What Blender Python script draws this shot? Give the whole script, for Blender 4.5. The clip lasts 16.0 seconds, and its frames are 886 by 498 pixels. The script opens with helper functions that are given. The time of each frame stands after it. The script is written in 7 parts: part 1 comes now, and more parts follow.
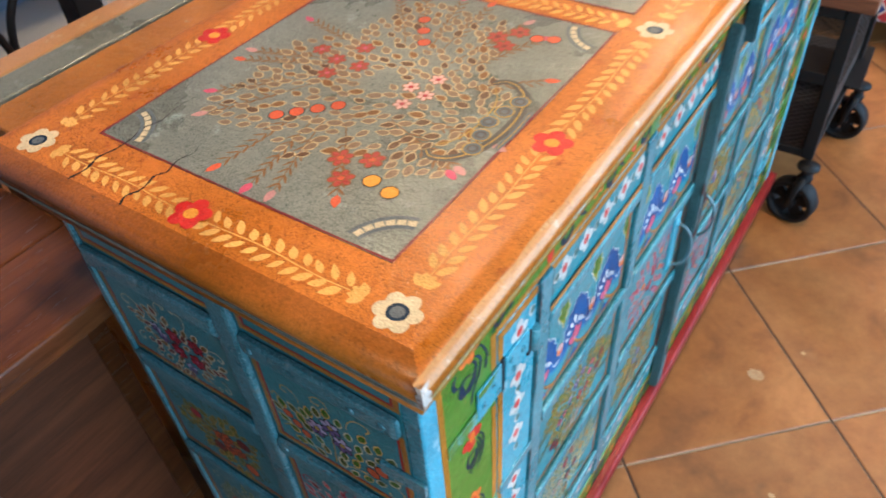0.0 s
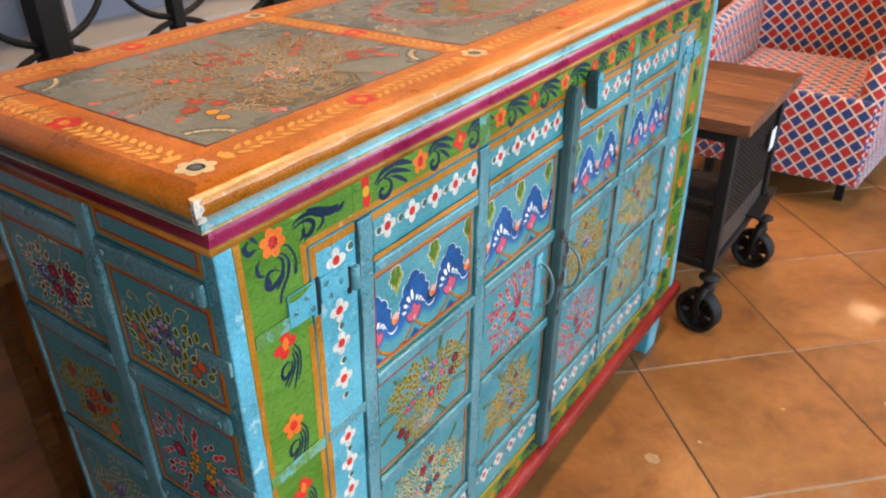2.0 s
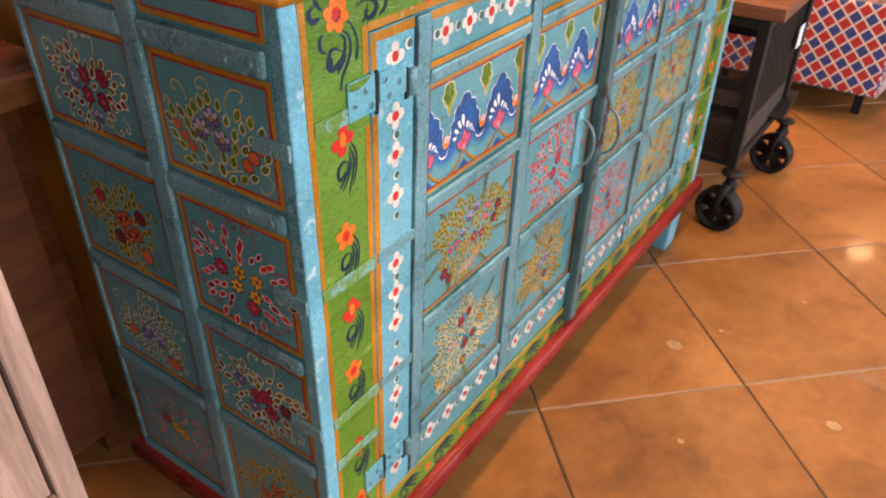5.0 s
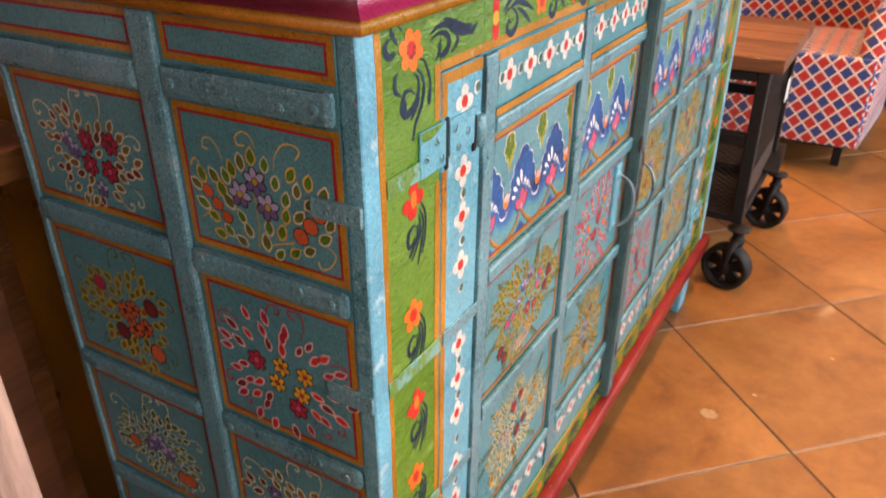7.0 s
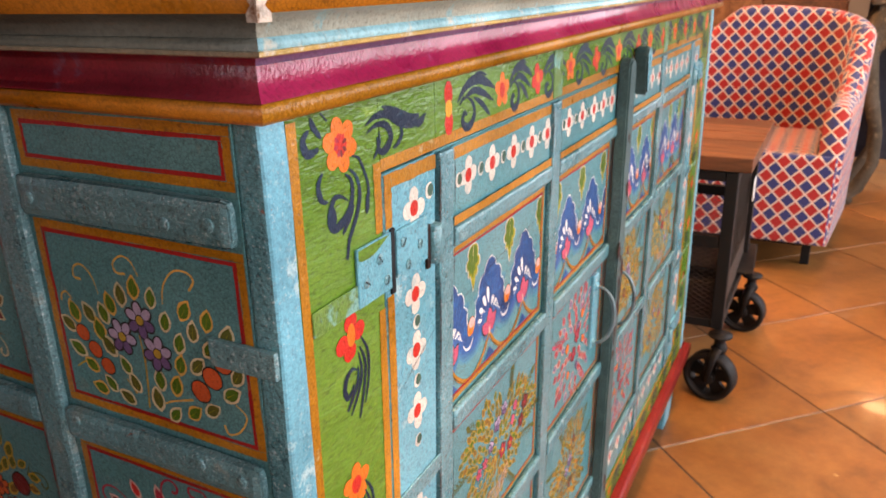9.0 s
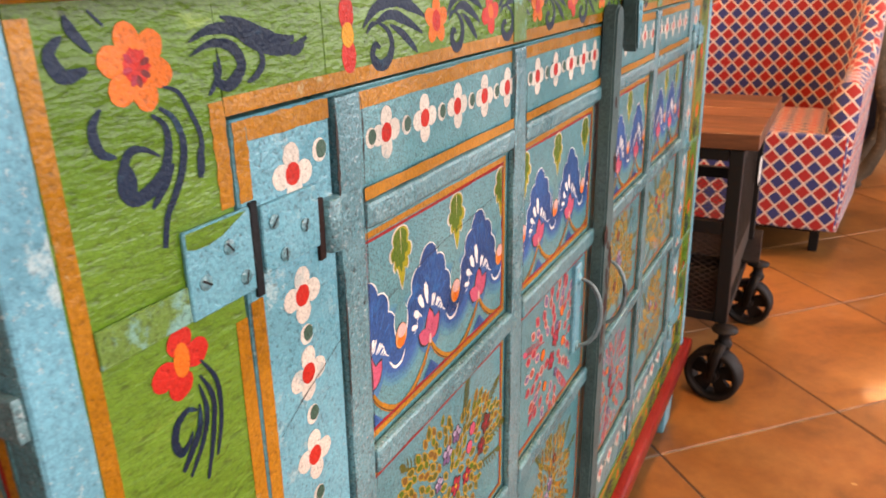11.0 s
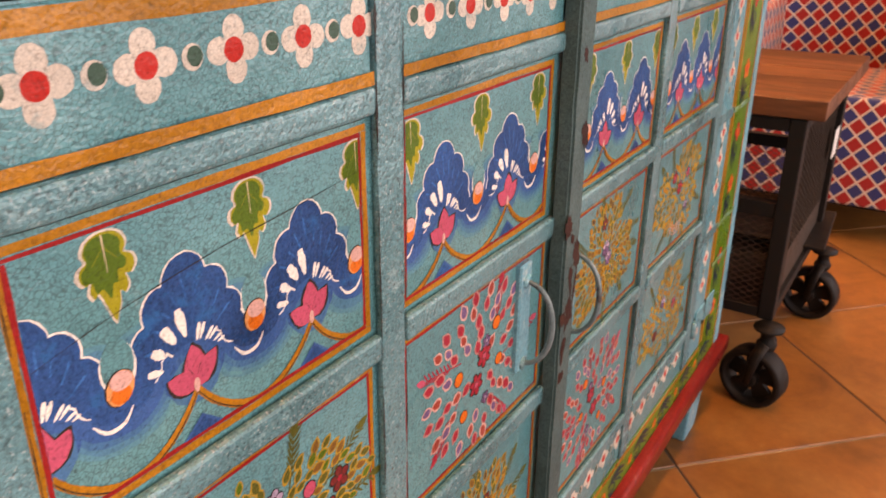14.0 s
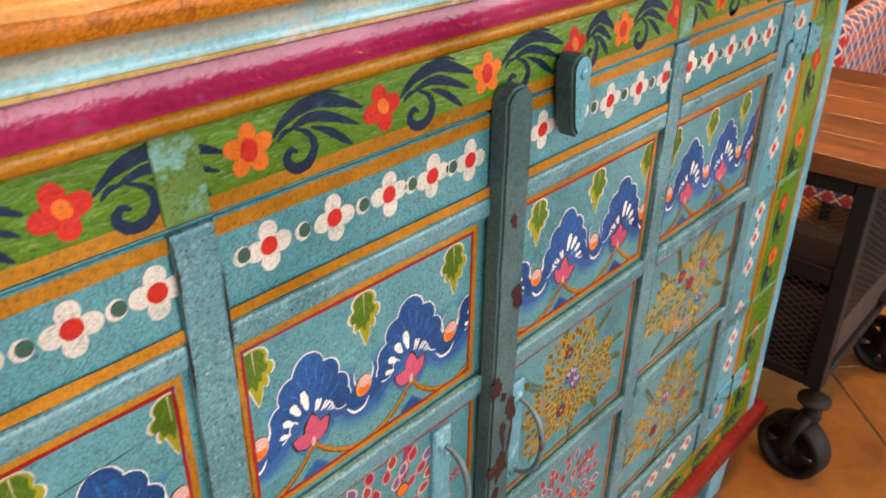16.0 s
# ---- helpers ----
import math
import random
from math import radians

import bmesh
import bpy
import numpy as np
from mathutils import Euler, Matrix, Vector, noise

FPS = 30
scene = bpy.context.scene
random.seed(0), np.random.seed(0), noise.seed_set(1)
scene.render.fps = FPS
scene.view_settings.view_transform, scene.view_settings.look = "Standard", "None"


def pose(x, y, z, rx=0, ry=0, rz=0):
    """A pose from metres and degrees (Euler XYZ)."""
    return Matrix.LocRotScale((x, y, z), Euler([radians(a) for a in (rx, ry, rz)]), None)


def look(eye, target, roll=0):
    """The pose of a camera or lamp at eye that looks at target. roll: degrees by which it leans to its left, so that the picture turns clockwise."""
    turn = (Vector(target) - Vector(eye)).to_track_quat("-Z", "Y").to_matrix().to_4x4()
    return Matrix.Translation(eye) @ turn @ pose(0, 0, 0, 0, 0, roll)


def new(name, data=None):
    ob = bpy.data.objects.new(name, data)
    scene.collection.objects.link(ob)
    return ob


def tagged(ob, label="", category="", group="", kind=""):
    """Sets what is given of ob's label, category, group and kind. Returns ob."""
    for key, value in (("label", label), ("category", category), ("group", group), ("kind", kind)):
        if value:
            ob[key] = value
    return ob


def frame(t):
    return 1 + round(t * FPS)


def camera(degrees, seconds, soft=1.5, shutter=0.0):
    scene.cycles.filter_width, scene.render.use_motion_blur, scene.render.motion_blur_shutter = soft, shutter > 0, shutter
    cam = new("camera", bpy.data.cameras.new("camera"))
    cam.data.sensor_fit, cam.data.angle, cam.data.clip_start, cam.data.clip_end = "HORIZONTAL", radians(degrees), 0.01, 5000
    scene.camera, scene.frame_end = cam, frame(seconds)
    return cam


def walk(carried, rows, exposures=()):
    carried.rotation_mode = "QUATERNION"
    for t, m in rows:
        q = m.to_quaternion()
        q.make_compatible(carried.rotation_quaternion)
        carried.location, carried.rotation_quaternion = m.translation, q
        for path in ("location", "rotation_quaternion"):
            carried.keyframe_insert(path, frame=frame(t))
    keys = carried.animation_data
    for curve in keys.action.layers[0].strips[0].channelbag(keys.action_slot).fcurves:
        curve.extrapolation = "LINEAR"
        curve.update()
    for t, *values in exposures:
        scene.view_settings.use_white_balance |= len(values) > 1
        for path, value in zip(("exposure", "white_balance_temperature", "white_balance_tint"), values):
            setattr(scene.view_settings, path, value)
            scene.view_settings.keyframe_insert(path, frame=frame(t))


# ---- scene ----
cam = camera(60.9, 16.0, 1.6, 0.4)
# a phone lens: near focus, background a little soft
cam.data.dof.use_dof, cam.data.dof.focus_distance, cam.data.dof.aperture_fstop = True, 0.37, 26.0
PATH = [
    (0, (0.202, -0.217, 1.282), (-0.676, 0.935, -0.096), -5.0),
    (0.5, (0.306, -0.28, 1.296), (-0.588, 0.994, 0.041), -3.9),
    (1, (0.42, -0.326, 1.289), (-0.527, 1.013, 0.143), -2.9),
    (1.5, (0.471, -0.33, 1.229), (-0.523, 1.052, 0.179), -1.7),
    (2, (0.473, -0.324, 1.171), (-0.547, 1.086, 0.185), -1.0),
    (2.5, (0.466, -0.331, 1.14), (-0.555, 1.093, 0.175), -0.6),
    (3, (0.465, -0.345, 1.108), (-0.544, 1.079, 0.131), -0.5),
    (3.5, (0.464, -0.36, 1.08), (-0.521, 1.062, 0.076), -0.7),
    (4.2, (0.456, -0.38, 1.059), (-0.512, 0.984, -0.037), 0.2),
    (6.3, (0.346, -0.402, 0.979), (-0.582, 0.989, -0.118), 0.4),
    (6.5, (0.328, -0.393, 0.976), (-0.59, 1.039, -0.076), 0.3),
    (7, (0.286, -0.373, 0.965), (-0.617, 1.148, 0.032), -0.4),
    (7.5, (0.262, -0.352, 0.957), (-0.625, 1.249, 0.152), -0.7),
    (8, (0.252, -0.32, 0.947), (-0.62, 1.333, 0.235), -0.8),
    (8.2, (0.248, -0.308, 0.942), (-0.627, 1.359, 0.267), -0.7),
    (10.5, (0.219, -0.16, 0.889), (-0.657, 1.508, 0.216), -1.9),
    (11, (0.215, -0.118, 0.871), (-0.663, 1.54, 0.18), -2.0),
    (11.5, (0.212, -0.08, 0.863), (-0.679, 1.563, 0.152), -1.8),
    (12, (0.216, -0.051, 0.857), (-0.703, 1.569, 0.129), -1.7),
    (12.5, (0.226, -0.021, 0.849), (-0.726, 1.574, 0.108), -2.0),
    (13, (0.237, 0.009, 0.84), (-0.743, 1.579, 0.083), -2.0),
    (13.5, (0.248, 0.048, 0.832), (-0.758, 1.59, 0.051), -1.8),
    (14, (0.259, 0.096, 0.84), (-0.783, 1.6, 0.032), -1.2),
    (14.5, (0.274, 0.124, 0.861), (-0.819, 1.584, 0.04), -0.6),
    (15, (0.296, 0.155, 0.897), (-0.85, 1.567, 0.065), -0.1),
    (15.5, (0.308, 0.211, 0.938), (-0.885, 1.561, 0.069), -0.4),
    (16, (0.307, 0.278, 0.976), (-0.918, 1.534, 0.016), -1.2),
]
# the camera's own exposure and white balance drift from cool to warm along the walk
TONE = [(0, -0.14, 5000, 3), (1.2, -0.28, 5300, 6), (2.2, -0.21, 6400, 12), (3.5, -0.22, 7200, 22), (7.3, 0.0, 7750, 28), (10.5, -0.19, 8600, 34), (14, -0.58, 9950, 44), (15, -0.48, 9150, 36), (16, -0.48, 8250, 26)]
walk(cam, [(t, look(eye, target, roll)) for t, eye, target, roll in PATH], TONE)

# ---- world and lights ----
world = bpy.data.worlds.new("world")
scene.world = world
world.use_nodes = True
_wn = world.node_tree.nodes
_sky = _wn.new("ShaderNodeTexSky")
_sky.sky_type, _sky.sun_disc = "NISHITA", False
_sky.sun_elevation, _sky.sun_rotation = radians(40), radians(90)
_wn["Background"].inputs["Strength"].default_value = 0.1
world.node_tree.links.new(_sky.outputs[0], _wn["Background"].inputs[0])


def area_lamp(name, m, sx, sy, watts, rgb):
    data = bpy.data.lights.new(name, "AREA")
    data.shape, data.size, data.size_y, data.energy, data.color = "RECTANGLE", sx, sy, watts, rgb
    ob = new(name, data)
    ob.matrix_world = m
    return ob


# daylight through the shop window in the east wall, and warm ceiling lamps
area_lamp("window_daylight", look((2.56, 2.2, 1.52), (0, 2.2, 1.1)), 9.6, 2.4, 385, (0.66, 0.86, 1.0))
# lamps at y > 6 and (0.35, 1.25) follow reflections; the others are added fill
LAMPS = [(0.45, 0.0), (-1.2, 1.8), (0.25, 6.85), (0.95, 7.1), (-0.6, 2.9), (-0.95, 3.6), (0.35, 1.25)]

# ---- materials ----
MATS = {}


def mat_new(name):
    m = bpy.data.materials.new(name)
    m.use_nodes = True
    nt = m.node_tree
    b = nt.nodes["Principled BSDF"]
    MATS[name] = m
    return m, nt, b


def nd(nt, kind, **kw):
    n = nt.nodes.new(kind)
    for k, v in kw.items():
        n.inputs[k.replace("_", " ")].default_value = v
    return n


def ramp(nt, fac, stops):
    r = nt.nodes.new("ShaderNodeValToRGB")
    e = r.color_ramp.elements
    while len(e) < len(stops):
        e.new(0.5)
    for el, (p, c) in zip(e, stops):
        el.position = p
        el.color = (*c, 1) if len(c) == 3 else c
    nt.links.new(fac, r.inputs[0])
    return r


def mixc(nt, fac, a, b, mode="MIX"):
    n = nt.nodes.new("ShaderNodeMix")
    n.data_type, n.blend_type = "RGBA", mode
    for s, v in ((n.inputs[0], fac), (n.inputs[6], a), (n.inputs[7], b)):
        if isinstance(v, (int, float)):
            s.default_value = v
        elif isinstance(v, tuple):
            s.default_value = (*v, 1)
        else:
            nt.links.new(v, s)
    return n.outputs[2]


def g3(v):
    return (v, v, v)


def paint(name, rgb, rough=0.5, worn=None, wear=0.25, crackle=0.0, vary=0.25, bump=0.3, scale=1.0, streak=(1, 1, 1), varnish=0.12, spec=0.10, flake_sheen=0.0, chip=(0.20, 0.085, 0.06), relief=1.0):
    """Old hand-brushed paint: mottled colour, scuffs that show the coat below, craquelure and brush relief."""
    m, nt, b = mat_new(name)
    L = nt.links.new
    tc = nt.nodes.new("ShaderNodeTexCoord")
    mp = nt.nodes.new("ShaderNodeMapping")
    mp.inputs["Scale"].default_value = streak
    L(tc.outputs["Object"], mp.inputs[0])
    big = nd(nt, "ShaderNodeTexNoise", Scale=9 * scale, Detail=6.0, Roughness=0.6)
    fine = nd(nt, "ShaderNodeTexNoise", Scale=330 * scale, Detail=5.0, Roughness=0.75)
    L(mp.outputs[0], big.inputs[0]), L(mp.outputs[0], fine.inputs[0])
    dark = tuple(c * (1 - vary) for c in rgb)
    light = tuple(min(1, c * (1 + vary) + 0.02 * vary) for c in rgb)
    col = ramp(nt, big.outputs[0], [(0.3, dark), (0.7, light)]).outputs[0]
    grain = ramp(nt, fine.outputs[0], [(0.32, g3(max(0.1, 1 - 0.85 * vary))), (0.5, g3(1.0)), (0.7, g3(1 + 0.6 * vary))]).outputs[0]
    col = mixc(nt, 1.0, col, grain, "MULTIPLY")
    if worn:
        wn = nd(nt, "ShaderNodeTexNoise", Scale=42 * scale, Detail=9.0, Roughness=0.72)
        L(mp.outputs[0], wn.inputs[0])
        spot = ramp(nt, wn.outputs[0], [(0.66 - 0.22 * wear, g3(0)), (0.72 - 0.2 * wear, g3(1))]).outputs[0]
        col = mixc(nt, spot, col, worn)
    if flake_sheen:
        fl = nd(nt, "ShaderNodeTexNoise", Scale=420 * scale, Detail=5.0, Roughness=0.65)
        L(tc.outputs["Object"], fl.inputs[0])
        fk = ramp(nt, fl.outputs[0], [(0.60 - 0.1 * flake_sheen, g3(0)), (0.68 - 0.1 * flake_sheen, g3(0.75))]).outputs[0]
        # flecks of flaked paint, lightened further to paint in some of the rails' sheen
        col = mixc(nt, fk, col, (0.36, 0.46, 0.47))
        ch = nd(nt, "ShaderNodeTexNoise", Scale=48.0, Detail=7.0, Roughness=0.7)
        ch.inputs["Distortion"].default_value = 0.6
        L(tc.outputs["Object"], ch.inputs[0])
        ck = ramp(nt, ch.outputs[0], [(0.70 - 0.04 * flake_sheen, g3(0)), (0.715 - 0.04 * flake_sheen, g3(0.9))]).outputs[0]
        col = mixc(nt, ck, col, chip)
    if crackle:
        warp = nd(nt, "ShaderNodeTexNoise", Scale=170.0, Detail=4.0)
        L(tc.outputs["Object"], warp.inputs[0])
        wv = mixc(nt, 0.0035, tc.outputs["Object"], warp.outputs[1], "ADD")
        vor = nd(nt, "ShaderNodeTexVoronoi", Scale=400.0 * scale)
        vor.feature = "DISTANCE_TO_EDGE"
        L(wv, vor.inputs[0])
        where = nd(nt, "ShaderNodeTexNoise", Scale=70.0, Detail=6.0, Roughness=0.7)
        L(tc.outputs["Object"], where.inputs[0])
        patch = ramp(nt, where.outputs[0], [(0.32, g3(0.2)), (0.5, g3(1))]).outputs[0]
        line = ramp(nt, vor.outputs[0], [(0.0, g3(1)), (0.04, g3(0.9)), (0.08, g3(0))]).outputs[0]
        cr = mixc(nt, 1.0, line, patch, "MULTIPLY")
        amt = nt.nodes.new("ShaderNodeMath")
        amt.operation = "MULTIPLY"
        L(cr, amt.inputs[0])
        amt.inputs[1].default_value = crackle
        col = mixc(nt, amt.outputs[0], col, tuple(c * 0.12 for c in rgb))
    mid = nd(nt, "ShaderNodeTexNoise", Scale=85 * scale, Detail=2.0, Roughness=0.6)
    lump = nd(nt, "ShaderNodeTexNoise", Scale=460 * scale, Detail=2.0, Roughness=0.5)
    L(mp.outputs[0], mid.inputs[0]), L(mp.outputs[0], lump.inputs[0])
    # the low spots of the relief are darker
    pits = ramp(nt, lump.outputs[0], [(0.30, g3(0.42)), (0.43, g3(1.0))]).outputs[0]
    col = mixc(nt, min(1.0, 0.45 * relief), col, pits, "MULTIPLY")
    L(col, b.inputs["Base Color"])
    rr = ramp(nt, big.outputs[0], [(0.3, g3(max(0.05, rough - 0.12))), (0.7, g3(min(1, rough + 0.12)))])
    L(rr.outputs[0], b.inputs["Roughness"])
    bp = nd(nt, "ShaderNodeBump", Strength=min(1.0, bump * 1.6), Distance=0.00038 * relief)
    L(lump.outputs[0], bp.inputs["Height"])
    bp2 = nd(nt, "ShaderNodeBump", Strength=min(1.0, bump * 1.3), Distance=0.0007 * relief)
    L(mid.outputs[0], bp2.inputs["Height"])
    L(bp.outputs[0], bp2.inputs["Normal"])
    L(bp2.outputs[0], b.inputs["Normal"])
    gloss = ramp(nt, big.outputs[0], [(0.42, g3(0.1 * varnish)), (0.62, g3(min(1.0, 2.0 * varnish)))]).outputs[0]
    L(gloss, b.inputs["Coat Weight"])
    b.inputs["Coat Roughness"].default_value = 0.14
    b.inputs["Specular IOR Level"].default_value = spec
    L(bp2.outputs[0], b.inputs["Coat Normal"])
    return m


def wood(name, dark, light, rough=0.4, axis="y", scale=1.0, bump=0.15, per_piece=True):
    m, nt, b = mat_new(name)
    L = nt.links.new
    tc = nt.nodes.new("ShaderNodeTexCoord")
    mp = nt.nodes.new("ShaderNodeMapping")
    s = {"x": (1, 9, 9), "y": (9, 1, 9), "z": (9, 9, 1)}[axis]
    mp.inputs["Scale"].default_value = tuple(v * scale for v in s)
    if per_piece:
        oi = nt.nodes.new("ShaderNodeObjectInfo")
        mul = nt.nodes.new("ShaderNodeVectorMath")
        mul.operation = "SCALE"
        L(oi.outputs["Random"], mul.inputs["Scale"])
        mul.inputs[0].default_value = (7.1, 5.3, 9.7)
        L(mul.outputs[0], mp.inputs["Location"])
    L(tc.outputs["Object"], mp.inputs[0])
    n1 = nd(nt, "ShaderNodeTexNoise", Scale=2.2, Detail=8.0, Roughness=0.65, Distortion=1.2)
    n2 = nd(nt, "ShaderNodeTexNoise", Scale=14.0, Detail=5.0, Roughness=0.7, Distortion=0.4)
    L(mp.outputs[0], n1.inputs[0]), L(mp.outputs[0], n2.inputs[0])
    c1 = ramp(nt, n1.outputs[0], [(0.3, dark), (0.5, tuple((a + c) / 2 for a, c in zip(dark, light))), (0.72, light)]).outputs[0]
    c2 = ramp(nt, n2.outputs[0], [(0.32, g3(0.55)), (0.6, g3(1.05))]).outputs[0]
    col = mixc(nt, 0.8, c1, c2, "MULTIPLY")
    if per_piece:
        tone = ramp(nt, oi.outputs["Random"], [(0.0, (0.62, 0.56, 0.52)), (0.5, (0.95, 0.92, 0.9)), (1.0, (1.25, 1.25, 1.22))]).outputs[0]
        col = mixc(nt, 1.0, col, tone, "MULTIPLY")
    L(col, b.inputs["Base Color"])
    L(ramp(nt, n2.outputs[0], [(0.3, g3(min(1, rough + 0.15))), (0.7, g3(rough))]).outputs[0], b.inputs["Roughness"])
    bp = nd(nt, "ShaderNodeBump", Strength=bump, Distance=0.002)
    L(n2.outputs[0], bp.inputs["Height"])
    L(bp.outputs[0], b.inputs["Normal"])
    return m


def metal(name, rgb, rough=0.5, rust=(0.10, 0.045, 0.025), amount=0.3, metallic=0.85):
    m, nt, b = mat_new(name)
    L = nt.links.new
    tc = nt.nodes.new("ShaderNodeTexCoord")
    n = nd(nt, "ShaderNodeTexNoise", Scale=38.0, Detail=8.0, Roughness=0.7)
    f = nd(nt, "ShaderNodeTexNoise", Scale=260.0, Detail=3.0)
    L(tc.outputs["Object"], n.inputs[0]), L(tc.outputs["Object"], f.inputs[0])
    k = ramp(nt, n.outputs[0], [(0.62 - 0.3 * amount, g3(0)), (0.78 - 0.2 * amount, g3(1))]).outputs[0]
    L(mixc(nt, k, rgb, rust), b.inputs["Base Color"])
    L(ramp(nt, k, [(0.0, g3(rough)), (1.0, g3(min(1, rough + 0.35)))]).outputs[0], b.inputs["Roughness"])
    b.inputs["Metallic"].default_value = metallic
    b.inputs["Specular IOR Level"].default_value = 0.5 if metallic > 0.1 else 0.2
    bp = nd(nt, "ShaderNodeBump", Strength=0.25, Distance=0.001)
    L(f.outputs[0], bp.inputs["Height"])
    L(bp.outputs[0], b.inputs["Normal"])
    return m


def plaster(name, rgb, rough=0.85, dark=None, scale=1.6):
    m, nt, b = mat_new(name)
    L = nt.links.new
    tc = nt.nodes.new("ShaderNodeTexCoord")
    n = nd(nt, "ShaderNodeTexNoise", Scale=scale, Detail=8.0, Roughness=0.6)
    f = nd(nt, "ShaderNodeTexNoise", Scale=90.0, Detail=4.0)
    L(tc.outputs["Object"], n.inputs[0]), L(tc.outputs["Object"], f.inputs[0])
    L(ramp(nt, n.outputs[0], [(0.38, dark), (0.5, rgb)] if dark else [(0.3, tuple(c * 0.85 for c in rgb)), (0.7, rgb)]).outputs[0], b.inputs["Base Color"])
    b.inputs["Roughness"].default_value = rough
    bp = nd(nt, "ShaderNodeBump", Strength=0.15, Distance=0.003)
    L(f.outputs[0], bp.inputs["Height"])
    L(bp.outputs[0], b.inputs["Normal"])
    return m


def tile_mat(name):
    """Polished brown cement tile: cloudy stains, pale scuffs, each tile a little different."""
    m, nt, b = mat_new(name)
    L = nt.links.new
    tc = nt.nodes.new("ShaderNodeTexCoord")
    oi = nt.nodes.new("ShaderNodeObjectInfo")
    add = nt.nodes.new("ShaderNodeVectorMath")
    add.operation = "MULTIPLY_ADD"
    L(oi.outputs["Random"], add.inputs[0])
    add.inputs[1].default_value = (13, 17, 11)
    L(tc.outputs["Object"], add.inputs[2])
    n = nd(nt, "ShaderNodeTexNoise", Scale=5.0, Detail=9.0, Roughness=0.62, Distortion=0.6)
    n2 = nd(nt, "ShaderNodeTexNoise", Scale=26.0, Detail=6.0, Roughness=0.7)
    n3 = nd(nt, "ShaderNodeTexNoise", Scale=3.4, Detail=2.0)
    for k in (n, n2, n3):
        L(add.outputs[0], k.inputs[0])
    col = ramp(nt, n.outputs[0], [(0.26, (0.135, 0.050, 0.015)), (0.46, (0.265, 0.100, 0.025)), (0.72, (0.345, 0.147, 0.042))]).outputs[0]
    col = mixc(nt, 0.55, col, ramp(nt, n2.outputs[0], [(0.3, g3(0.6)), (0.62, g3(1.08))]).outputs[0], "MULTIPLY")
    col = mixc(nt, ramp(nt, n2.outputs[0], [(0.68, g3(0)), (0.8, g3(0.6))]).outputs[0], col, (0.48, 0.33, 0.18))
    n4 = nd(nt, "ShaderNodeTexNoise", Scale=7.5, Detail=3.0, Roughness=0.5)
    L(add.outputs[0], n4.inputs[0])
    col = mixc(nt, ramp(nt, n4.outputs[0], [(0.70, g3(0)), (0.84, g3(0.25))]).outputs[0], col, (0.46, 0.34, 0.22))
    col = mixc(nt, ramp(nt, n4.outputs[0], [(0.26, g3(0.5)), (0.34, g3(0))]).outputs[0], col, (0.10, 0.05, 0.025))
    hs = nt.nodes.new("ShaderNodeHueSaturation")
    mr = nd(nt, "ShaderNodeMapRange")
    mr.inputs["To Min"].default_value, mr.inputs["To Max"].default_value = 0.86, 1.12
    L(oi.outputs["Random"], mr.inputs[0])
    L(mr.outputs[0], hs.inputs["Value"])
    L(col, hs.inputs["Color"])
    L(hs.outputs[0], b.inputs["Base Color"])
    L(ramp(nt, n3.outputs[0], [(0.3, g3(0.36)), (0.7, g3(0.5))]).outputs[0], b.inputs["Roughness"])
    b.inputs["Coat Weight"].default_value = 0.07
    L(ramp(nt, n2.outputs[0], [(0.3, g3(0.05)), (0.7, g3(0.10))]).outputs[0], b.inputs["Coat Roughness"])
    bp = nd(nt, "ShaderNodeBump", Strength=0.12, Distance=0.003)
    L(n.outputs[0], bp.inputs["Height"])
    L(bp.outputs[0], b.inputs["Normal"])
    return m


M_STRAP = paint("broken_strap_paint", (0.10, 0.21, 0.04), 0.36, (0.13, 0.32, 0.27), 0.85, 0.2, 0.35, 0.8, spec=0.3, varnish=0.4, relief=1.6)
M_TEAL = paint("teal_panel_paint", (0.048, 0.25, 0.28), 0.36, (0.13, 0.31, 0.33), 0.2, 0.6, 0.26, 0.6, varnish=0.55, relief=1.3, spec=0.45)
# end panels and rails: colours greyed for the dimmer, browner light there
M_ENDTEAL = paint("end_shade_teal_paint", (0.060, 0.205, 0.215), 0.36, (0.13, 0.23, 0.22), 0.3, 0.5, 0.28, 0.6, varnish=0.4, relief=1.3, spec=0.4)
M_ENDRAIL = paint("end_shade_rail_paint", (0.080, 0.205, 0.225), 0.32, (0.17, 0.24, 0.23), 0.4, 0.3, 0.36, 0.8, flake_sheen=0.3, varnish=0.5, relief=2.2, spec=0.4)
M_RAIL = paint("blue_grey_rail_paint", (0.062, 0.225, 0.26), 0.30, (0.15, 0.32, 0.35), 0.35, 0.4, 0.36, 0.8, flake_sheen=0.22, varnish=0.65, relief=2.2, spec=0.42)
M_LEAF = paint("turquoise_leaf_paint", (0.072, 0.325, 0.40), 0.32, (0.27, 0.44, 0.46), 0.3, 0.25, 0.24, 0.6, varnish=0.6, relief=1.8, spec=0.45)
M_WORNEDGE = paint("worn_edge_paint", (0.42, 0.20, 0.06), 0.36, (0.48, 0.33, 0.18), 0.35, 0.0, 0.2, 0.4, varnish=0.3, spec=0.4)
# near-end copies of the moulding paints, darkened for shade as well as grime
M_DULLCREAM = paint("shaded_tan_paint", (0.24, 0.20, 0.14), 0.45, (0.34, 0.29, 0.2), 0.3, 0.0, 0.3, 0.4)
M_ENDORANGE = paint("shaded_grimy_orange_paint", (0.27, 0.080, 0.005), 0.36, (0.17, 0.055, 0.008), 0.4, 0.3, 0.3, 0.4, spec=0.2)
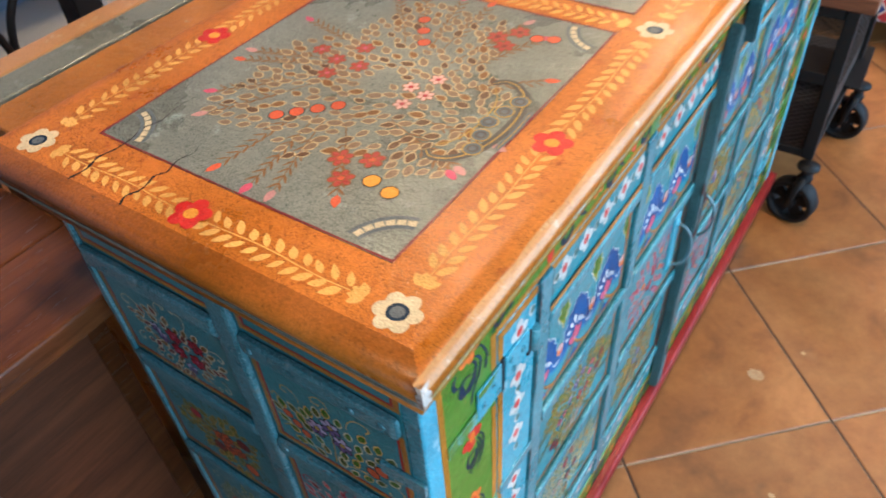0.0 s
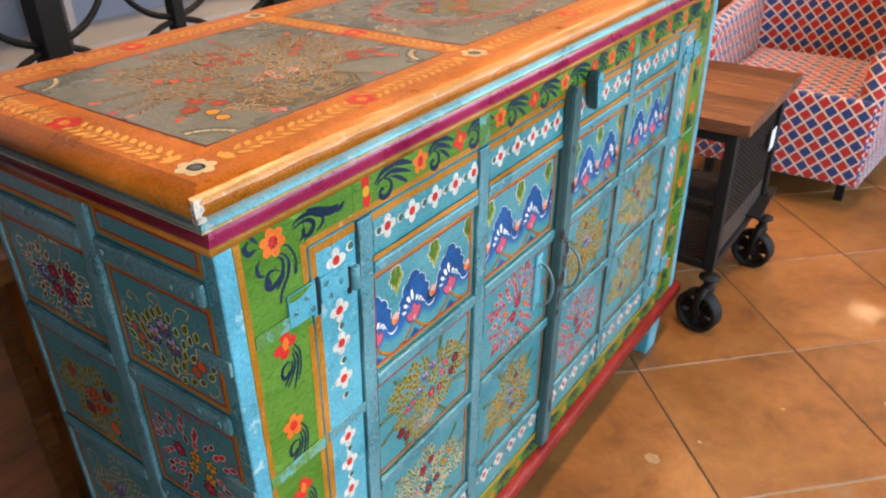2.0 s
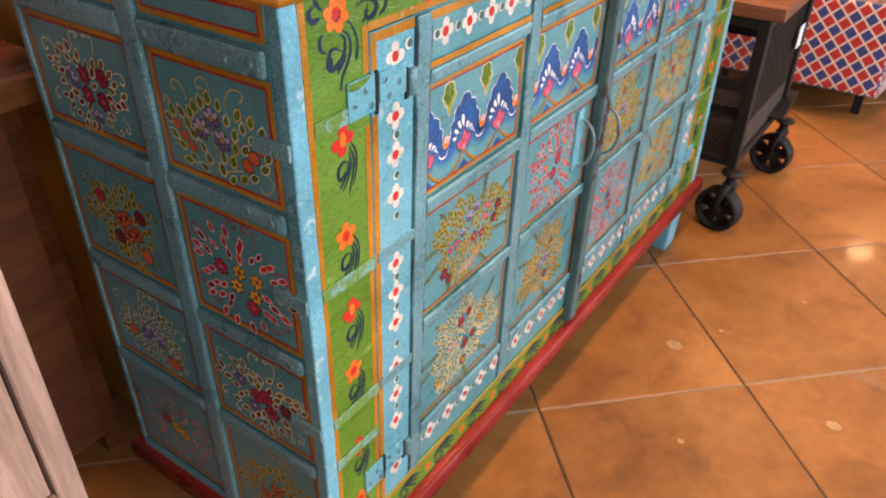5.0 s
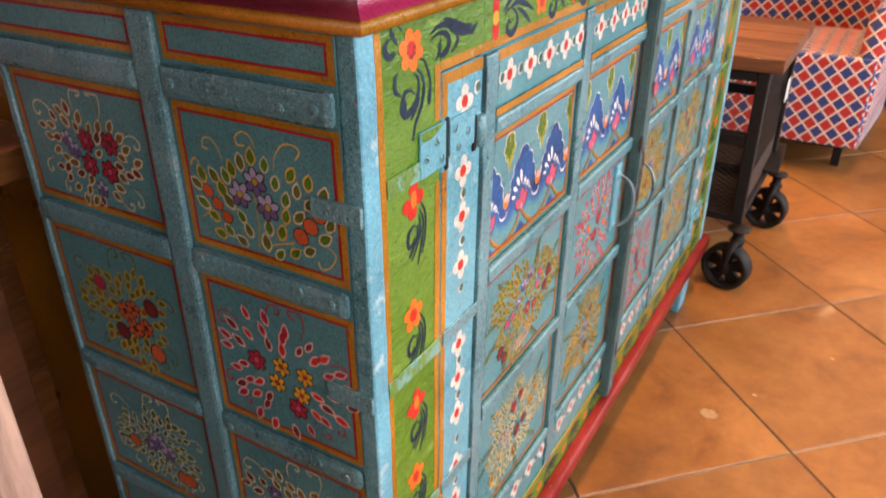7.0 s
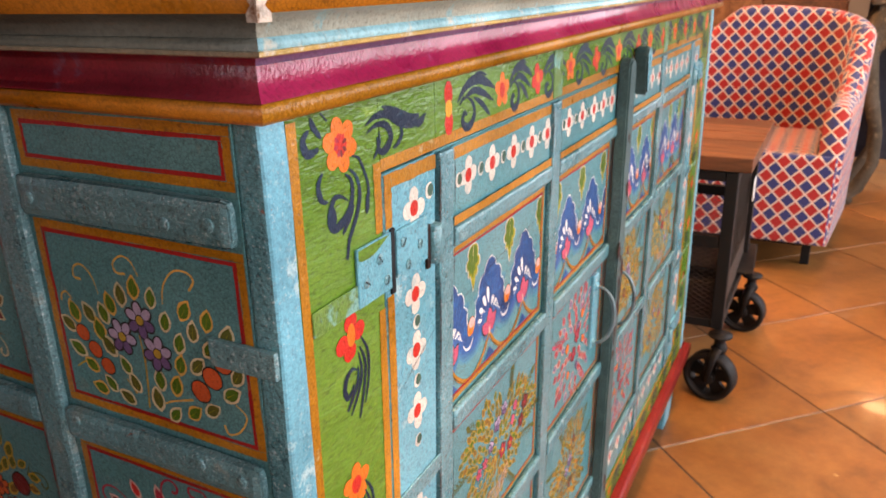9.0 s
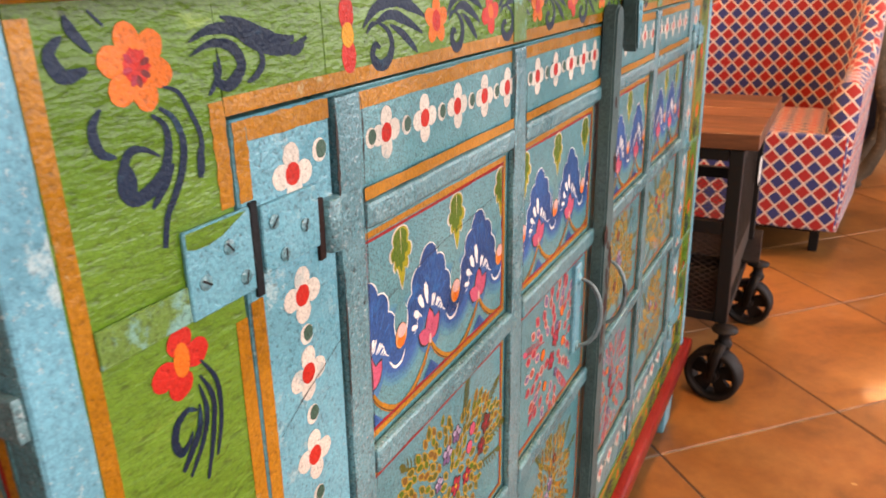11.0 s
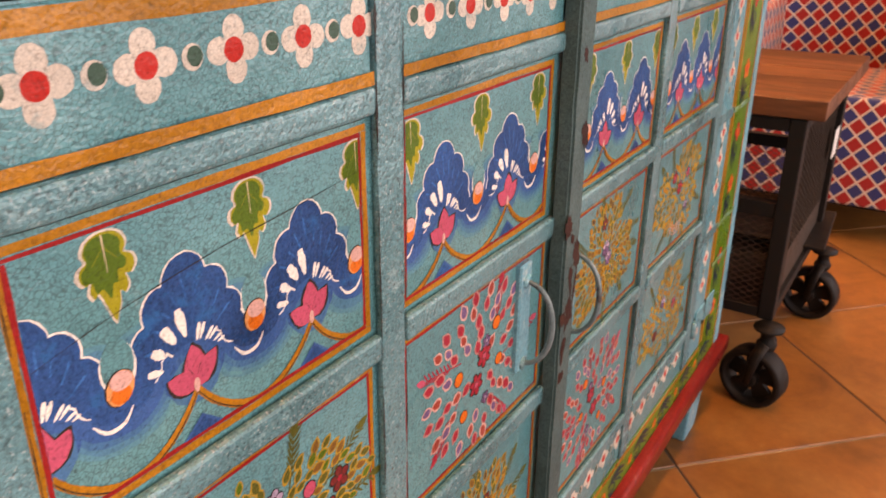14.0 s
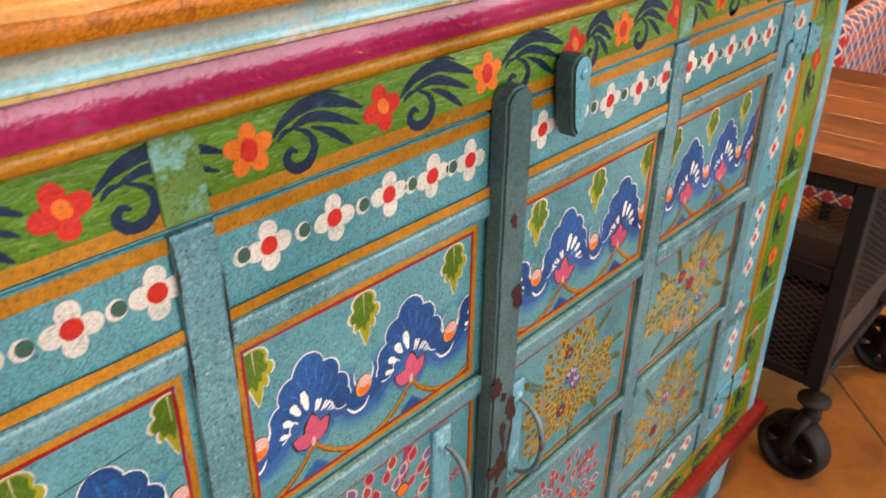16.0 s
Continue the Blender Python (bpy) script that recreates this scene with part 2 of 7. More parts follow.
M_MAROON = paint("shaded_maroon_paint", (0.115, 0.006, 0.012), 0.36, (0.10, 0.03, 0.05), 0.35, 0.0, 0.3, 0.5, varnish=0.2, spec=0.2)
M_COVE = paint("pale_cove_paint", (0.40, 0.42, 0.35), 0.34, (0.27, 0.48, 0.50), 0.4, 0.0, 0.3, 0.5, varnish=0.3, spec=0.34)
M_GREYBEAD = paint("shaded_grey_bead_paint", (0.080, 0.078, 0.064), 0.42, (0.17, 0.16, 0.13), 0.3, 0.0, 0.3, 0.4)
M_SKY = paint("light_blue_paint", (0.088, 0.335, 0.425), 0.36, (0.33, 0.48, 0.50), 0.45, 0.2, 0.3, 0.5, flake_sheen=0.12, varnish=0.15, spec=0.36)
M_GREEN = paint("grass_green_paint", (0.078, 0.198, 0.013), 0.32, (0.17, 0.30, 0.05), 0.3, 0.35, 0.3, 0.8, streak=(1, 0.35, 1), varnish=0.45, relief=1.5, spec=0.36)
M_ORANGE = paint("orange_top_paint", (0.47, 0.142, 0.008), 0.36, (0.34, 0.085, 0.005), 0.4, 0.6, 0.22, 0.35, spec=0.22)
M_OCHRE = paint("ochre_line_paint", (0.39, 0.145, 0.005), 0.36, (0.42, 0.30, 0.15), 0.14, 0.25, 0.36, 0.8, spec=0.28, varnish=0.3, relief=1.3)
M_MAGENTA = paint("magenta_paint", (0.38, 0.010, 0.070), 0.30, (0.42, 0.07, 0.19), 0.35, 0.0, 0.3, 0.6, varnish=1.0, spec=0.9, relief=1.1)
# violet stands in for the shade on the magenta just under the bead
M_VIOLETSHADE = paint("violet_shade_paint", (0.20, 0.11, 0.24), 0.32, (0.34, 0.30, 0.36), 0.3, 0.0, 0.3, 0.6, varnish=0.8, spec=0.8, relief=0.8)
M_CYAN = paint("pale_cyan_paint", (0.23, 0.48, 0.53), 0.30, (0.50, 0.50, 0.42), 0.5, 0.0, 0.3, 0.5, varnish=0.3, spec=0.34)
M_CREAM = paint("worn_cream_paint", (0.43, 0.27, 0.085), 0.4, (0.50, 0.42, 0.32), 0.6, 0.0, 0.3, 0.5)
M_SAGE = paint("sage_top_paint", (0.172, 0.178, 0.145), 0.30, (0.26, 0.29, 0.26), 0.35, 0.55, 0.28, 0.5, varnish=0.3, spec=0.35, relief=1.5)
M_REDRAIL = paint("red_rail_paint", (0.23, 0.016, 0.012), 0.34, (0.30, 0.08, 0.06), 0.3, 0.0, 0.4, 0.5, varnish=0.2)
M_BAR = paint("dark_teal_paint", (0.05, 0.104, 0.108), 0.4, (0.075, 0.022, 0.02), 0.12, 0.3, 0.35, 0.6, chip=(0.075, 0.02, 0.016))
M_PULL = paint("rubbed_pull_paint", (0.10, 0.17, 0.19), 0.34, (0.05, 0.045, 0.045), 0.45, 0.0, 0.3, 0.5, varnish=0.3, spec=0.4)
M_BARE = paint("bare_chipped_wood", (0.52, 0.44, 0.37), 0.7, (0.16, 0.07, 0.03), 0.55, 0.0, 0.4, 0.6, varnish=0.0)
# near-black stand-in for the shade inside gaps and slots
M_GAP = paint("gap_shade_black", (0.012, 0.014, 0.016), 0.8, None, 0, 0, 0.3, 0.2)
M_RUST = paint("dark_rust", (0.022, 0.009, 0.007), 0.7, (0.04, 0.015, 0.009), 0.4, 0, 0.4, 0.4)
M_BLACK = metal("black_steel", (0.010, 0.0085, 0.008), 0.55, (0.026, 0.014, 0.009), 0.25, 0.0)
M_ACACIA = wood("reddish_plank_wood", (0.10, 0.035, 0.014), (0.36, 0.155, 0.065), 0.38, "y")
M_WALNUT = wood("dark_polished_wood", (0.06, 0.017, 0.005), (0.26, 0.09, 0.028), 0.16, "y", 0.6)
M_LIME = wood("limewashed_wood", (0.19, 0.105, 0.075), (0.42, 0.27, 0.21), 0.55, "z", 0.8, 0.3)
# darker copy of the polished wood, with the front's shade in its colour
M_SHADEDOOR = wood("shaded_door_wood", (0.04, 0.011, 0.004), (0.17, 0.055, 0.02), 0.35, "y", 0.6)
M_PINE = wood("worn_pinkish_wood", (0.24, 0.12, 0.06), (0.47, 0.29, 0.18), 0.5, "y")
M_WALL = plaster("blue_grey_plaster", (0.30, 0.33, 0.42))
# white paint, greyed to hold the shade on the shelf unit
M_WHITE = plaster("shade_dimmed_white_paint", (0.42, 0.43, 0.46))
M_CEIL = plaster("umber_plaster", (0.20, 0.145, 0.10))
M_GROUT = plaster("mottled_grout", (0.40, 0.29, 0.18), 0.85, (0.13, 0.08, 0.04), 2.4)
M_DARKGROUT = plaster("dark_grout", (0.062, 0.036, 0.020))
M_SPLASH = paint("dried_splash", (0.46, 0.29, 0.15), 0.5, (0.36, 0.19, 0.08), 0.4, 0.0, 0.2, 0.2)
M_TILE = tile_mat("brown_polished_tile")

# ---- mesh helpers ----


def thing(name, loc, label, category, group="", kind=""):
    ob = new(name)
    ob.empty_display_size = 0.05
    ob.location = loc
    return tagged(ob, label, category, group, kind)


def part(name, bm, material, parent=None, label="", smooth=False):
    """Links a bmesh, given in world metres, as one mesh object under its thing or part."""
    me = bpy.data.meshes.new(name)
    bm.normal_update()
    bm.to_mesh(me)
    bm.free()
    for m in material if isinstance(material, (list, tuple)) else [material]:
        me.materials.append(m)
    if smooth:
        me.shade_smooth()
    ob = new(name, me)
    if parent:
        base, up = Vector(), parent
        while up:
            base += up.location
            up = up.parent
        me.transform(Matrix.Translation(-base))
        ob.parent = parent
    if label:
        ob["label"] = label
    return ob


def box(bm, x0, x1, y0, y1, z0, z1, bevel=0.0, seg=1):
    vs = [bm.verts.new(p) for p in ((x0, y0, z0), (x1, y0, z0), (x1, y1, z0), (x0, y1, z0), (x0, y0, z1), (x1, y0, z1), (x1, y1, z1), (x0, y1, z1))]
    fs = [bm.faces.new([vs[i] for i in q]) for q in ((3, 2, 1, 0), (4, 5, 6, 7), (0, 1, 5, 4), (1, 2, 6, 5), (2, 3, 7, 6), (3, 0, 4, 7))]
    if bevel:
        es = list({e for f in fs for e in f.edges})
        bmesh.ops.bevel(bm, geom=es, offset=bevel, segments=seg, profile=0.6, affect="EDGES")
    return bm


def boxed(x0, x1, y0, y1, z0, z1, bevel=0.0, seg=1):
    return box(bmesh.new(), x0, x1, y0, y1, z0, z1, bevel, seg)


def tube(bm, pts, r, n=8, closed=False, flat=1.0):
    """A round bar along points; r may be a list."""
    pts = [Vector(p) for p in pts]
    rings = []
    side = None
    for i, p in enumerate(pts):
        a = pts[i - 1] if (i or closed) else p
        b = pts[(i + 1) % len(pts)] if (i + 1 < len(pts) or closed) else p
        d = (b - a).normalized()
        if side is None:
            side = d.orthogonal().normalized()
        side = (side - d * side.dot(d)).normalized()
        up = d.cross(side)
        rr = r[i] if isinstance(r, (list, tuple)) else r
        rings.append([bm.verts.new(p + (side * math.cos(2 * math.pi * k / n) + up * math.sin(2 * math.pi * k / n) * flat) * rr) for k in range(n)])
    for i in range(len(rings) - (0 if closed else 1)):
        a, b = rings[i], rings[(i + 1) % len(rings)]
        for k in range(n):
            bm.faces.new((a[k], a[(k + 1) % n], b[(k + 1) % n], b[k]))
    if not closed:
        bm.faces.new(rings[0][::-1]), bm.faces.new(rings[-1])
    return bm


def lathe(bm, profile, centre, axis="z", n=24):
    """A turned form: profile of (radius, height) round an axis."""
    c = Vector(centre)
    rings = []
    for r, h in profile:
        ring = []
        for k in range(n):
            a = 2 * math.pi * k / n
            u, v = r * math.cos(a), r * math.sin(a)
            ring.append(bm.verts.new(c + Vector({"z": (u, v, h), "x": (h, u, v), "y": (v, h, u)}[axis])))
        rings.append(ring)
    for a, b in zip(rings, rings[1:]):
        for k in range(n):
            bm.faces.new((a[k], a[(k + 1) % n], b[(k + 1) % n], b[k]))
    bm.faces.new(rings[0][::-1]), bm.faces.new(rings[-1])
    return bm


def ring_band(profile, x0, x1, y0, y1):
    """A mitred moulding round a rectangle: profile of (outward, z) from top to bottom."""
    bm = bmesh.new()
    loops = []
    for o, z in profile:
        loops.append([bm.verts.new(p) for p in ((x1 + o, y0 - o, z), (x1 + o, y1 + o, z), (x0 - o, y1 + o, z), (x0 - o, y0 - o, z))])
    for a, b in zip(loops, loops[1:]):
        for k in range(4):
            bm.faces.new((b[k], b[(k + 1) % 4], a[(k + 1) % 4], a[k]))
    return bm


# ---- the shell of the shop ----
def wall_with_opening(name, x0, x1, y0, y1, h, hole, mat):
    ob = tagged(new(name), "umber plastered shop wall with a wide window opening", "wall", kind="structure")
    a, b, c, d = hole
    for q in ((y0, a, 0, h), (b, y1, 0, h), (a, b, 0, c), (a, b, d, h)):
        part("wall_section", boxed(x0, x1, q[0], q[1], q[2], q[3]), mat, ob)
    return ob


RX0, RX1, RY0, RY1, RH = -2.7, 2.6, -3.2, 8.2, 3.0
tagged(part("wall_west", boxed(RX0 - 0.15, RX0, RY0, RY1, 0, RH), M_WALL), "blue-grey plastered wall behind the iron screen", "wall", kind="structure")
tagged(part("wall_south", boxed(RX0 - 0.15, RX1 + 0.15, RY0 - 0.15, RY0, 0, RH), M_CEIL), "plain umber plastered wall", "wall", kind="structure")
tagged(part("wall_north", boxed(RX0 - 0.15, RX1 + 0.15, RY1, RY1 + 0.15, 0, RH), M_CEIL), "plain umber plastered wall at the far end", "wall", kind="structure")
wall_with_opening("wall_east", RX1, RX1 + 0.15, RY0, RY1, RH, (-2.6, 7.0, 0.3, 2.74), M_CEIL)
tagged(part("ceiling", boxed(RX0 - 0.15, RX1 + 0.15, RY0 - 0.15, RY1 + 0.15, RH, RH + 0.1), M_CEIL), "plain umber plastered ceiling", "ceiling", kind="structure")


def emitter(name, rgb, strength):
    m, nt, b = mat_new(name)
    b.inputs["Base Color"].default_value = (*rgb, 1)
    b.inputs["Emission Color"].default_value = (*rgb, 1)
    b.inputs["Emission Strength"].default_value = strength
    return m


M_GLOW = emitter("warm_lamp_glow", (1.0, 0.62, 0.30), 190.0)


def ceiling_lamp(x, y):
    t = thing("ceiling_lamp", (x, y, RH), "round warm ceiling lamp with a black rim, in a set with added fill lamps", "lamp", "ceiling lamps")
    part("rim", lathe(bmesh.new(), [(0.17, 0.0), (0.17, -0.06), (0.15, -0.06), (0.15, -0.02)], (x, y, RH)), M_BLACK, t)
    part("diffuser", lathe(bmesh.new(), [(0.148, -0.03), (0.146, -0.05), (0.1, -0.062)], (x, y, RH)), M_GLOW, t, "glowing warm white diffuser")
    return t


for lx, ly in LAMPS:
    ceiling_lamp(lx, ly)

# ---- the painted sideboard ----
CL, CD, FRONT, TOPZ = 1.32, 0.412, 0.0, 0.934
cab = thing("sideboard", (-0.2, 0.66, 0.0), "hand-painted turquoise wooden sideboard with orange flowered top and paired folding doors", "sideboard")
part("body", boxed(-0.389, -0.020, 0.012, CL - 0.012, 0.104, 0.868), M_TEAL, cab)

# mouldings under the top, from the top edge down
MX0, MX1, MY0, MY1 = -CD, 0.0, 0.0, CL
ENDIN = 0.006  # the mouldings stand out a little less at the ends than along the front
BAND = (MX0 + 0.012, MX1, MY0 + ENDIN, MY1 - ENDIN)
top_slab = part("top", boxed(-CD - 0.0005, 0.0125, -0.0065, CL + 0.0065, 0.9122, TOPZ), M_ORANGE, cab, "orange painted top with sage panels")
part("top_edge", ring_band([(0.012, TOPZ), (0.020, TOPZ - 0.0005), (0.0265, TOPZ - 0.0022), (0.0312, TOPZ - 0.0055), (0.0334, TOPZ - 0.010), (0.0334, TOPZ - 0.0145), (0.0322, TOPZ - 0.0187)], *BAND), M_ORANGE, cab, "rounded worn orange edge", True)


def front_strip(name, prof, mat, label):
    """A thin rubbed or painted strip along the front edge of the top."""
    bm = bmesh.new()
    rows = []
    for k in range(61):
        y = -0.0265 + (CL + 0.053) * k / 60
        j = 0.0006 * math.sin(k * 1.7) + 0.0005 * math.sin(k * 4.1)
        rows.append([bm.verts.new((x + (j if q == 0 else 0), y, TOPZ - d + (j if q == len(prof) - 1 else 0))) for q, (x, d) in enumerate(prof)])
    for r0, r1 in zip(rows, rows[1:]):
        for k in range(len(prof) - 1):
            bm.faces.new((r0[k], r0[k + 1], r1[k + 1], r1[k]))
    bmesh.ops.recalc_face_normals(bm, faces=bm.faces)
    part(name, bm, mat, cab, label, True)


front_strip("worn_edge", [(0.0262, 0.0017), (0.0296, 0.0036), (0.0319, 0.0058), (0.0331, 0.0084)], M_WORNEDGE, "pale rubbed edge of the orange top")
part("pale_cove", ring_band([(0.0322, 0.9155), (0.0305, 0.9148), (0.0268, 0.9128), (0.0245, 0.9095), (0.0236, 0.9052)], *BAND), M_COVE, cab, "pale worn cove under the edge", True)
part("cyan_bead", ring_band([(0.0234, 0.9056), (0.0248, 0.9046), (0.0256, 0.9025), (0.0253, 0.9003)], *BAND), M_CYAN, cab, "pale cyan bead", True)
part("cream_fillet", ring_band([(0.0253, 0.9004), (0.0264, 0.9000), (0.0262, 0.8983), (0.0248, 0.8977), (0.012, 0.8970)], *BAND), M_CREAM, cab)
part("violet_fillet", ring_band([(0.0122, 0.8972), (0.0094, 0.8955), (0.0088, 0.8925)], *BAND), M_VIOLETSHADE, cab, "fillet with violet shade put into its colour", True)
part("magenta_cove", ring_band([(0.0088, 0.8927), (0.0089, 0.8890), (0.0098, 0.8845), (0.0118, 0.8808), (0.0144, 0.8782), (0.0149, 0.8772)], *BAND), M_MAGENTA, cab, "magenta painted cove", True)
part("ochre_bead", ring_band([(0.0120, 0.8773), (0.0142, 0.8762), (0.0150, 0.8735), (0.0146, 0.8700), (0.0125, 0.8676), (0.0098, 0.8665), (-0.010, 0.8665)], *BAND), M_OCHRE, cab, "ochre painted bead", True)


# near-end faces take the darker copies: shade and grime in one colour
def shade_ends(prefix, mat):
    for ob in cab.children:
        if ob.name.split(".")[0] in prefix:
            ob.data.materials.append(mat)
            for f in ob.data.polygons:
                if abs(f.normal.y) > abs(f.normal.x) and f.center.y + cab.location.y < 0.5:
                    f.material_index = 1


shade_ends(("cream_fillet",), M_DULLCREAM)
shade_ends(("magenta_cove", "violet_fillet"), M_MAROON)
shade_ends(("top_edge", "ochre_bead"), M_ENDORANGE)
shade_ends(("cyan_bead", "pale_cove"), M_GREYBEAD)

# bare chipped wood at the near corners of the top
for yy, sg in ((0.0, 1), (CL, -1)):
    bm = bmesh.new()
    n = 7
    la, lb = [], []
    for k in range(n):
        z = 0.9315 - 0.0195 * k / (n - 1)
        w = 0.0045 + 0.0045 * abs(math.sin(2.1 * k + sg))
        xo = 0.0318 if z > 0.929 else 0.0337 if z > 0.9165 else 0.0324
        o = xo - ENDIN
        la.append(bm.verts.new((xo + 0.0003, yy - sg * (o - w), z)))
        lb.append((bm.verts.new((xo + 0.0005, yy - sg * (o + 0.0005), z)), bm.verts.new((xo - w * 0.6, yy - sg * (o + 0.0003), z))))
    for k in range(n - 1):
        bm.faces.new((la[k], la[k + 1], lb[k + 1][0], lb[k][0]))
        bm.faces.new((lb[k][0], lb[k + 1][0], lb[k + 1][1], lb[k][1]))
    bmesh.ops.recalc_face_normals(bm, faces=bm.faces)
    part("chipped_corner", bm, M_BARE, cab, "pale bare wood where the corner is chipped")

# corner posts, green frame boards
for y0, y1 in ((0.0032, 0.024), (CL - 0.024, CL - 0.0032)):
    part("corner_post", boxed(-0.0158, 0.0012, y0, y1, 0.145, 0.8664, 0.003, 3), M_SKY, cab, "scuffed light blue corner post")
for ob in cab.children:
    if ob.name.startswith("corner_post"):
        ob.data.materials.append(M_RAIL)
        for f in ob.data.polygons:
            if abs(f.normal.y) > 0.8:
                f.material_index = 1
for y0, y1 in ((0.0243, 0.1085), (CL - 0.1085, CL - 0.0243)):
    bm = boxed(-0.02, -0.0008, y0, y1, 0.148, 0.8667)
    box(bm, -0.02, -0.0008, *((y1, 0.1772) if y0 < 0.5 else (CL - 0.1772, y0)), 0.8197, 0.8667)
    part("green_stile", bm, M_GREEN, cab, "green stile with flowers and scrolls")
part("green_top_rail", boxed(-0.02, -0.0008, 0.1778, CL - 0.1778, 0.8197, 0.8666, 0.0008), M_GREEN, cab, "green rail with flowers and leaf scrolls")
for y0, y1 in ((0.4105, 0.4345), (CL - 0.4345, CL - 0.4105)):
    part("rail_batten", boxed(-0.002, 0.0004, y0, y1, 0.8201, 0.8663, 0.0006), M_STRAP, cab, "green batten worn to light blue across the rail")
part("green_bottom_rail", boxed(-0.02, -0.0008, 0.1087, CL - 0.1087, 0.148, 0.196, 0.001), M_GREEN, cab)
part("red_plinth", ring_band([(0.0, 0.153), (0.008, 0.1525), (0.0135, 0.150), (0.0155, 0.145), (0.0155, 0.126), (0.013, 0.1165), (0.007, 0.1135), (-0.02, 0.1135)], -0.388, MX1, MY0, MY1), M_REDRAIL, cab, "worn red plinth moulding", True)
for lx0, lx1 in ((-0.095, 0.002), (-CD + 0.01, -CD + 0.085)):
    for ly0, ly1 in ((0.045, 0.125), (CL - 0.125, CL - 0.065)):
        bm = boxed(lx0, lx1, ly0, ly1, 0.0, 0.1145, 0.004, 2)
        for v in bm.verts:
            if v.co.z < 0.03:
                v.co.x = (lx0 + lx1) / 2 + (v.co.x - (lx0 + lx1) / 2) * 0.86
        part("foot", bm, M_SKY, cab, "light blue block foot")

# door layout on the front, mirrored about the middle
COL_P, COL_Q = (0.203, 0.407), (0.437, 0.636)
ROWS_Z = ((0.611, 0.738), (0.446, 0.588), (0.272, 0.424))
DOOR0, DOOR1, LEAF = 0.1106, 0.658, 0.1785
DZ0, DZ1 = 0.1985, 0.8172


def mir(a, b, flip):
    return (CL - b, CL - a) if flip else (a, b)


def door(flip):
    d = new("door")
    d.parent = cab
    d["label"] = "folding turquoise door with painted panels"
    y0, y1 = mir(DOOR0, LEAF - 0.001, flip)
    part("narrow_leaf", boxed(-0.02, -0.0008, y0, y1, DZ0, DZ1, 0.0012), M_LEAF, d, "narrow light blue leaf with white flowers")
    y0, y1 = mir(LEAF + 0.0012, DOOR1, flip)
    part("panel_board", boxed(-0.022, -0.0045, y0, y1, DZ0, DZ1), M_TEAL, d, "crackled turquoise panel board")
    yy = [(LEAF + 0.0012, COL_P[0] - 0.0005), (COL_P[1] + 0.004, COL_Q[0] - 0.002)]
    for a, b in yy:
        a, b = mir(a, b, flip)
        part("upright", boxed(-0.0044, 0.0012, a, b, DZ0 + 0.001, DZ1 - 0.001, 0.0022, 2), M_RAIL, d)
    zs = [(0.742, 0.7575), (0.5905, 0.609), (0.4262, 0.4445), (0.2545, 0.2705)]
    for z0, z1 in zs:
        for a, b in ((COL_P[0], COL_P[1] + 0.0035), (COL_Q[0] - 0.0015, 0.6425)):
            a, b = mir(a, b, flip)
            part("rail", boxed(-0.0044, 0.0026, a, b, z0, z1, 0.0046, 4), M_RAIL, d)
    # upper and lower flowered boards
    for z0, z1 in ((0.7605, DZ1 - 0.001), (DZ0 + 0.001, 0.2525)):
        for a, b in ((COL_P[0], COL_P[1] + 0.0035), (COL_Q[0] - 0.0015, 0.6425)):
            a, b = mir(a, b, flip)
            part("flowered_board", boxed(-0.0044, -0.0018, a, b, z0, z1, 0.0008), M_TEAL, d)
    return d


door_a, door_b = door(False), door(True)
# black sheet behind the doors gives the gaps their shade
part("door_gap", boxed(-0.0195, -0.0165, 0.1085, CL - 0.1085, 0.196, 0.8198), M_GAP, cab)

# meeting bar, turn button, bow pulls, straps and hinges
bm = bmesh.new()
arch = [(0.6545 + 0.0138 * math.cos(math.pi * k / 10), 0.8225 + 0.0125 * math.sin(math.pi * k / 10)) for k in range(11)] + [(0.6405, 0.168), (0.6685, 0.168)]
front = bm.faces.new([bm.verts.new((0.0142, y, z)) for y, z in arch])
side = bmesh.ops.extrude_face_region(bm, geom=[front])
for v in side["geom"]:
    if isinstance(v, bmesh.types.BMVert):
        v.co.x = 0.0005
bmesh.ops.recalc_face_normals(bm, faces=bm.faces)
bmesh.ops.bevel(bm, geom=[e for e in bm.edges if min(v.co.x for v in e.verts) > 0.014], offset=0.0022, segments=2, affect="EDGES")
part("meeting_bar", bm, M_BAR, cab, "dark teal meeting bar, paint chipped to maroon", False)


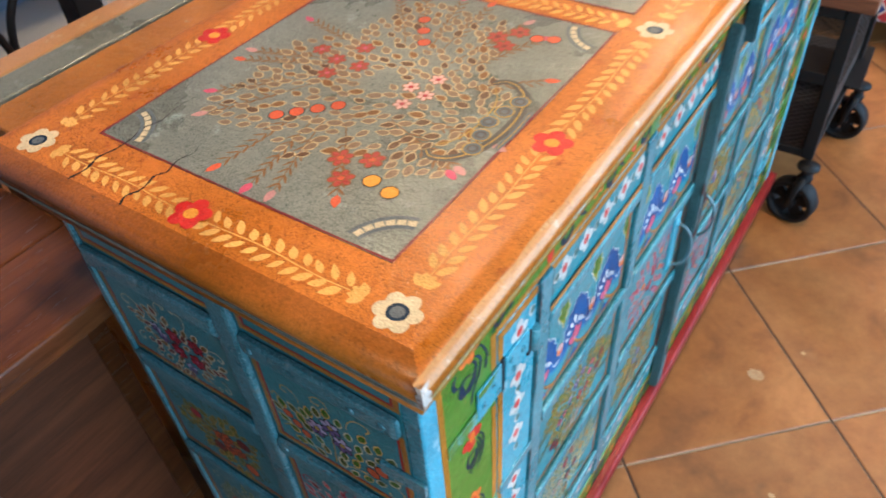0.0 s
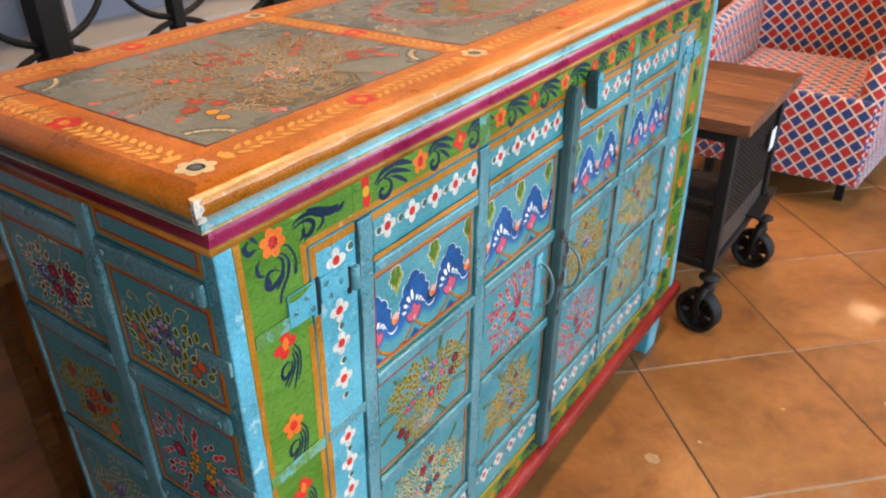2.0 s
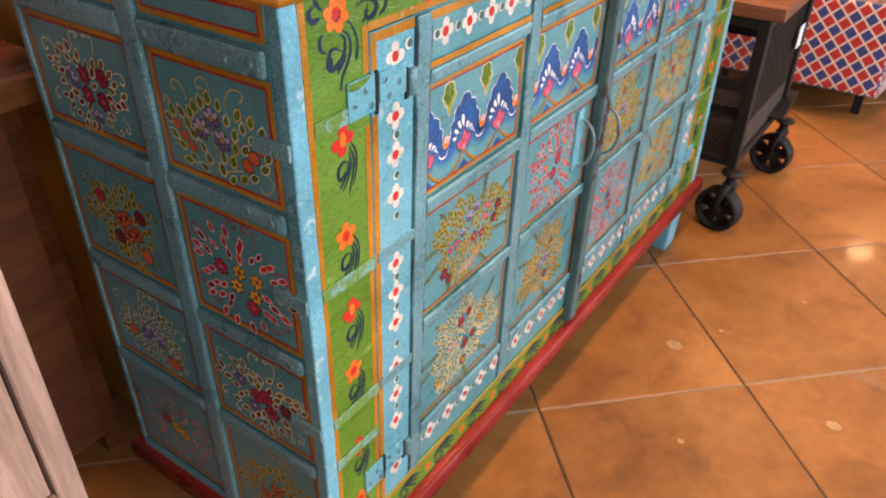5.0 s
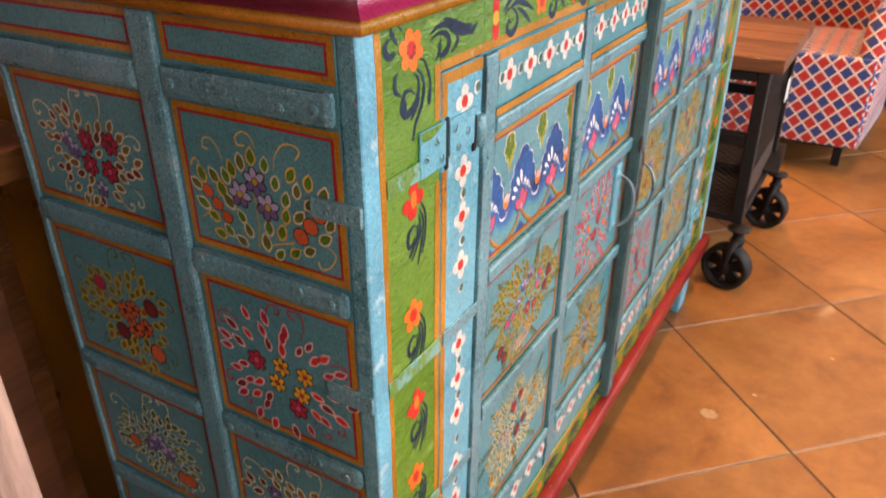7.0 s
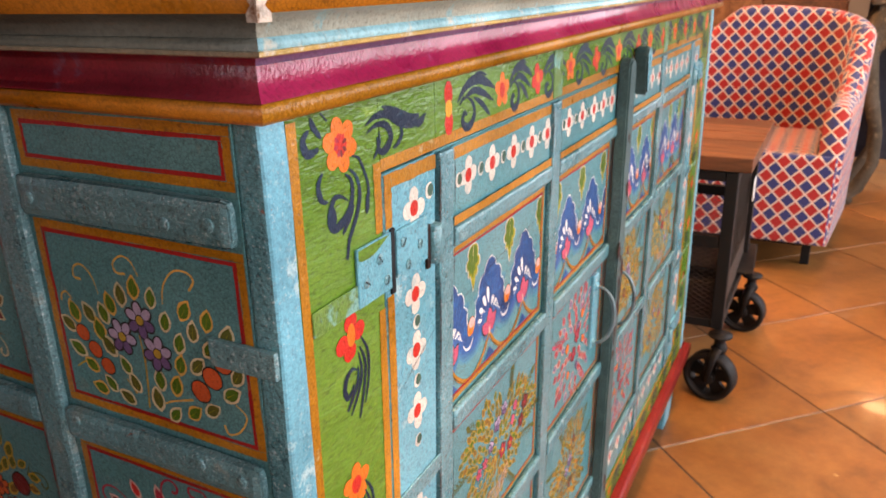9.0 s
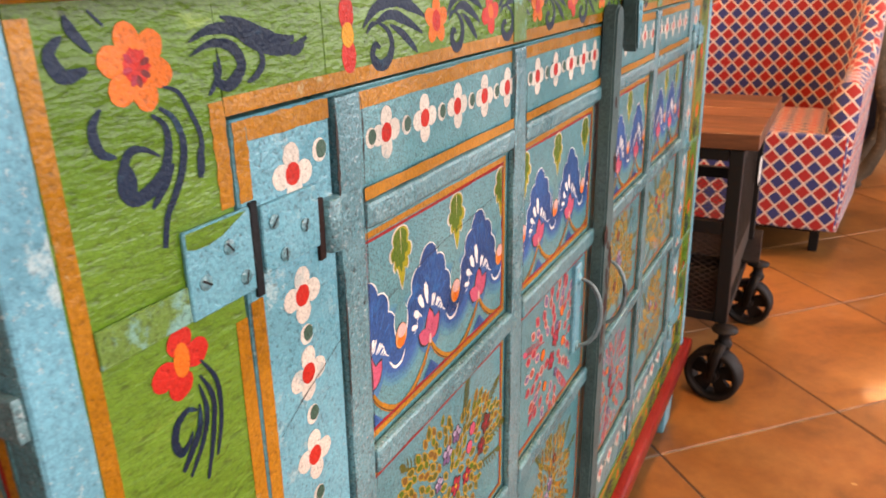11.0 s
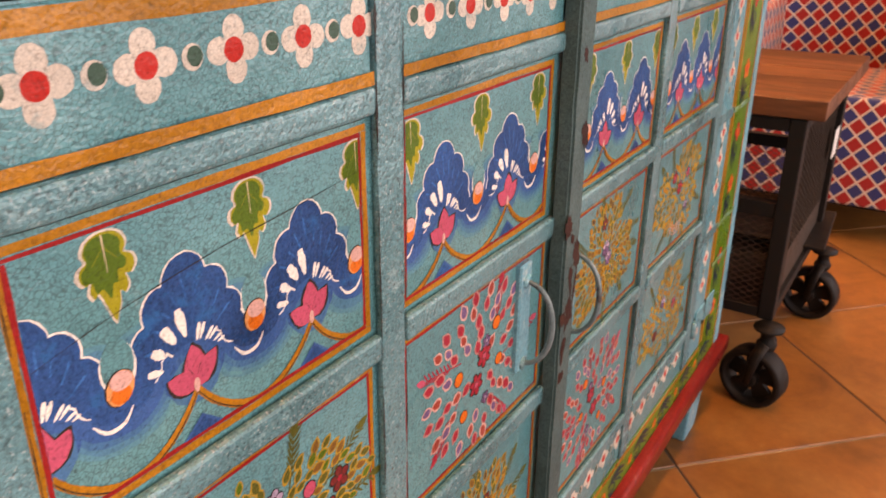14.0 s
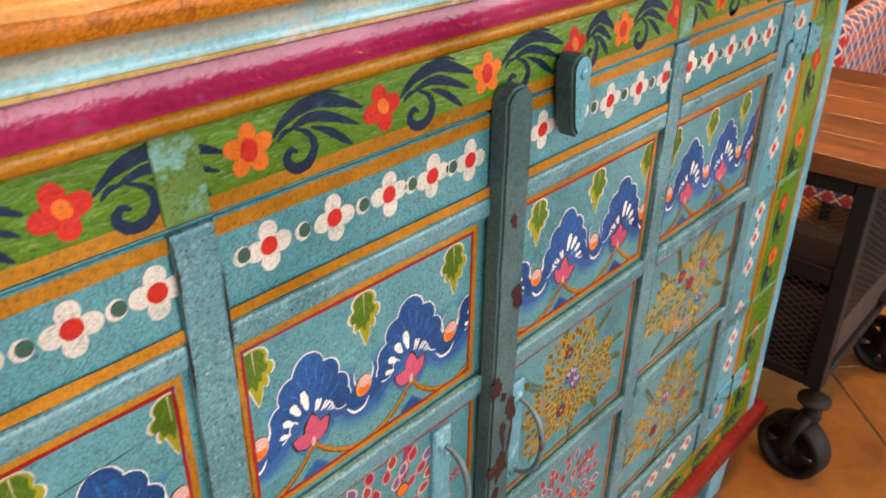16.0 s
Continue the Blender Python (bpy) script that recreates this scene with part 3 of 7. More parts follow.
def turn_button():
    bm = bmesh.new()
    pts = []
    for k in range(9):
        a = math.pi * k / 8
        pts.append((0.7170 + 0.0115 * math.cos(a), 0.8325 + 0.011 * math.sin(a)))
    pts += [(0.7068, 0.820), (0.7085, 0.803), (0.7105, 0.791), (0.7160, 0.7835), (0.7225, 0.790), (0.7268, 0.811)]
    for x in (0.001, 0.0185):
        bm.faces.new([bm.verts.new((x, y, z)) for y, z in (pts if x > 0.01 else pts[::-1])])
    fs = list(bm.faces)
    a, b = list(fs[0].verts)[::-1], list(fs[1].verts)
    n = len(pts)
    for k in range(n):
        bm.faces.new((a[k], a[(k + 1) % n], b[(k + 1) % n], b[k]))
    bmesh.ops.recalc_face_normals(bm, faces=bm.faces)
    bmesh.ops.bevel(bm, geom=[e for e in bm.edges if abs(e.verts[0].co.x - e.verts[1].co.x) < 1e-6], offset=0.0022, segments=2, affect="EDGES")
    tb = part("turn_button", bm, M_BAR, cab, "dark teal wooden turn button")
    bm = bmesh.new()
    my, mz = sum(q[0] for q in pts) / n, sum(q[1] for q in pts) / n
    bm.faces.new([bm.verts.new((0.0188, my + (y - my) * 0.82, mz + (z - mz) * 0.92)) for y, z in pts])
    # paler plate puts the light on the button's front into its colour
    part("face", bm, M_LEAF, tb, "pale blue face, its colour lightened for the light on the front")
    part("screw", lathe(bmesh.new(), [(0.004, 0.0186), (0.004, 0.0198), (0.002, 0.0206)], (0, 0.7175, 0.830), "x", 12), M_SKY, tb)


turn_button()


def bow_pull(y, z, drop, out, sway):
    """A forged iron bow, hung from a staple and bent out from the door."""
    bm = bmesh.new()
    pts = []
    for k in range(17):
        t = math.pi * k / 16
        pts.append((-0.003 + out * math.sin(t) ** 0.8, y + sway * math.sin(t), z - drop * (1 - math.cos(t)) / 2))
    tube(bm, pts, [0.0020 + 0.0007 * math.sin(math.pi * k / 16) for k in range(17)], 8)
    p = part("bow_pull", bm, M_PULL, cab, "iron bow pull with grey-blue paint rubbed off", True)
    for e, zz in ((0, z), (1, z - drop)):
        bm = lathe(bmesh.new(), [(0.0062, -0.0045), (0.006, 0.0015), (0.0035, 0.003)], (0, y, zz), "x", 14)
        part("staple", bm, M_RAIL if e else M_SKY, p, "", True)
    part("backplate", boxed(-0.0063, 0.0006, y - 0.010, y + 0.009, z - drop - 0.006, z + 0.016, 0.0015), M_SKY, p, "light blue overpainted backplate")


bow_pull(0.600, 0.566, 0.076, 0.027, 0.004)
bow_pull(0.692, 0.556, 0.080, 0.030, 0.003)


def hinge(flip, zc):
    s = lambda a, b: mir(a, b, flip)
    a, b = s(0.0755, 0.1135)
    h = part("hinge_plate", boxed(-0.0008, 0.0016, a, b, zc - 0.018, zc + 0.019, 0.0006), M_LEAF, cab, "overpainted hinge plate with slotted screws")
    a, b = s(0.1205, 0.1615)
    part("leaf_plate", boxed(-0.001, 0.0014, a, b, zc - 0.014, zc + 0.017, 0.0006), M_LEAF, h)
    yk = CL - 0.117 if flip else 0.117
    part("slot", boxed(-0.0105, 0.0008, yk - 0.0025, yk + 0.0025, zc - 0.023, zc + 0.02, 0.0005), M_GAP, h)
    yk = CL - 0.1715 if flip else 0.1715
    bm = lathe(bmesh.new(), [(0.0054, -0.0135), (0.006, -0.013), (0.006, 0.013), (0.0054, 0.0135)], (0.0004, yk, zc - 0.006), "z", 16)
    part("knuckle", bm, M_RAIL, h, "", True)
    yk = CL - 0.1645 if flip else 0.1645
    part("slot", boxed(-0.003, 0.0012, yk - 0.0035, yk + 0.0012, zc - 0.022, zc + 0.009, 0.0003), M_RUST, h, "rusty gap beside the knuckle")
    for dy, dz in ((0.084, -0.004), (0.099, 0.006), (0.107, -0.010), (0.128, 0.008), (0.134, -0.009), (0.15, 0.0)):
        yy = CL - dy if flip else dy
        q = part("screw", lathe(bmesh.new(), [(0.0034, 0.0012), (0.0034, 0.0020), (0.0018, 0.0026)], (0, yy, zc + dz), "x", 12), M_RAIL, h)
        an = random.uniform(0, 3)
        bm = bmesh.new()
        c, sn = math.cos(an), math.sin(an)
        bm.faces.new([bm.verts.new((0.00268, yy + c * u - sn * w, zc + dz + sn * u + c * w)) for u, w in ((-0.003, -0.0005), (0.003, -0.0005), (0.003, 0.0005), (-0.003, 0.0005))])
        part("screw_slot", bm, M_GAP, q)


for fl in (False, True):
    hinge(fl, 0.762)
    hinge(fl, 0.262)
    for zs in (0.752, 0.578, 0.402, 0.335):
        a, b = mir(0.0318 if zs > 0.7 else 0.0245, 0.0752 if zs > 0.7 else 0.108, fl)
        hw = 0.004 if fl else 0.0075
        bm = boxed(-0.0004, 0.0009, a, b, zs - hw, zs + hw, 0.0005)
        part("strap", bm, M_STRAP, cab, "overpainted iron strap across the stile")
    for zs in (0.578, 0.402):
        a, b = mir(0.114, 0.200, fl)
        part("strap", boxed(-0.001, 0.0008, a, b, zs - 0.007, zs + 0.007, 0.0005), M_RAIL, cab)

# end faces: raised framing round sunk panels
END_BACK = -0.3905
END_E, END_C = (-0.1765, -0.0165), (-0.3815, -0.206)
END_ROWS = ((0.8315, 0.864), (0.6795, 0.8005), (0.5045, 0.651), (0.344, 0.479), (0.165, 0.319))


def end_face(flip):
    e = new("end_panel")
    e.parent = cab
    e["label"] = "turquoise end with raised framing and painted panels"

    def bx(name, x0, x1, z0, z1, d0, d1, mat, bev=0.0025):
        a, b = (CL - d0, CL - d1) if flip else (d0, d1)
        part(name, boxed(x0, x1, min(a, b), max(a, b), z0, z1, bev, 2), mat, e)

    bx("board", END_BACK + 0.001, -0.0155, 0.147, 0.867, 0.0028, 0.012, M_ENDTEAL, 0)
    bx("upright", END_BACK, -0.3825, 0.1485, 0.8664, -0.001, 0.0027, M_ENDRAIL, 0.0015)
    bx("upright", -0.2045, -0.178, 0.1485, 0.8664, -0.0042, 0.0027, M_ENDRAIL, 0.0045)
    for z0, z1 in ((0.8035, 0.8285), (0.6545, 0.6765), (0.482, 0.5015), (0.322, 0.341), (0.149, 0.162)):
        for x0, x1 in ((-0.3822, -0.2048), (-0.1776, -0.0168)):
            bx("rail", x0, x1, z0, z1, -0.0045, 0.0027, M_ENDRAIL, 0.0055)
    for zs in (0.742, 0.578, 0.402):
        bx("strap", -0.045, -0.0005, zs - 0.008, zs + 0.008, -0.0012, 0.0026, M_ENDRAIL, 0.0008)
    for z in (0.816, 0.6655, 0.492):
        for x in (-0.03, -0.06, -0.165):
            yy = CL + 0.0042 if flip else -0.0042
            part("rivet", lathe(bmesh.new(), [(0.004, 0.0008), (0.0036, -0.0012), (0.0016, -0.0018)] if not flip else [(0.004, -0.0008), (0.0036, 0.0012), (0.0016, 0.0018)], (x, yy, z + random.uniform(-0.004, 0.004)), "y", 10), M_ENDRAIL, e)


end_face(False)
end_face(True)

# ---- floor ----
floor = tagged(part("floor", boxed(RX0 - 0.15, RX1 + 0.15, RY0 - 0.15, RY1 + 0.15, -0.1, -0.0035), M_GROUT), "brown polished cement tiles laid diagonally with dark and pale joints", "floor", kind="structure")


# ---- trolley table on castors ----
def trolley():
    x1, x0, y0, y1 = 0.096, -0.40, 1.392, 1.882
    t = thing("trolley_table", ((x0 + x1) / 2, (y0 + y1) / 2, 0.0), "industrial side table with plank top, black mesh cage and iron castors", "side table")
    top = new("tabletop")
    top.parent = t
    top["label"] = "reddish plank tabletop"
    n = 5
    w = (y1 - y0) / n
    for k in range(n):
        part("plank", boxed(x0, x1, y0 + k * w + 0.0006, y0 + (k + 1) * w - 0.0006, 0.532, 0.5625 + random.uniform(-0.0006, 0.0006), 0.0022, 2), M_PLANK, top)
    a0, a1, b0, b1 = x0 + 0.018, x1 - 0.025, y0 + 0.004, y1 - 0.018
    for lx in (a0, a1 - 0.026):
        for ly in (b0, b1 - 0.03):
            part("leg", boxed(lx, lx + 0.026, ly, ly + 0.03, 0.165, 0.5305, 0.0015), M_BLACK, t)
    for z0, z1 in ((0.508, 0.5302), (0.357, 0.384), (0.166, 0.186)):
        for q in ((a0 + 0.027, a1 - 0.027, b0 + 0.002, b0 + 0.022), (a0 + 0.027, a1 - 0.027, b1 - 0.022, b1 - 0.002)):
            part("cross_rail", boxed(*q, z0, z1, 0.001), M_BLACK, t)
        for q in ((a0 + 0.002, a0 + 0.022, b0 + 0.031, b1 - 0.031), (a1 - 0.022, a1 - 0.002, b0 + 0.031, b1 - 0.031)):
            if 0.3 < z0 < 0.4:
                continue
            part("side_rail", boxed(*q, z0, z1, 0.001), M_BLACK, t)
    part("deck", boxed(a0 + 0.004, a1 - 0.003, b0 + 0.004, b1 + 0.0, 0.168, 0.176), M_BLACK, t)
    # tray plate that reaches out past the far legs
    bm = boxed(a0 + 0.01, 0.101, 1.70, 1.908, 0.192, 0.199, 0.0015)
    for v in bm.verts:
        if v.co.y > 1.8:
            v.co.z += 0.012
            v.co.x -= 0.012 if v.co.x > 0 else 0
    part("tray_plate", bm, M_BLACK, t)

    def mesh_sheet(name, axis, c, u0, u1, z0, z1, deep=0.0008):
        """Expanded metal: two crossing sets of thin flat strands."""
        bm = bmesh.new()
        step, h = 0.021, 0.55
        for sgn in (1, -1):
            k = -int((z1 - z0) / h / step) - 2
            while u0 + k * step < u1 + (z1 - z0) / h:
                ua = u0 + k * step
                pa, pb = (ua, z0), (ua + (z1 - z0) / h, z1)
                lo, hi = max(0, (u0 - pa[0]) * h / (z1 - z0)), min(1, (u1 - pa[0]) * h / (z1 - z0))
                if hi > lo:
                    q = [(pa[0] + (pb[0] - pa[0]) * s, z0 + (z1 - z0) * s) for s in (lo, hi)]
                    if sgn < 0:
                        q = [(u0 + u1 - u, z) for u, z in q]
                    w = 0.00055
                    vs = []
                    for d in (c - deep, c + deep):
                        for (u, z), o in ((q[0], -w), (q[1], -w), (q[1], w), (q[0], w)):
                            vs.append(bm.verts.new((d, u, z + o) if axis == "x" else (u, d, z + o)))
                    for f in ((0, 1, 2, 3), (7, 6, 5, 4), (0, 4, 5, 1), (3, 2, 6, 7)):
                        bm.faces.new([vs[i] for i in f])
                k += 1
        part(name, bm, M_MESH, t, "brown-black expanded metal mesh")

    mesh_sheet("mesh_panel", "y", b0 + 0.012, a0 + 0.027, a1 - 0.027, 0.186, 0.357)
    mesh_sheet("mesh_panel", "y", b1 - 0.012, a0 + 0.027, a1 - 0.027, 0.186, 0.357)
    mesh_sheet("mesh_panel", "x", a1 - 0.012, b0 + 0.031, b1 - 0.031, 0.262, 0.508, 0.0016)
    part("side_sheet", boxed(a1 - 0.014, a1 - 0.011, b0 + 0.0305, b1 - 0.0305, 0.1865, 0.2615), M_MESH, t, "brown-black lower side sheet")
    mesh_sheet("mesh_panel", "x", a0 + 0.012, b0 + 0.031, b1 - 0.031, 0.186, 0.357)
    part("price_tag", boxed(a1 + 0.001, a1 + 0.003, b1 - 0.105, b1 - 0.062, 0.372, 0.432, 0.0004), M_PAPER, t, "small blank white price tag")

    def castor(x, y, turn):
        c = new("castor")
        c.parent = t
        c["label"] = "black cast-iron spoked castor"
        r, w = 0.058, 0.020
        rot = Matrix.Translation((x, y, 0)) @ Matrix.Rotation(turn, 4, "Z")
        bm = bmesh.new()
        lathe(bm, [(r - 0.012, -w), (r - 0.003, -w), (r, -w + 0.004), (r, w - 0.004), (r - 0.003, w), (r - 0.012, w), (r - 0.014, 0), (r - 0.012, -w)], (0, 0, 0), "x", 40)
        for f in [f for f in bm.faces if len(f.verts) > 8]:
            bm.faces.remove(f)
        bmesh.ops.recalc_face_normals(bm, faces=bm.faces)
        bm.transform(rot @ Matrix.Translation((0, 0, r)))
        part("tyre", bm, M_BLACK, c, "", True)
        bm = bmesh.new()
        lathe(bm, [(0.012, -w * 1.1), (0.015, -w), (0.015, w), (0.012, w * 1.1)], (0, 0, 0), "x", 20)
        for k in range(5):
            a = 2 * math.pi * k / 5 + 0.3
            d = Vector((0, math.cos(a), math.sin(a)))
            s = Vector((0, -math.sin(a), math.cos(a)))
            vs = []
            for e in (-0.005, 0.005):
                for rr, ww in ((0.012, 0.011), (r - 0.011, 0.019)):
                    for sg in (-1, 1):
                        vs.append(bm.verts.new(d * rr + s * (ww * sg) + Vector((e, 0, 0))))
            for q in ((0, 1, 3, 2), (4, 6, 7, 5), (0, 2, 6, 4), (1, 5, 7, 3)):
                bm.faces.new([vs[i] for i in q])
        bmesh.ops.recalc_face_normals(bm, faces=bm.faces)
        bm.transform(rot @ Matrix.Translation((0, 0, r)))
        part("spokes", bm, M_BLACK, c)
        bm = bmesh.new()
        for e in (-1, 1):
            tube(bm, [(e * 0.028, 0.0, r), (e * 0.028, 0.008, r + 0.05), (e * 0.014, 0.016, r + 0.078)], [0.010, 0.014, 0.014], 8, flat=0.6)
        lathe(bm, [(0.015, r + 0.064), (0.018, r + 0.074), (0.012, r + 0.082), (0.012, 0.160), (0.026, 0.161), (0.026, 0.1655)], (0, 0.014, 0), "z", 16)
        tube(bm, [(-0.03, 0, r), (0.03, 0, r)], 0.006, 8)
        bm.transform(rot)
        part("fork", bm, M_BLACK, c, "", True)

    castor(0.058, 1.378, -1.8)
    castor(0.080, 1.785, -1.7)
    castor(-0.36, 1.42, -0.4)
    castor(-0.36, 1.83, -0.9)
    return t


# ---- armchair ----
def armchair():
    X0, X1, Y0, Y1 = -0.325, 0.262, 2.285, 2.98
    t = thing("armchair", ((X0 + X1) / 2, (Y0 + Y1) / 2, 0.0), "tub armchair in red, blue and cream diamond-check fabric on black legs", "armchair")
    part("base_frame", boxed(X0 + 0.05, X1 - 0.05, Y0 + 0.04, Y1 - 0.08, 0.085, 0.125, 0.004), M_BLACK, t)
    for lx in (X0 + 0.06, X1 - 0.07):
        for ly in (Y0 + 0.11, Y1 - 0.14):
            part("leg", boxed(lx, lx + 0.028, ly, ly + 0.028, 0.0, 0.086, 0.002), M_BLACK, t)
    bm = boxed(X0 + 0.068, X1 - 0.068, Y0 + 0.002, Y1 - 0.13, 0.112, 0.372, 0.022, 4)
    for v in bm.verts:
        if v.co.z > 0.3:
            u, w = (v.co.x - X0) / (X1 - X0), (v.co.y - Y0) / (Y1 - Y0)
            v.co.z += 0.012 * math.sin(math.pi * min(1, max(0, u)))
    part("seat", bm, M_CHECK, t, "padded check seat", True)
    bm = boxed(X0 + 0.004, X1 - 0.002, Y0 - 0.012, Y0 + 0.03, 0.106, 0.392, 0.012, 3)
    for v in bm.verts:
        if v.co.z > 0.3:
            v.co.z += 0.012 * math.sin(math.pi * min(1, max(0, (v.co.x - X0) / (X1 - X0))))
    part("front_panel", bm, M_CHECK, t, "check front panel below the seat", True)
    # shell: arms and back as one swept wall with a rising top line
    path, tops = [], []
    xc, rx = (X0 + X1) / 2, (X1 - X0) / 2
    n = 14
    for k in range(n):
        s = k / (n - 1)
        path.append((X1 + 0.045 * s, Y0 + s * (Y1 - Y0 - 0.22)))
        tops.append(0.545 + 0.03 * s + 0.17 * max(0, (s - 0.35) / 0.65) ** 1.6)
    for k in range(1, 16):
        a = math.pi / 2 * k / 16
        path.append((X1 - 0.175 + 0.22 * math.cos(a), Y1 - 0.22 + 0.22 * math.sin(a)))
        tops.append(0.745 + 0.06 * math.sin(a))
    for k in range(9):
        path.append((X1 - 0.175 - (rx - 0.175) * (k + 1) / 9, Y1))
        tops.append(0.805 + 0.008 * math.sin(math.pi / 2 * (k + 1) / 9))
    # the other arm stands straighter and lower
    m = [(2 * xc - min(x, X1), y) for x, y in path[::-1][1:]]
    low = [0.555 + 0.04 * k / (n - 1) for k in range(n)] + [0.6 + 0.205 * (k / 16) ** 1.4 for k in range(1, 16)] + tops[n + 15:]
    path, tops = path + m, tops + low[::-1][1:]
    bm = bmesh.new()
    rings = []
    N = len(path)
    for i, ((x, y), h) in enumerate(zip(path, tops)):
        a, b = path[max(0, i - 1)], path[min(N - 1, i + 1)]
        d = Vector((b[0] - a[0], b[1] - a[1], 0)).normalized()
        nrm = Vector((d.y, -d.x, 0))
        th = 0.07
        lean = 0.03
        prof = [(0.0, 0.105)]
        prof += [(lean * 0.5 * z, 0.105 + (h - 0.03 - 0.105) * z) for z in (0.25, 0.5, 0.75, 1.0)]
        for k in range(1, 6):
            a2 = math.pi * k / 6
            prof.append((lean * 0.5 - th / 2 + th / 2 * math.cos(a2), h - 0.03 + 0.03 * math.sin(a2)))
        prof += [(lean * 0.5 * z - th, 0.105 + (h - 0.03 - 0.105) * z) for z in (1.0, 0.75, 0.5, 0.25)]
        prof += [(-th, 0.105)]
        rings.append([bm.verts.new(Vector((x, y, 0)) + nrm * o + Vector((0, 0, z))) for o, z in prof])
    for a, b in zip(rings, rings[1:]):
        for k in range(len(a)):
            bm.faces.new((a[k], a[(k + 1) % len(a)], b[(k + 1) % len(a)], b[k]))
    bm.faces.new(rings[0]), bm.faces.new(rings[-1][::-1])
    bmesh.ops.recalc_face_normals(bm, faces=bm.faces)
    part("shell", bm, M_CHECK, t, "curved check back and arms", True)
    return t


# ---- dark polished wooden sideboard, limewashed cabinet, painted chest ----
def brown_cabinet():
    t = thing("wooden_sideboard", (-0.75, -0.5, 0.0), "dark polished wooden sideboard with a thick plank top", "sideboard")
    y0, y1 = -1.25, 0.075
    top = new("top")
    top.parent = t
    for k in range(4):
        a = -1.02 + k * 0.1435
        part("plank", boxed(a, a + 0.143, y0, y1, 0.672, 0.705, 0.004, 2), M_WALNUT, top)
    part("side", boxed(-1.0, -0.555, y1 - 0.06, y1 - 0.03, 0.0, 0.6715), M_WALNUT, t)
    part("side", boxed(-1.0, -0.555, y0 + 0.03, y0 + 0.06, 0.0, 0.6715), M_WALNUT, t)
    part("back", boxed(-1.0, -0.98, y0 + 0.061, y1 - 0.061, 0.05, 0.6715), M_WALNUT, t)
    for k in range(2):
        a = y0 + 0.062 + k * 0.601
        part("door", boxed(-0.575, -0.535, a, a + 0.6, 0.06, 0.6715, 0.003, 2), M_SHADEDOOR, t, "plain wooden door, darkened for the shade under the top")
    part("plinth", boxed(-0.98, -0.6, y0 + 0.061, y1 - 0.061, 0.0, 0.058), M_WALNUT, t)
    return t


def limewashed_cabinet():
    t = thing("limewashed_cabinet", (-0.32, -0.6, 0.0), "pale limewashed wooden cabinet with framed panels", "cabinet")
    x1, x0, y1, y0, h = -0.115, -0.36, -0.2, -1.0, 0.93
    part("carcass", boxed(x0, x1 - 0.022, y0, y1, 0.05, h - 0.03), M_LIME, t)
    part("top", boxed(x0 - 0.01, x1 + 0.006, y0 - 0.008, y1 + 0.004, h - 0.0295, h, 0.004, 2), M_LIME, t)
    # black backing put in for the shade round the drawers
    part("recess", boxed(x1 - 0.0219, x1 - 0.0195, y0 + 0.02, y1 - 0.02, 0.07, h - 0.05), M_GAP, t, "near-black backing for the shade in the drawer gaps")
    for a, b in ((y1 - 0.024, y1), (-0.614, -0.586), (y0, y0 + 0.024)):
        part("stile", boxed(x1 - 0.0215, x1, a, b, 0.0, h - 0.03, 0.002), M_LIME, t)
    for z0, z1 in ((0.06, 0.12), (0.425, 0.452), (0.622, 0.649), (0.86, 0.899)):
        for a, b in ((-0.5855, y1 - 0.0245), (y0 + 0.0245, -0.6145)):
            part("rail", boxed(x1 - 0.0215, x1 - 0.001, a, b, z0, z1, 0.0025, 2), M_LIME, t)
    for z0, z1 in ((0.1235, 0.4215), (0.4555, 0.6175), (0.6515, 0.8565)):
        for a, b in ((-0.583, y1 - 0.028), (y0 + 0.028, -0.617)):
            part("drawer_front", boxed(x1 - 0.0213, x1 - 0.0015, a, b, z0, z1, 0.003, 2), M_LIME, t)
    return t


def painted_chest():
    t = thing("painted_chest", (-0.65, 0.4, 0.0), "old painted chest with a worn grey-green and orange top", "chest")
    y0, y1 = 0.095, 0.735
    part("body", boxed(-0.815, -0.475, y0 + 0.015, y1 - 0.015, 0.0, 0.765), M_OCHRE, t)
    part("border_board", boxed(-0.838, -0.795, y0, y1, 0.766, 0.801, 0.003, 2), M_WORNEDGE, t, "orange-brown worn wooden border")
    part("top_board", boxed(-0.7945, -0.7385, y0, y1, 0.766, 0.799, 0.002), M_SAGE, t, "grey-green worn board")
    part("front_board", boxed(-0.7335, -0.47, y0, y1, 0.766, 0.797, 0.002), M_OCHRE, t, "brown-orange worn board")
    return t


def iron_screen():
    x = -1.45
    t = thing("iron_screen", (x, 1.0, 0.0), "black wrought-iron screen of posts and rings", "screen")
    ys = (0.28, 0.66, 1.04, 1.42)
    for i, y in enumerate(ys):
        w = 0.034 if i % 2 else 0.019
        part("post", boxed(x - w, x + w, y - w, y + w, 0.0, 1.5, 0.003), M_BLACK, t)
    for y in ys:
        for zc in (0.305, 0.69 + 0.192, 0.69 - 0.192, 1.27):
            bm = bmesh.new()
            tube(bm, [(x, y + 0.185 * math.cos(2 * math.pi * k / 40), zc + 0.185 * math.sin(2 * math.pi * k / 40)) for k in range(40)], 0.009, 8, True)
            part("ring", bm, M_BLACK, t, "", True)
    for z in (0.09, 1.47):
        part("bar", boxed(x - 0.012, x + 0.012, 0.2, 1.5, z, z + 0.025, 0.002), M_BLACK, t)
    return t


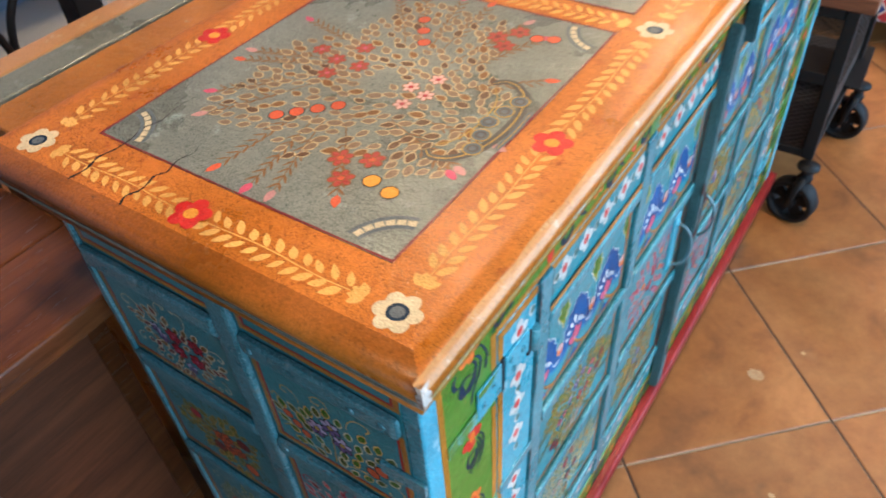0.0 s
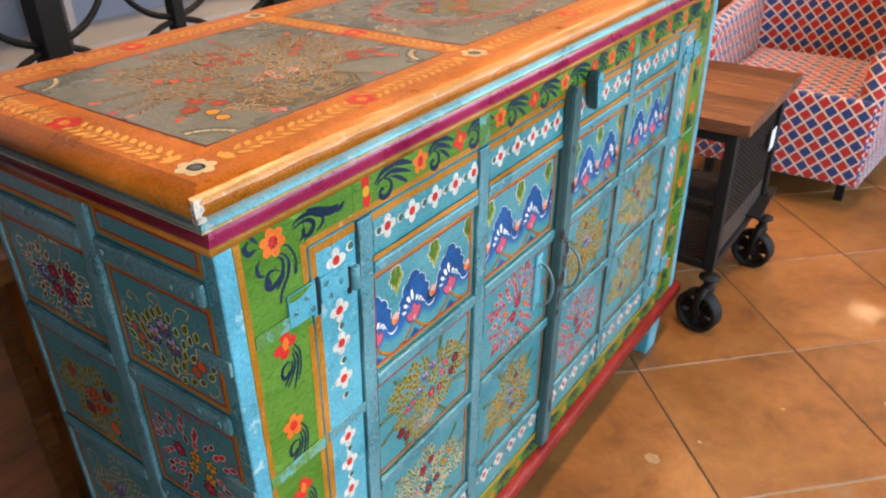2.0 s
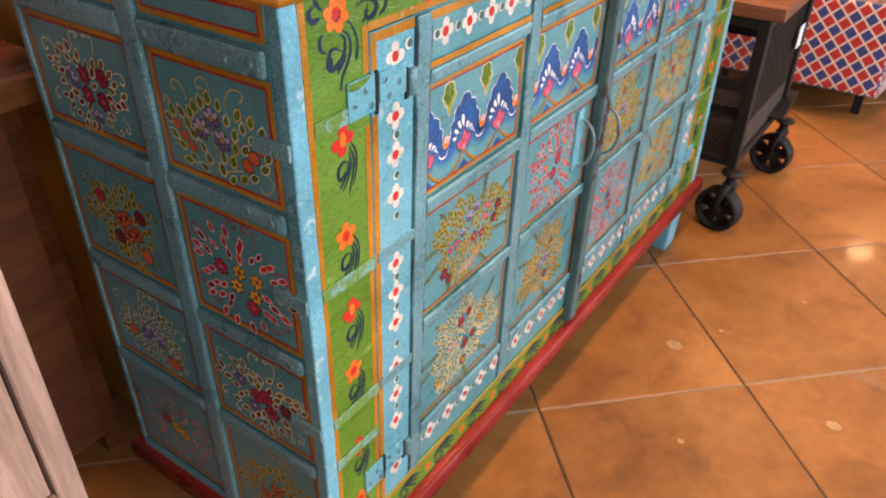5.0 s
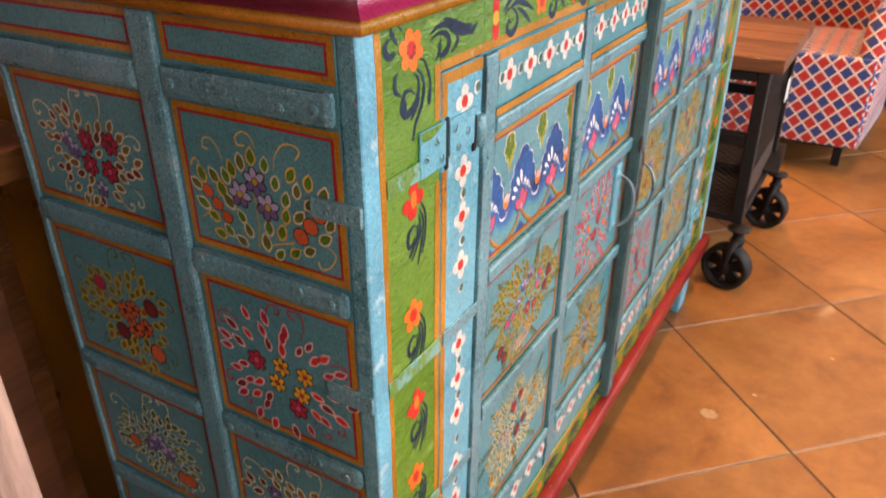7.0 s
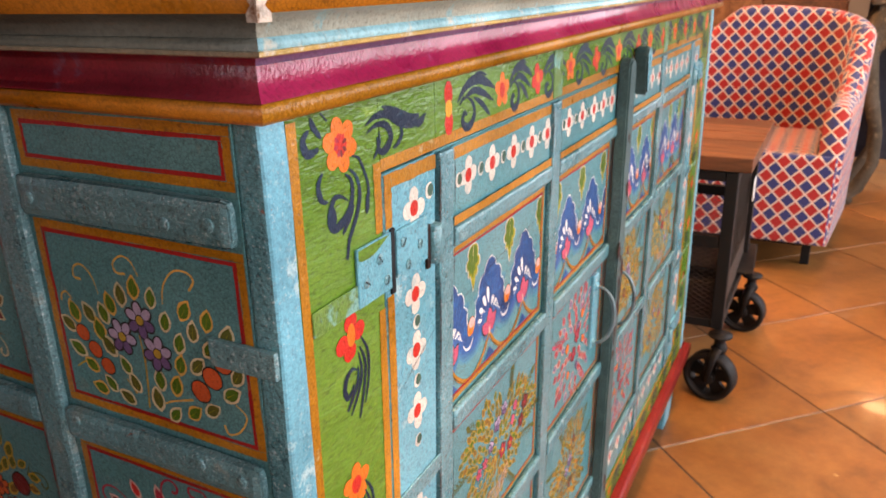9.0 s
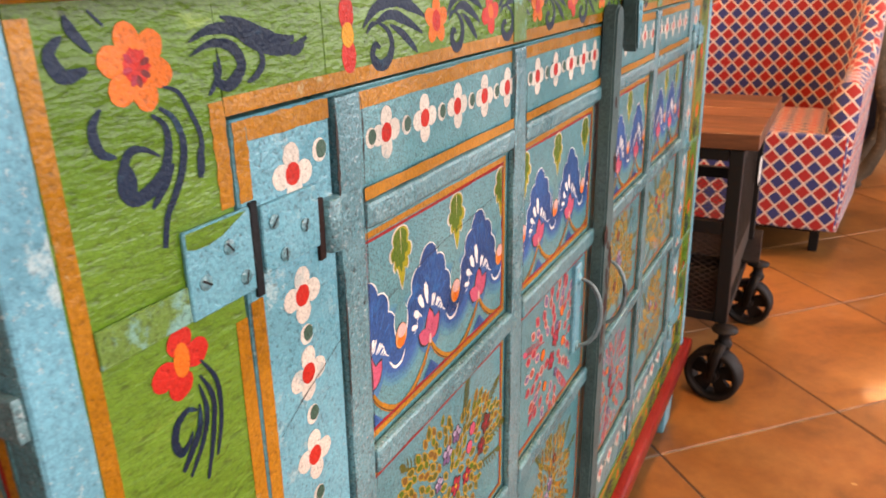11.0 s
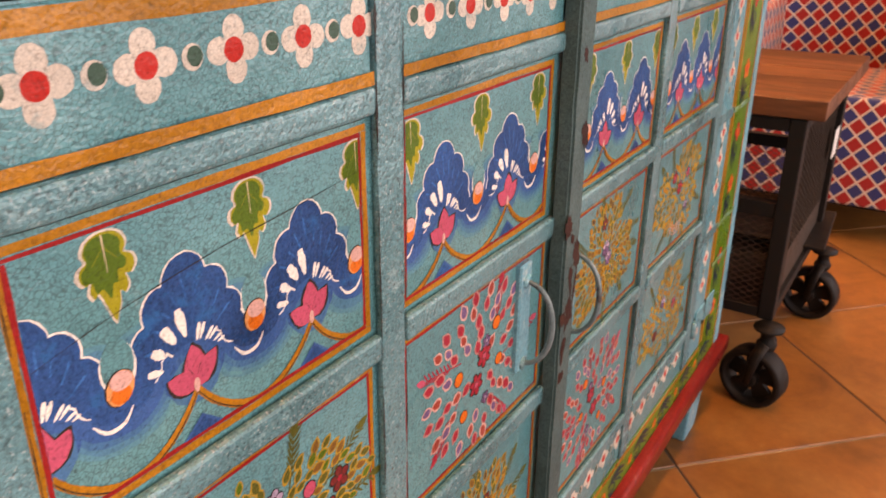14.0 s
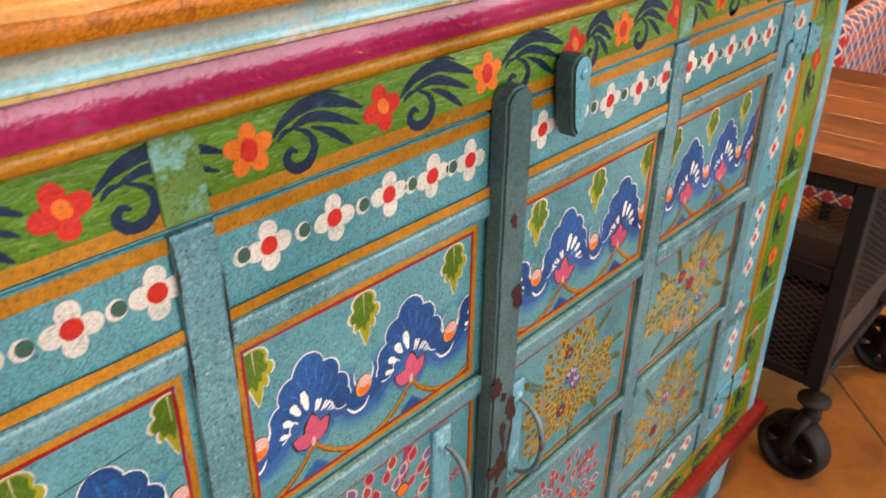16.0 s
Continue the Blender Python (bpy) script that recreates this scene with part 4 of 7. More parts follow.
def shelf_unit():
    t = thing("white_shelf_unit", (-2.4, 1.4, 0.0), "low white painted shelf unit, dimmed for shade, against the blue-grey wall", "shelf")
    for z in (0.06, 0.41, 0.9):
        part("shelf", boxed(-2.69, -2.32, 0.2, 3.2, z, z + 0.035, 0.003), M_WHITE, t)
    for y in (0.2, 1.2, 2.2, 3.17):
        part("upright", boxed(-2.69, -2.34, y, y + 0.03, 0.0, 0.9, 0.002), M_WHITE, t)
    return t


def carved_console():
    t = thing("carved_console", (0.75, 3.4, 0.0), "weathered grey carved console table with curved legs", "console table")
    part("top", boxed(0.30, 1.5, 3.2, 3.62, 0.80, 0.84, 0.01, 3), M_GREYWOOD, t)
    bm = bmesh.new()
    n = 40
    for k in range(n):
        u0, u1 = k / n, (k + 1) / n
        z0 = 0.62 + 0.05 * abs(math.sin(u0 * 3 * math.pi))
        z1 = 0.62 + 0.05 * abs(math.sin(u1 * 3 * math.pi))
        a, b = 0.33 + 1.14 * u0, 0.33 + 1.14 * u1
        vs = [bm.verts.new(p) for p in ((a, 3.215, z0), (b, 3.215, z1), (b, 3.215, 0.80), (a, 3.215, 0.80), (a, 3.245, z0), (b, 3.245, z1), (b, 3.245, 0.80), (a, 3.245, 0.80))]
        for q in ((0, 1, 2, 3), (7, 6, 5, 4), (4, 5, 1, 0)):
            bm.faces.new([vs[i] for i in q])
    part("apron", bm, M_GREYWOOD, t, "scalloped carved apron")
    # added board whose dark colour stands in for the dim void behind the legs
    part("back_board", boxed(0.30, 1.5, 3.625, 3.64, 0.12, 0.80), M_VOID, t, "added dark slate-blue board in place of the dim void")
    for lx in (0.36, 1.44):
        for ly in (3.25, 3.58):
            s = 1 if lx < 0.9 else -1
            bm = bmesh.new()
            tube(bm, [(lx + s * o, ly, z) for o, z in ((0.02, 0.8), (-0.03, 0.7), (-0.045, 0.6), (-0.01, 0.45), (0.03, 0.3), (0.035, 0.18), (-0.01, 0.07), (-0.05, 0.03), (-0.03, 0.0))], [0.045, 0.05, 0.042, 0.03, 0.024, 0.024, 0.03, 0.03, 0.022], 10)
            part("leg", bm, M_GREYWOOD, t, "curved carved leg", True)
    for k in range(9):
        u = 0.42 + k * 0.125
        part("rosette", lathe(bmesh.new(), [(0.03, 0.0), (0.026, -0.012), (0.012, -0.018)], (u, 3.214, 0.72), "y", 12), M_PINE, t)
    return t


def wardrobe():
    t = thing("brown_wardrobe", (-0.3, 3.6, 0.0), "tall reddish-brown wooden wardrobe standing behind the armchair", "wardrobe")
    part("carcass", boxed(-1.1, 0.22, 3.42, 3.9, 0.0, 2.0), M_WALNUT, t)
    for k in range(4):
        a = -1.09 + k * 0.328
        part("door", boxed(a, a + 0.32, 3.395, 3.4195, 0.08, 1.95, 0.004, 2), M_ACACIA, t, "reddish plank door")
    return t


def check_fabric():
    """Woven diamond check: red and blue lozenges between cream bands, nap in the bump."""
    m, nt, b = mat_new("diamond_check_fabric")
    L = nt.links.new
    tc = nt.nodes.new("ShaderNodeTexCoord")
    geo = nt.nodes.new("ShaderNodeNewGeometry")
    sp, sn = nt.nodes.new("ShaderNodeSeparateXYZ"), nt.nodes.new("ShaderNodeSeparateXYZ")
    L(tc.outputs["Object"], sp.inputs[0])
    vt = nt.nodes.new("ShaderNodeVectorTransform")
    vt.convert_from, vt.convert_to, vt.vector_type = "WORLD", "OBJECT", "NORMAL"
    L(geo.outputs["True Normal"], vt.inputs[0])
    L(vt.outputs[0], sn.inputs[0])

    def mt(op, a, c=None):
        n = nt.nodes.new("ShaderNodeMath")
        n.operation = op
        for s, v in zip(n.inputs, (a, c)):
            if v is None:
                continue
            if isinstance(v, (int, float)):
                s.default_value = v
            else:
                L(v, s)
        return n.outputs[0]

    ax = mt("GREATER_THAN", mt("ABSOLUTE", sn.outputs[0]), mt("ABSOLUTE", sn.outputs[1]))
    flatz = mt("GREATER_THAN", mt("ABSOLUTE", sn.outputs[2]), 0.75)
    u = mt("ADD", mt("MULTIPLY", sp.outputs[1], ax), mt("MULTIPLY", sp.outputs[0], mt("SUBTRACT", 1.0, ax)))
    u = mt("ADD", mt("MULTIPLY", sp.outputs[0], flatz), mt("MULTIPLY", u, mt("SUBTRACT", 1.0, flatz)))
    v = mt("ADD", mt("MULTIPLY", sp.outputs[1], flatz), mt("MULTIPLY", sp.outputs[2], mt("SUBTRACT", 1.0, flatz)))
    S = 1 / 0.0475
    p = mt("MULTIPLY", mt("ADD", u, mt("MULTIPLY", v, 0.96)), S)
    q = mt("MULTIPLY", mt("SUBTRACT", mt("MULTIPLY", v, 0.96), u), S)
    band = mt("MAXIMUM", mt("ABSOLUTE", mt("SUBTRACT", mt("FRACT", p), 0.5)), mt("ABSOLUTE", mt("SUBTRACT", mt("FRACT", q), 0.5)))
    blue = mt("GREATER_THAN", mt("MODULO", mt("ADD", mt("ADD", mt("FLOOR", p), mt("FLOOR", q)), 400.0), 2.0), 0.5)
    n1 = nd(nt, "ShaderNodeTexNoise", Scale=420.0, Detail=3.0)
    L(tc.outputs["Object"], n1.inputs[0])
    col = mixc(nt, blue, (0.40, 0.010, 0.008), (0.016, 0.03, 0.16))
    col = mixc(nt, ramp(nt, band, [(0.41, g3(0)), (0.44, g3(1))]).outputs[0], col, (0.68, 0.55, 0.47))
    col = mixc(nt, 0.6, col, ramp(nt, n1.outputs[0], [(0.3, g3(0.6)), (0.7, g3(1.15))]).outputs[0], "MULTIPLY")
    L(col, b.inputs["Base Color"])
    b.inputs["Roughness"].default_value = 0.8
    b.inputs["Sheen Weight"].default_value = 0.3
    bp = nd(nt, "ShaderNodeBump", Strength=0.35, Distance=0.002)
    L(n1.outputs[0], bp.inputs["Height"])
    L(bp.outputs[0], b.inputs["Normal"])
    return m


M_CHECK = check_fabric()
M_PLANK = wood("reddish_tabletop_wood", (0.05, 0.014, 0.006), (0.23, 0.085, 0.036), 0.3, "x", 0.8)
M_MESH = metal("brown_black_mesh", (0.04, 0.027, 0.02), 0.55, (0.09, 0.05, 0.03), 0.35, 0.2)
M_PAPER = plaster("white_card", (0.75, 0.74, 0.72), 0.6)
M_VOID = paint("void_slate_blue", (0.05, 0.055, 0.075), 0.6, (0.09, 0.09, 0.10), 0.3, 0.0, 0.3, 0.3)
M_GREYWOOD = paint("weathered_grey_paint", (0.10, 0.078, 0.055), 0.7, (0.20, 0.15, 0.10), 0.5, 0.3, 0.4, 0.6)

trolley()
armchair()
brown_cabinet()
limewashed_cabinet()
painted_chest()
iron_screen()
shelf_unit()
carved_console()
wardrobe()

from mathutils import noise

# ---- brushwork: flowers, leaves and lines laid on the boards as thin paint ----
def daub(name, rgb, rough=0.42, worn=None, wear=0.15, vary=0.2, crackle=0.12, varnish=0.14):
    return paint(name, rgb, rough, worn, wear, crackle, vary, 0.45, 1.3, varnish=varnish, spec=0.18, relief=1.5)


PC = {
    "ochre": M_OCHRE,
    "grass": M_GREEN,
    "panel": M_TEAL,
    "skyblue": M_SKY,
    "redline": daub("red_line_daub", (0.30, 0.010, 0.010), 0.42, (0.30, 0.14, 0.05), 0.12),
    "red": daub("red_daub", (0.52, 0.022, 0.014), 0.36),
    "orange": daub("orange_daub", (0.66, 0.135, 0.016), 0.36),
    "marigold": daub("marigold_daub", (0.62, 0.27, 0.02), 0.4),
    "white": daub("white_daub", (0.60, 0.53, 0.45), 0.42, (0.36, 0.40, 0.37), 0.42, 0.25, 0.3),
    "cream": daub("cream_daub", (0.56, 0.45, 0.28), 0.45),
    "navy": daub("navy_daub", (0.002, 0.015, 0.038), 0.4, (0.008, 0.045, 0.08), 0.35, varnish=0.05),
    "blue": daub("cobalt_daub", (0.0002, 0.052, 0.175), 0.34, (0.0006, 0.10, 0.28), 0.5, 0.6, varnish=0.08),
    "azure": daub("azure_daub", (0.003, 0.115, 0.33), 0.36, (0.0006, 0.06, 0.20), 0.7, 0.4),
    "halo1": daub("mid_blue_daub", (0.012, 0.085, 0.25), 0.38, (0.02, 0.11, 0.27), 0.5, 0.3),
    "halo2": daub("soft_blue_daub", (0.022, 0.128, 0.265), 0.4, (0.04, 0.16, 0.27), 0.6, 0.25),
    "halo3": daub("pale_blue_daub", (0.036, 0.175, 0.275), 0.4, (0.055, 0.21, 0.27), 0.6, 0.25),
    "halo4": daub("faint_blue_daub", (0.05, 0.218, 0.28), 0.4, (0.062, 0.25, 0.28), 0.6, 0.25),
    "lime": daub("lime_daub", (0.28, 0.25, 0.015), 0.4),
    "leaf": daub("leaf_green_daub", (0.06, 0.125, 0.010), 0.4),
    "dkgreen": daub("dark_green_daub", (0.03, 0.085, 0.06), 0.4),
    "pink": daub("pink_daub", (0.50, 0.075, 0.13), 0.4),
    "palepink": daub("pale_pink_daub", (0.60, 0.34, 0.30), 0.42),
    "dustypink": daub("dusty_pink_daub", (0.46, 0.22, 0.20), 0.42),
    "peach": daub("peach_daub", (0.66, 0.27, 0.10), 0.4),
    "black": daub("black_line_daub", (0.022, 0.016, 0.014), 0.45),
    "crimson": daub("crimson_daub", (0.36, 0.020, 0.038), 0.4),
    "brick": daub("brick_daub", (0.34, 0.045, 0.03), 0.4),
    "maroon": daub("maroon_daub", (0.16, 0.018, 0.018), 0.4),
    "purple": daub("purple_daub", (0.15, 0.085, 0.19), 0.4),
    "lilac": daub("lilac_daub", (0.38, 0.29, 0.40), 0.42),
    "tan": daub("tan_daub", (0.50, 0.37, 0.19), 0.42, (0.33, 0.22, 0.10), 0.25),
    "gold": daub("gold_daub", (0.40, 0.245, 0.035), 0.4),
    "olive": daub("olive_daub", (0.085, 0.088, 0.014), 0.42),
    "brown": daub("brown_daub", (0.19, 0.085, 0.02), 0.42),
    "umber": daub("umber_daub", (0.105, 0.05, 0.02), 0.42),
    "berry": daub("berry_daub", (0.52, 0.085, 0.025), 0.36),
    "straw": daub("straw_daub", (0.62, 0.335, 0.075), 0.42, (0.52, 0.185, 0.02), 0.12),
    "grey": daub("grey_blue_daub", (0.10, 0.115, 0.125), 0.45),
    "chalk": daub("chalk_white_daub", (0.74, 0.70, 0.64), 0.42, (0.45, 0.5, 0.5), 0.25),
    "fawn": daub("fawn_daub", (0.20, 0.125, 0.07), 0.42, (0.17, 0.15, 0.12), 0.3),
    "rose": daub("dull_rose_daub", (0.34, 0.095, 0.075), 0.42, (0.26, 0.12, 0.08), 0.3),
    "slate": daub("slate_line_daub", (0.075, 0.066, 0.058), 0.45),
    "rust": daub("rust_patch_daub", (0.030, 0.010, 0.009), 0.6, (0.06, 0.02, 0.014), 0.3),
    "pale": daub("pale_scuff_daub", (0.36, 0.44, 0.43), 0.42),
}
PKEYS = list(PC)


class Art:
    """A painting on a flat board: shapes in board metres (u, v), laid in thin coats along the board's normal."""

    def __init__(self, origin, u, v, n, seed=1):
        self.o, self.u, self.v, self.n = Vector(origin), Vector(u), Vector(v), Vector(n)
        self.verts, self.faces, self.mats = [], [], []
        self.r = random.Random(seed)
        self.k = 0

    def poly(self, pts, col, coat=1, fresh=True):
        b = len(self.verts)
        if fresh:
            self.k = (self.k + 1) % 28
        h = 0.00012 + 0.00005 * coat + 0.0000016 * self.k
        for a, c in pts:
            self.verts.append(self.o + self.u * a + self.v * c + self.n * h)
        self.faces.append(tuple(range(b, b + len(pts))))
        self.mats.append(PKEYS.index(col))

    def ell(self, x, y, a, b, ang, col, coat=1, n=14, wob=0.028):
        c, s = math.cos(ang), math.sin(ang)
        pts = []
        n = 22 if a > 0.0045 and n < 18 else n
        for k in range(n):
            t = 2 * math.pi * k / n
            q = 1 + self.r.uniform(-wob, wob)
            p, w = a * q * math.cos(t), b * q * math.sin(t)
            pts.append((x + c * p - s * w, y + s * p + c * w))
        self.poly(pts, col, coat)

    def leaf(self, x, y, ang, L, W, col, coat=1, tip=1.0):
        """A pointed leaf from its base."""
        c, s = math.cos(ang), math.sin(ang)
        out = []
        for t, w in ((0, 0.06), (0.08, 0.44), (0.22, 0.82), (0.42, 1.0), (0.62, 0.9), (0.8, 0.6), (0.93, 0.26), (1.0, 0.05 * tip)):
            out.append((t * L, w * W / 2))
        pts = out + [(a, -b) for a, b in out[::-1]]
        j = 0.04 * W
        self.poly([(x + c * a - s * b + self.r.uniform(-j, j), y + s * a + c * b + self.r.uniform(-j, j)) for a, b in pts], col, coat)

    def oleaf(self, x, y, ang, L, W, rim, fill, coat=1, inner=0.68, mid=None):
        """A leaf with a pale rim and a darker heart."""
        self.leaf(x, y, ang, L, W, rim, coat)
        d = L * (1 - inner) / 2
        self.leaf(x + d * math.cos(ang), y + d * math.sin(ang), ang, L * inner, W * inner * 0.94, fill, coat + 1)
        if mid:
            self.stroke([(x + L * 0.2 * math.cos(ang), y + L * 0.2 * math.sin(ang)), (x + L * 0.75 * math.cos(ang), y + L * 0.75 * math.sin(ang))], W * 0.05, W * 0.07, 0.0, mid, coat + 2)

    def stroke(self, pts, w0, wm, w1, col, coat=1, smooth=True, rough=0.08):
        """A brush stroke along points, with its width at the start, middle and end."""
        P = [Vector((a, b)) for a, b in pts]
        if smooth and len(P) > 2:
            Q = []
            for i in range(len(P) - 1):
                a, b, c, d = P[max(0, i - 1)], P[i], P[i + 1], P[min(len(P) - 1, i + 2)]
                for k in range(8):
                    t = k / 8
                    Q.append(0.5 * (2 * b + (c - a) * t + (2 * a - 5 * b + 4 * c - d) * t * t + (3 * b - a - 3 * c + d) * t ** 3))
            P = Q + [P[-1]]
        n = len(P)
        L, R = [], []
        for i, p in enumerate(P):
            d = P[min(n - 1, i + 1)] - P[max(0, i - 1)]
            if d.length < 1e-9:
                d = Vector((1, 0))
            d.normalize()
            s = i / (n - 1)
            w = (w0 + (wm - w0) * math.sin(math.pi / 2 * min(1, s * 2))) if s < 0.5 else (w1 + (wm - w1) * math.sin(math.pi / 2 * min(1, (1 - s) * 2)))
            w = w / 2 * (1 + self.r.uniform(-rough, rough))
            nrm = Vector((-d.y, d.x))
            L.append(p + nrm * w), R.append(p - nrm * w)
        for i in range(n - 1):
            self.poly([tuple(L[i]), tuple(R[i]), tuple(R[i + 1]), tuple(L[i + 1])], col, coat, i == 0)

    def flower(self, x, y, r, n, petal, heart, coat=1, rot=None, rim=None, fat=0.62):
        rot = self.r.uniform(0, 6) if rot is None else rot
        for k in range(n):
            a = rot + 2 * math.pi * k / n
            px, py = x + 0.62 * r * math.cos(a), y + 0.62 * r * math.sin(a)
            wt = r * 0.62 * math.sin(math.pi / n)
            if rim:
                self.ell(px, py, 0.47 * r, wt * 1.25, a, rim, coat)
            self.ell(px, py, 0.38 * r, wt * (0.86 if rim else 1.1), a, "purple" if petal == "lilac" and math.sin(a) < -0.2 else petal, coat + 1)
        if rim:
            self.ell(x, y, 0.33 * r, 0.33 * r, 0, rim, coat + 1)
        self.ell(x, y, 0.26 * r, 0.26 * r, 0, heart, coat + 2)

    def curl(self, x, y, r, ang, turn, w, col, coat=1, sweep=4.6):
        pts = []
        for k in range(10):
            t = k / 9
            a = ang + turn * sweep * t
            rr = r * (1 - 0.72 * t)
            pts.append((x + rr * math.cos(a), y + rr * math.sin(a)))
        self.stroke(pts, w * 0.4, w, w * 0.7, col, coat)

    def border(self, x0, x1, y0, y1, w, col, coat=1, wob=0.0004):
        for a, b, c, d in ((x0, x1, y0, y0 + w), (x0, x1, y1 - w, y1), (x0, x0 + w, y0 + w, y1 - w), (x1 - w, x1, y0 + w, y1 - w)):
            n = 8
            j = lambda: self.r.uniform(-wob, wob)
            if b - a > d - c:
                self.poly([(a + (b - a) * k / n, c + j()) for k in range(n + 1)] + [(b - (b - a) * k / n, d + j()) for k in range(n + 1)], col, coat)
            else:
                self.poly([(b + j(), c + (d - c) * k / n) for k in range(n + 1)] + [(a + j(), d - (d - c) * k / n) for k in range(n + 1)], col, coat)

    def bar(self, x0, x1, y0, y1, col, coat=1, wob=0.0005):
        n = 10
        j = lambda: self.r.uniform(-wob, wob)
        if x1 - x0 > y1 - y0:
            self.poly([(x0 + (x1 - x0) * k / n, y0 + j()) for k in range(n + 1)] + [(x1 - (x1 - x0) * k / n, y1 + j()) for k in range(n + 1)], col, coat)
        else:
            self.poly([(x1 + j(), y0 + (y1 - y0) * k / n) for k in range(n + 1)] + [(x0 + j(), y1 - (y1 - y0) * k / n) for k in range(n + 1)], col, coat)

    def done(self, name, parent, label=""):
        me = bpy.data.meshes.new(name)
        base, up = Vector(), parent
        while up:
            base += up.location
            up = up.parent
        me.from_pydata([v - base for v in self.verts], [], self.faces)
        used = sorted(set(self.mats))
        for k in used:
            me.materials.append(PC[PKEYS[k]])
        me.polygons.foreach_set("material_index", [used.index(k) for k in self.mats])
        flip = [p.index for p in me.polygons if p.normal.dot(self.n) < 0]
        if flip:
            bm = bmesh.new()
            bm.from_mesh(me)
            bm.faces.ensure_lookup_table()
            bmesh.ops.reverse_faces(bm, faces=[bm.faces[i] for i in flip])
            bm.to_mesh(me)
            bm.free()
        me.update()
        ob = new(name, me)
        ob.parent = parent
        if label:
            ob["label"] = label
        return ob


def front_art(x, seed, flip=False):
    """Board coordinates are (distance along the front, height); flipped for the far door."""
    if flip:
        return Art((x, CL, 0), (0, -1, 0), (0, 0, 1), (1, 0, 0), seed)
    return Art((x, 0, 0), (0, 1, 0), (0, 0, 1), (1, 0, 0), seed)


def four_petals(a, x, y, s=1.0):
    for k in range(4):
        t = math.pi / 2 * k + a.r.uniform(-0.1, 0.1)
        a.ell(x + 0.0088 * s * math.cos(t), y + 0.0088 * s * math.sin(t), 0.0068 * s, 0.0063 * s, t, "white", 1)
    a.ell(x, y, 0.0058 * s, 0.0058 * s, 0, "red", 2)


def crescent_dot(a, x, y, s=1.0):
    a.ell(x, y, 0.0062 * s, 0.0064 * s, 0, "white", 1)
    a.ell(x + 0.0014 * s, y + 0.0003, 0.0047 * s, 0.005 * s, 0, "dkgreen", 2)


def scroll(a, x, y, s=1.0, lean=0.0):
    """Spiral and trailing strokes that hang below a stile flower."""
    T = lambda pts: [(x + s * (p + lean * q), y + s * q) for p, q in pts]
    a.stroke(T([(0.004, -0.032), (-0.003, -0.028), (-0.009, -0.028), (-0.013, -0.034), (-0.0138, -0.041), (-0.010, -0.0445), (-0.005, -0.044), (0.001, -0.041), (0.006, -0.036), (0.0088, -0.028), (0.0078, -0.021), (0.003, -0.017)]), 0.0008, 0.0056 * s, 0.0012 * s, "navy")
    a.ell(x - 0.0112 * s + s * lean * -0.037, y - 0.0375 * s, 0.0034 * s, 0.0058 * s, 0.15, "navy", 2)
    a.stroke(T([(0.007, -0.015), (0.013, -0.020), (0.0158, -0.029), (0.0135, -0.039), (0.008, -0.048), (0.003, -0.055), (0.0, -0.066)]), 0.0012, 0.0036 * s, 0.0026 * s, "navy")
    a.stroke(T([(0.010, -0.008), (0.017, -0.011), (0.022, -0.020), (0.025, -0.029), (0.024, -0.037), (0.022, -0.0445)]), 0.0008, 0.0024 * s, 0.0026 * s, "navy")
    a.stroke(T([(0.0238, -0.033), (0.0232, -0.039), (0.022, -0.0445)]), 0.0018, 0.0042 * s, 0.002, "navy", 2)
    a.stroke(T([(0.0095, -0.036), (0.006, -0.041), (0.001, -0.046), (-0.003, -0.050)]), 0.0012, 0.0036 * s, 0.0014, "navy")


def trail(a, x, y, s=1.0):
    """Four long trailing strokes and a small spiral below a stile flower."""
    T = lambda pts: [(x + s * p, y + s * q) for p, q in pts]
    a.stroke(T([(0.0095, -0.003), (0.0165, -0.015), (0.0165, -0.031), (0.012, -0.046)]), 0.0008, 0.0026, 0.0014, "navy")
    a.stroke(T([(0.0085, -0.009), (0.0135, -0.021), (0.0112, -0.036), (0.0055, -0.053)]), 0.0008, 0.0030, 0.0016, "navy")
    a.stroke(T([(0.0072, -0.012), (0.0095, -0.024), (0.0060, -0.035), (-0.003, -0.047)]), 0.0008, 0.0030, 0.0012, "navy")
    a.stroke(T([(0.0062, -0.020), (0.0050, -0.029), (0.0, -0.036), (-0.006, -0.0425)]), 0.0008, 0.0036, 0.0020, "navy")
    a.stroke(T([(0.0050, -0.022), (0.0, -0.0195), (-0.0055, -0.0225), (-0.0078, -0.029), (-0.0055, -0.0345), (-0.0010, -0.0325), (0.0010, -0.029)]), 0.0008, 0.0042, 0.0008, "navy")


